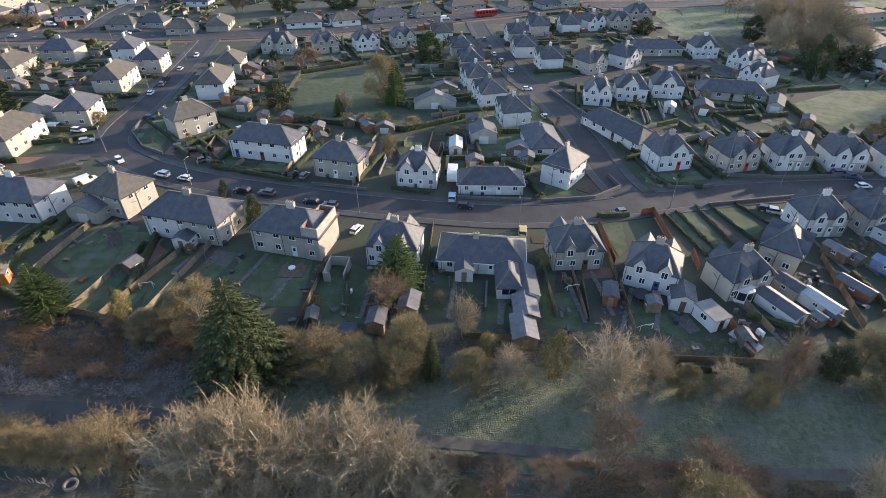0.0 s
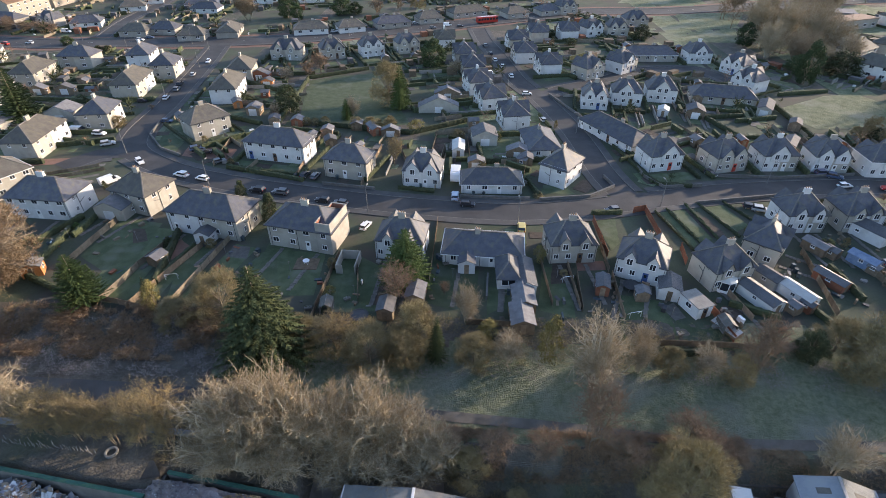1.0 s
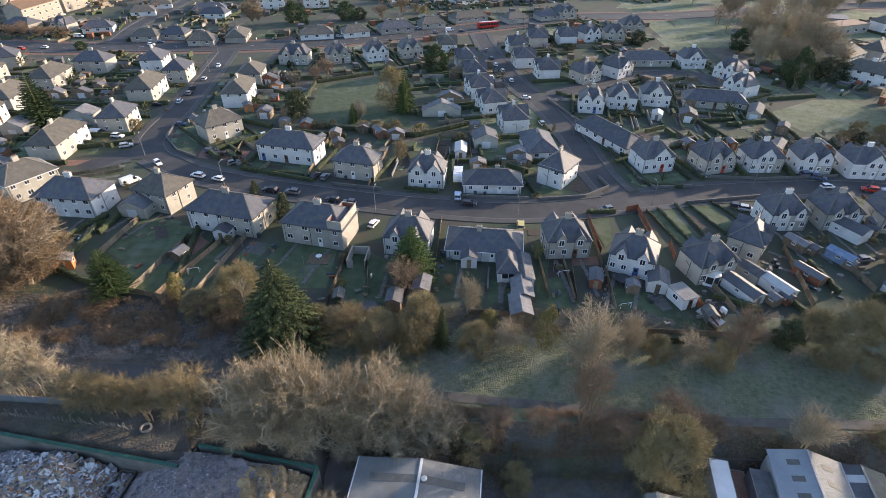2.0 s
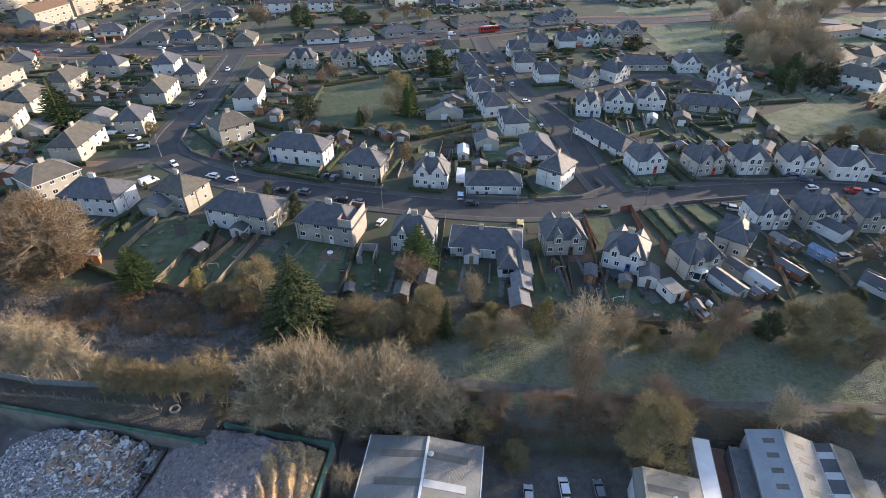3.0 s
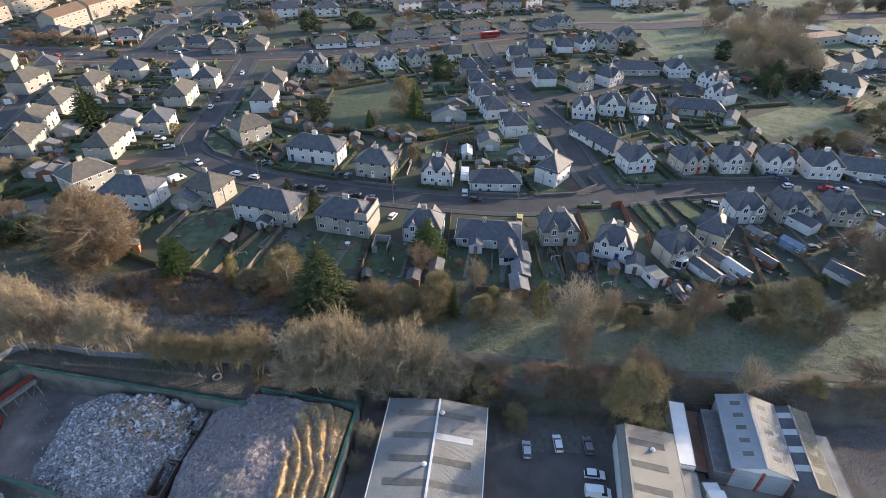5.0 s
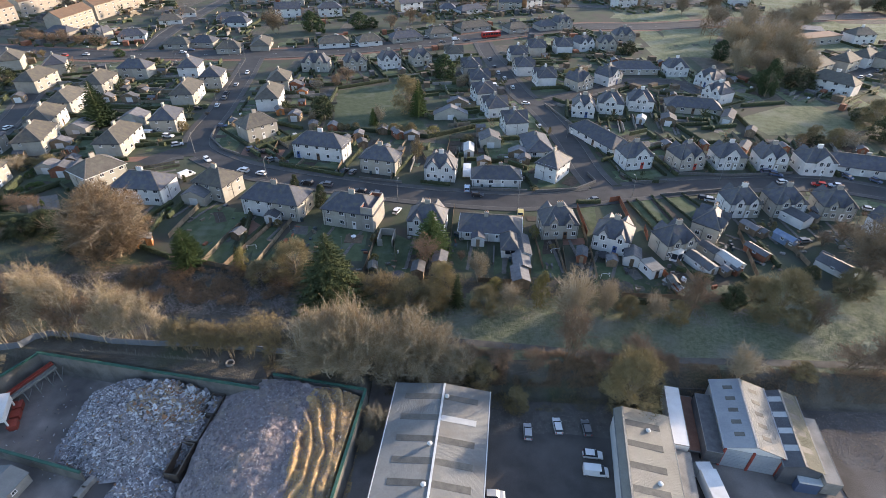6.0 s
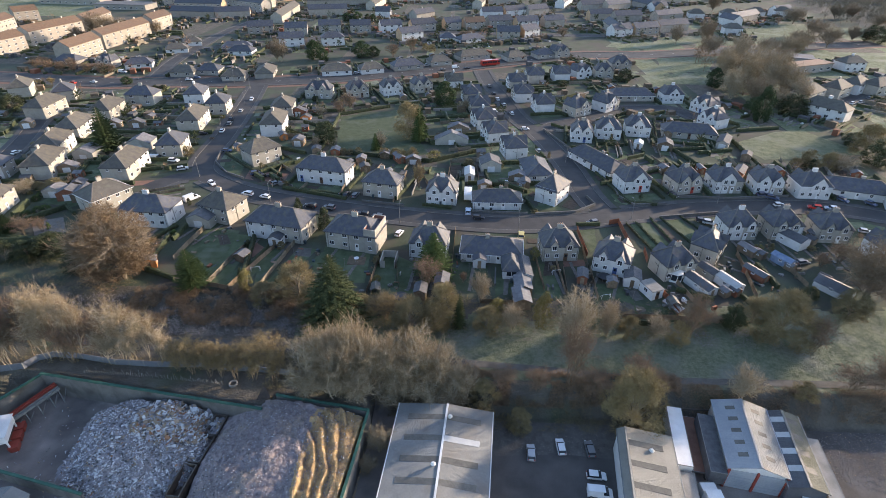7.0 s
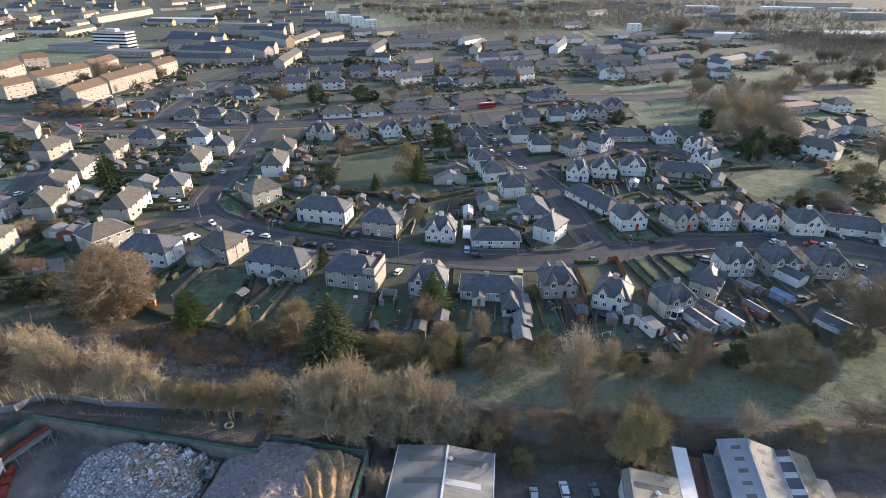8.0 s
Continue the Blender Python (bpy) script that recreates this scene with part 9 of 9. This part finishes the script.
def wheelie_bin(x, y):
    if "bin" not in SMALL:
        b, l, w = Solid(), Solid(), Solid()
        b.prism([(-0.24, -0.26, 0.05), (0.24, -0.26, 0.05), (0.29, -0.33, 0.95), (-0.29, -0.33, 0.95)], (0, 0.56, 0))
        l.box(-0.31, 0.31, -0.36, 0.32, 0.95, 1.03, 0, 0.02)
        w.tube((-0.27, 0.26, 0.1), (0.27, 0.26, 0.1), 0.1, 0.1, 8)
        SMALL["bin"] = (b.mesh("body", BIN_GREEN), l.mesh("lid", BIN_GREEN), w.mesh("wheels", TYRE))
    ob = root("wheelie_bin", pose(x, y, lie(x, y), 0, 0, (x * 37) % 40 - 20), "dark plastic wheelie bin standing by a house", "bin", "wheelie bins")
    for n, me in zip(("body", "lid", "axle"), SMALL["bin"]):
        piece(n, me, ob)


def patio_table(x, y):
    slab = Solid()
    slab.box(-2.1, 2.1, -1.7, 1.7, -0.3, 0.16)
    piece("deck", slab.mesh("patio", SHED), None, pose(x, y, lie(x, y)), "low weathered timber deck on the lawn")["category"] = "deck"
    ob = root("garden_table", pose(x, y, lie(x, y) + 0.16), "round white garden table on a timber deck", "table")
    t, p = Solid(), Solid()
    t.tube((0, 0, 0.7), (0, 0, 0.75), 0.62, 0.62, 18)
    part("tabletop", t, UPVC, ob)
    for i in range(4):
        a = 1.57 * i + 0.6
        q = Solid()
        q.tube((0.4 * math.cos(a), 0.4 * math.sin(a), 0), (0.25 * math.cos(a), 0.25 * math.sin(a), 0.7), 0.03, 0.03, 5)
        part("leg", q, UPVC, ob)


def trampoline(x, y):
    ob = root("trampoline", pose(x, y, lie(x, y)), "round black trampoline with steel legs", "trampoline")
    m, r = Solid(), Solid()
    m.tube((0, 0, 0.68), (0, 0, 0.7), 1.25, 1.25, 20)
    for i in range(20):
        a, b = 6.2832 * i / 20, 6.2832 * (i + 1) / 20
        r.beam((1.4 * math.cos(a), 1.4 * math.sin(a), 0.7), (1.4 * math.cos(b), 1.4 * math.sin(b), 0.7), 0.2, 0.06)
    part("mat", m, PIPE, ob)
    part("rim", r, PIPE, ob)
    for i in range(6):
        a = 1.047 * i
        q = Solid()
        q.tube((1.4 * math.cos(a), 1.4 * math.sin(a), 0), (1.4 * math.cos(a), 1.4 * math.sin(a), 0.7), 0.03, 0.03, 5)
        part("leg", q, LAMP_GREY, ob)


def goal_frame(x, y):
    ob = root("football_goal", pose(x, y, lie(x, y), 0, 0, 15), "small white garden football goal frame", "goal")
    for a, b in (((-1, 0, 0), (-1, 0, 1.2)), ((1, 0, 0), (1, 0, 1.2)), ((-1, 0, 1.2), (1, 0, 1.2)), ((-1, 0, 1.2), (-1, 0.8, 0)), ((1, 0, 1.2), (1, 0.8, 0))):
        q = Solid()
        q.tube(a, b, 0.04, 0.04, 5)
        part("bar", q, UPVC, ob)


def clothes_pole(x, y):
    q = Solid()
    q.tube((0, 0, -0.2), (0, 0, 2.3), 0.04, 0.035, 6)
    q.tube((-0.3, 0, 2.2), (0.3, 0, 2.2), 0.025, 0.025, 5)
    piece("clothes_pole", q.mesh("clothes_pole", LAMP_GREY), None, pose(x, y, lie(x, y)), "grey steel clothes pole on a drying green")["category"] = "clothes pole"


def planter(x, y):
    r = random.Random(int(x * 7 + y))
    ob = root("planter", pose(x, y, lie(x, y), 0, 0, r.uniform(0, 90)), "weathered garden planter with sparse winter growth", "planter", "planters")
    q, tw = Solid(), Twigs(r)
    w = r.uniform(0.3, 0.7)
    q.box(-w, w, -0.3, 0.3, 0, 0.45, 0, -0.04)
    part("box", q, SHED if r.random() < 0.5 else CONCRETE, ob)
    for _ in range(60):
        tw.leaf(Vector((r.uniform(-w, w), r.uniform(-0.25, 0.25), r.uniform(0.45, 0.8))), 0.07, Vector((0, 0, 1)))
    piece("growth", mesh_of("growth", tw.v, tw.f, (TWIG["ivy"],)), ob)


def greenhouse(x, y):
    ob = root("greenhouse", pose(x, y, lie(x, y), 0, 0, 5), "small aluminium framed greenhouse in a garden", "greenhouse")
    for sx in (-1, 1):
        for i in range(4):
            g = Solid()
            g.prism([(sx * 1.0, -1.4 + i * 0.7, 0.2), (sx * 1.0, -0.74 + i * 0.7, 0.2), (sx * 1.0, -0.74 + i * 0.7, 1.5), (sx * 1.0, -1.4 + i * 0.7, 1.5)], (sx * 0.01, 0, 0))
            part("pane", g, ROOFLIGHT, ob)
            g = Solid()
            g.prism([(sx * 1.02, -1.4 + i * 0.7, 1.5), (sx * 1.02, -0.74 + i * 0.7, 1.5), (0.02 * sx, -0.74 + i * 0.7, 2.1), (0.02 * sx, -1.4 + i * 0.7, 2.1)], (0, 0, 0.012))
            part("roof_pane", g, ROOFLIGHT, ob)
    f = Solid()
    for sx in (-1, 1):
        f.beam((sx, -1.4, 1.5), (sx, 1.4, 1.5), 0.05, 0.05)
        f.beam((sx, -1.4, 0.1), (sx, 1.4, 0.1), 0.06, 0.2)
    f.beam((0, -1.42, 2.1), (0, 1.42, 2.1), 0.06, 0.05)
    part("frame", f, LAMP_GREY, ob)


wheelie_bin(-53.8, 85.7)
wheelie_bin(-54.3, 85.4)
wheelie_bin(-54.6, 85.0)
wheelie_bin(-67.5, 95.0)
wheelie_bin(-67.8, 94.4)
wheelie_bin(-32.4, 93.7)
wheelie_bin(57.8, 86.3)
wheelie_bin(57.6, 85.0)
wheelie_bin(63.4, 81.7)
wheelie_bin(63.2, 80.3)
wheelie_bin(63.0, 78.9)
wheelie_bin(-1.6, 81.9)
wheelie_bin(-1.1, 81.4)
wheelie_bin(-0.5, 80.9)
wheelie_bin(-20.5, 79.1)
wheelie_bin(-19.8, 78.7)
wheelie_bin(-71.1, 98.5)
wheelie_bin(-70.2, 98.2)
wheelie_bin(11.0, 72.1)
wheelie_bin(-39.9, 86.2)
wheelie_bin(32.3, 80.0)
wheelie_bin(32.7, 79.6)
wheelie_bin(-26.7, 112.4)
wheelie_bin(-6.8, 109.3)
wheelie_bin(5.3, 106.0)
wheelie_bin(7.6, 105.8)
wheelie_bin(-36.7, 112.6)
patio_table(-25.6, 79.1)
trampoline(-13.5, 65.4)
trampoline(32.5, 74.8)
goal_frame(31.2, 67.2)
goal_frame(-48.3, 73.7)
goal_frame(21.7, 76.0)
clothes_pole(-74.4, 85.7)
clothes_pole(-60.4, 85.1)
clothes_pole(-50.7, 78.0)
clothes_pole(-41.3, 81.0)
clothes_pole(-28.0, 76.8)
clothes_pole(-15.2, 70.8)
clothes_pole(1.4, 76.1)
clothes_pole(10.2, 70.0)
clothes_pole(19.9, 77.0)
clothes_pole(37.0, 67.3)
clothes_pole(31.8, 65.3)
planter(-72.2, 97.5)
planter(-19.0, 68.9)
planter(-16.3, 69.6)
planter(41.9, 68.1)
planter(43.6, 65.5)
planter(-10.7, 71.0)
planter(-22.3, 67.0)
planter(79.2, 79.0)
planter(77.3, 77.4)
planter(65.8, 75.0)
planter(85.9, 73.9)
planter(0.0, 80.2)
planter(51.3, 66.5)
planter(37.5, 64.0)
greenhouse(-19.2, 67.2)
greenhouse(45.0, 65.5)
planter(-27.9, 70.1)
conservatory(48.5, 75.4, 20)

hedge([(-53.4, 88.0), (-50.5, 72.2)], 1.5)
hedge([(-75.6, 88.5), (-74.3, 73.5)], 1.2)


def near_clutter():
    """Slab paths, pots, boards and boxes too small to pick apart in the back gardens nearest the field."""
    r = random.Random(91)
    slabs, odds = Solid(), Solid()
    mats = (CONCRETE, SHED, UPVC, PIPE, RED_TIMBER, FENCE, BIN_GREEN, POT, FELT)
    for hx, hy, turn, hw, hd in HOUSES:
        if hy > 101 or hx < -90 or hx > 106:
            continue
        m = pose(hx, hy, 0, 0, 0, turn)
        back = 1 if math.cos(radians(turn)) < 0 else -1
        for u in (-hw * 0.28, hw * 0.28):
            for i in range(int(r.uniform(12, 20))):
                q = (m @ Vector((u + r.gauss(0, 0.05) + 0.02 * i, back * (hd / 2 + 0.9 + i * 0.66), 0))).xy
                if q.y > 61 and clear(q, (hx, hy), 1.0, 5.5):
                    a = radians(turn + r.gauss(0, 4))
                    dx, dy = Vector((math.cos(a), math.sin(a))) * 0.36, Vector((-math.sin(a), math.cos(a))) * 0.29
                    z = lie(*q) + 0.1
                    slabs.prism([(*(q - dx - dy), z - 0.1), (*(q + dx - dy), z - 0.1), (*(q + dx + dy), z - 0.1), (*(q - dx + dy), z - 0.1)], (0, 0, 0.1 + 0.03 * r.random()))
        for _ in range(14):
            edge = r.random() < 0.8
            u = r.choice((-1, 1)) * (hw / 2 + r.uniform(0.2, 1.4)) if edge else r.uniform(-hw / 2, hw / 2)
            q = (m @ Vector((u, back * (hd / 2 + r.uniform(0.6, 15.0)), 0))).xy
            if q.y < 61.5 or not clear(q, (hx, hy), 1.0, 5.5):
                continue
            L, W, z = r.uniform(0.25, 1.5), r.uniform(0.2, 0.7), r.choice((0.12, 0.3, 0.5, 0.9)) * r.uniform(0.7, 1.1)
            a = radians(turn + r.choice((0, 90)) + r.gauss(0, 12))
            dx, dy = Vector((math.cos(a), math.sin(a))) * L / 2, Vector((-math.sin(a), math.cos(a))) * W / 2
            z0 = lie(*q) - 0.03
            odds.prism([(*(q - dx - dy), z0), (*(q + dx - dy), z0), (*(q + dx + dy), z0), (*(q - dx + dy), z0)], (r.gauss(0, 0.03), r.gauss(0, 0.03), z), r.choices(range(9), (3, 4, 0.7, 3, 1, 3, 3, 1, 2))[0])
    tagged(new("garden_slabs", slabs.mesh("garden_slabs", GRIT)), "worn paving slabs laid in lines down the back gardens", "slabs", kind="stuff")
    tagged(new("garden_oddments", odds.mesh("garden_oddments", *mats)), "pots, boards, boxes and plastic tubs left about the back gardens", "oddments", kind="stuff")


near_clutter()

# ---------------------------------------------------------------- scrub and rough grass
def scrub(name, x0, x1, y0, y1, count, high, colour, label, seed, keep=None, width=0.05):
    """Tangled low growth over a stretch of land."""
    r = random.Random(seed)
    tw = Twigs(r)
    for _ in range(count):
        x, y = r.uniform(x0, x1), r.uniform(y0, y1)
        d = noise.noise((x * 0.22, y * 0.22, seed)) + 0.5 * noise.noise((x * 0.7, y * 0.7, seed))
        if d < -0.12 or (keep and not keep(x, y)):
            continue
        h = high * (0.35 + 0.9 * max(0, d + 0.3)) * r.uniform(0.4, 1.1)
        p = Vector((x, y, lie(x, y) - 0.05 + h * r.random() * 0.7))
        o = Vector((r.gauss(0, 1), r.gauss(0, 1), r.uniform(-0.2, 1.1))).normalized()
        tw.blade(p, p + o * h * r.uniform(0.4, 0.9), width)
    tagged(new(name, mesh_of(name, tw.v, tw.f, (TWIG[colour],))), label, "scrub", kind="stuff")


scrub("brambles", -72, -36, 56, 66, 30000, 2.1, "bramble", "tangled red-brown brambles below the garden fences", 1, None, 0.075)
scrub("brambles", -100, -22, 53, 64, 30000, 1.3, "cane", "arching bramble canes whitened by frost", 31, None, 0.06)
scrub("brambles", -30, 66, 54.5, 60, 16000, 0.7, "cane", "low frosted growth below the garden hedges", 32, None, 0.06)
scrub("brambles", -125, -66, 58, 84, 22000, 1.6, "olive", "tangled olive-brown scrub on the bank", 2, lambda x, y: y < 66 + (-66 - x) * 0.3)
scrub("brambles", -36, 50, 57, 66, 26000, 1.5, "olive", "tangled scrub along the gardens' rear edge", 3)
scrub("brambles", -4, 40, 41.0, 46.3, 52000, 1.5, "bramble", "red-brown brambles along the foot of the field", 4, None, 0.06)
scrub("brambles", 40, 120, 40.5, 44.8, 46000, 1.0, "bramble", "low reddish bracken beside the footpath", 5)
scrub("rough_grass", -100, -20, 42, 50, 24000, 0.8, "yellow", "pale rough grass under the trees", 6, lambda x, y: y > 44.5 or x > -38)
scrub("brambles", -36, 0, 38.5, 49, 22000, 1.2, "olive", "dark scrub under the belt of trees", 8)
scrub("brambles", 6, 34, 36.5, 42, 12000, 0.9, "olive", "scrub on the bank above the car park", 9)


def tussocks(name, x0, x1, y0, y1, count, label, seed, mat=FROST, high=1.0):
    """Low mounds of grass, each a small uneven cone."""
    r = random.Random(seed)
    v, f = [], []
    for _ in range(count):
        x, y = r.uniform(x0, x1), r.uniform(y0, y1)
        w, h, i = r.uniform(0.12, 0.38), r.uniform(0.02, 0.075), len(v)
        z, a0 = lie(x, y), r.uniform(0, 6.28)
        v += [(x + math.cos(a0 + a * 1.2566) * w * r.uniform(0.7, 1.2), y + math.sin(a0 + a * 1.2566) * w * r.uniform(0.7, 1.2), z - 0.04) for a in range(5)]
        v.append((x + r.gauss(0, 0.07), y + r.gauss(0, 0.07), z + h * high))
        f += [(i + a, i + (a + 1) % 5, i + 5) for a in range(5)]
    tagged(new(name, mesh_of(name, v, f, (mat,))), label, "grass" if mat is FROST else "clods", kind="stuff")


tussocks("grass_tufts", 18, 135, 46.6, 60, 26000, "frosted grass tussocks over the open field", 10)
tussocks("grass_tufts", -34, 18, 49.5, 59, 9000, "frosted grass tussocks over the open field", 11)
tussocks("ground_clods", 60, 120, 6, 39, 12000, "loose grey clods over the waste ground", 12, WASTE, 2.4)
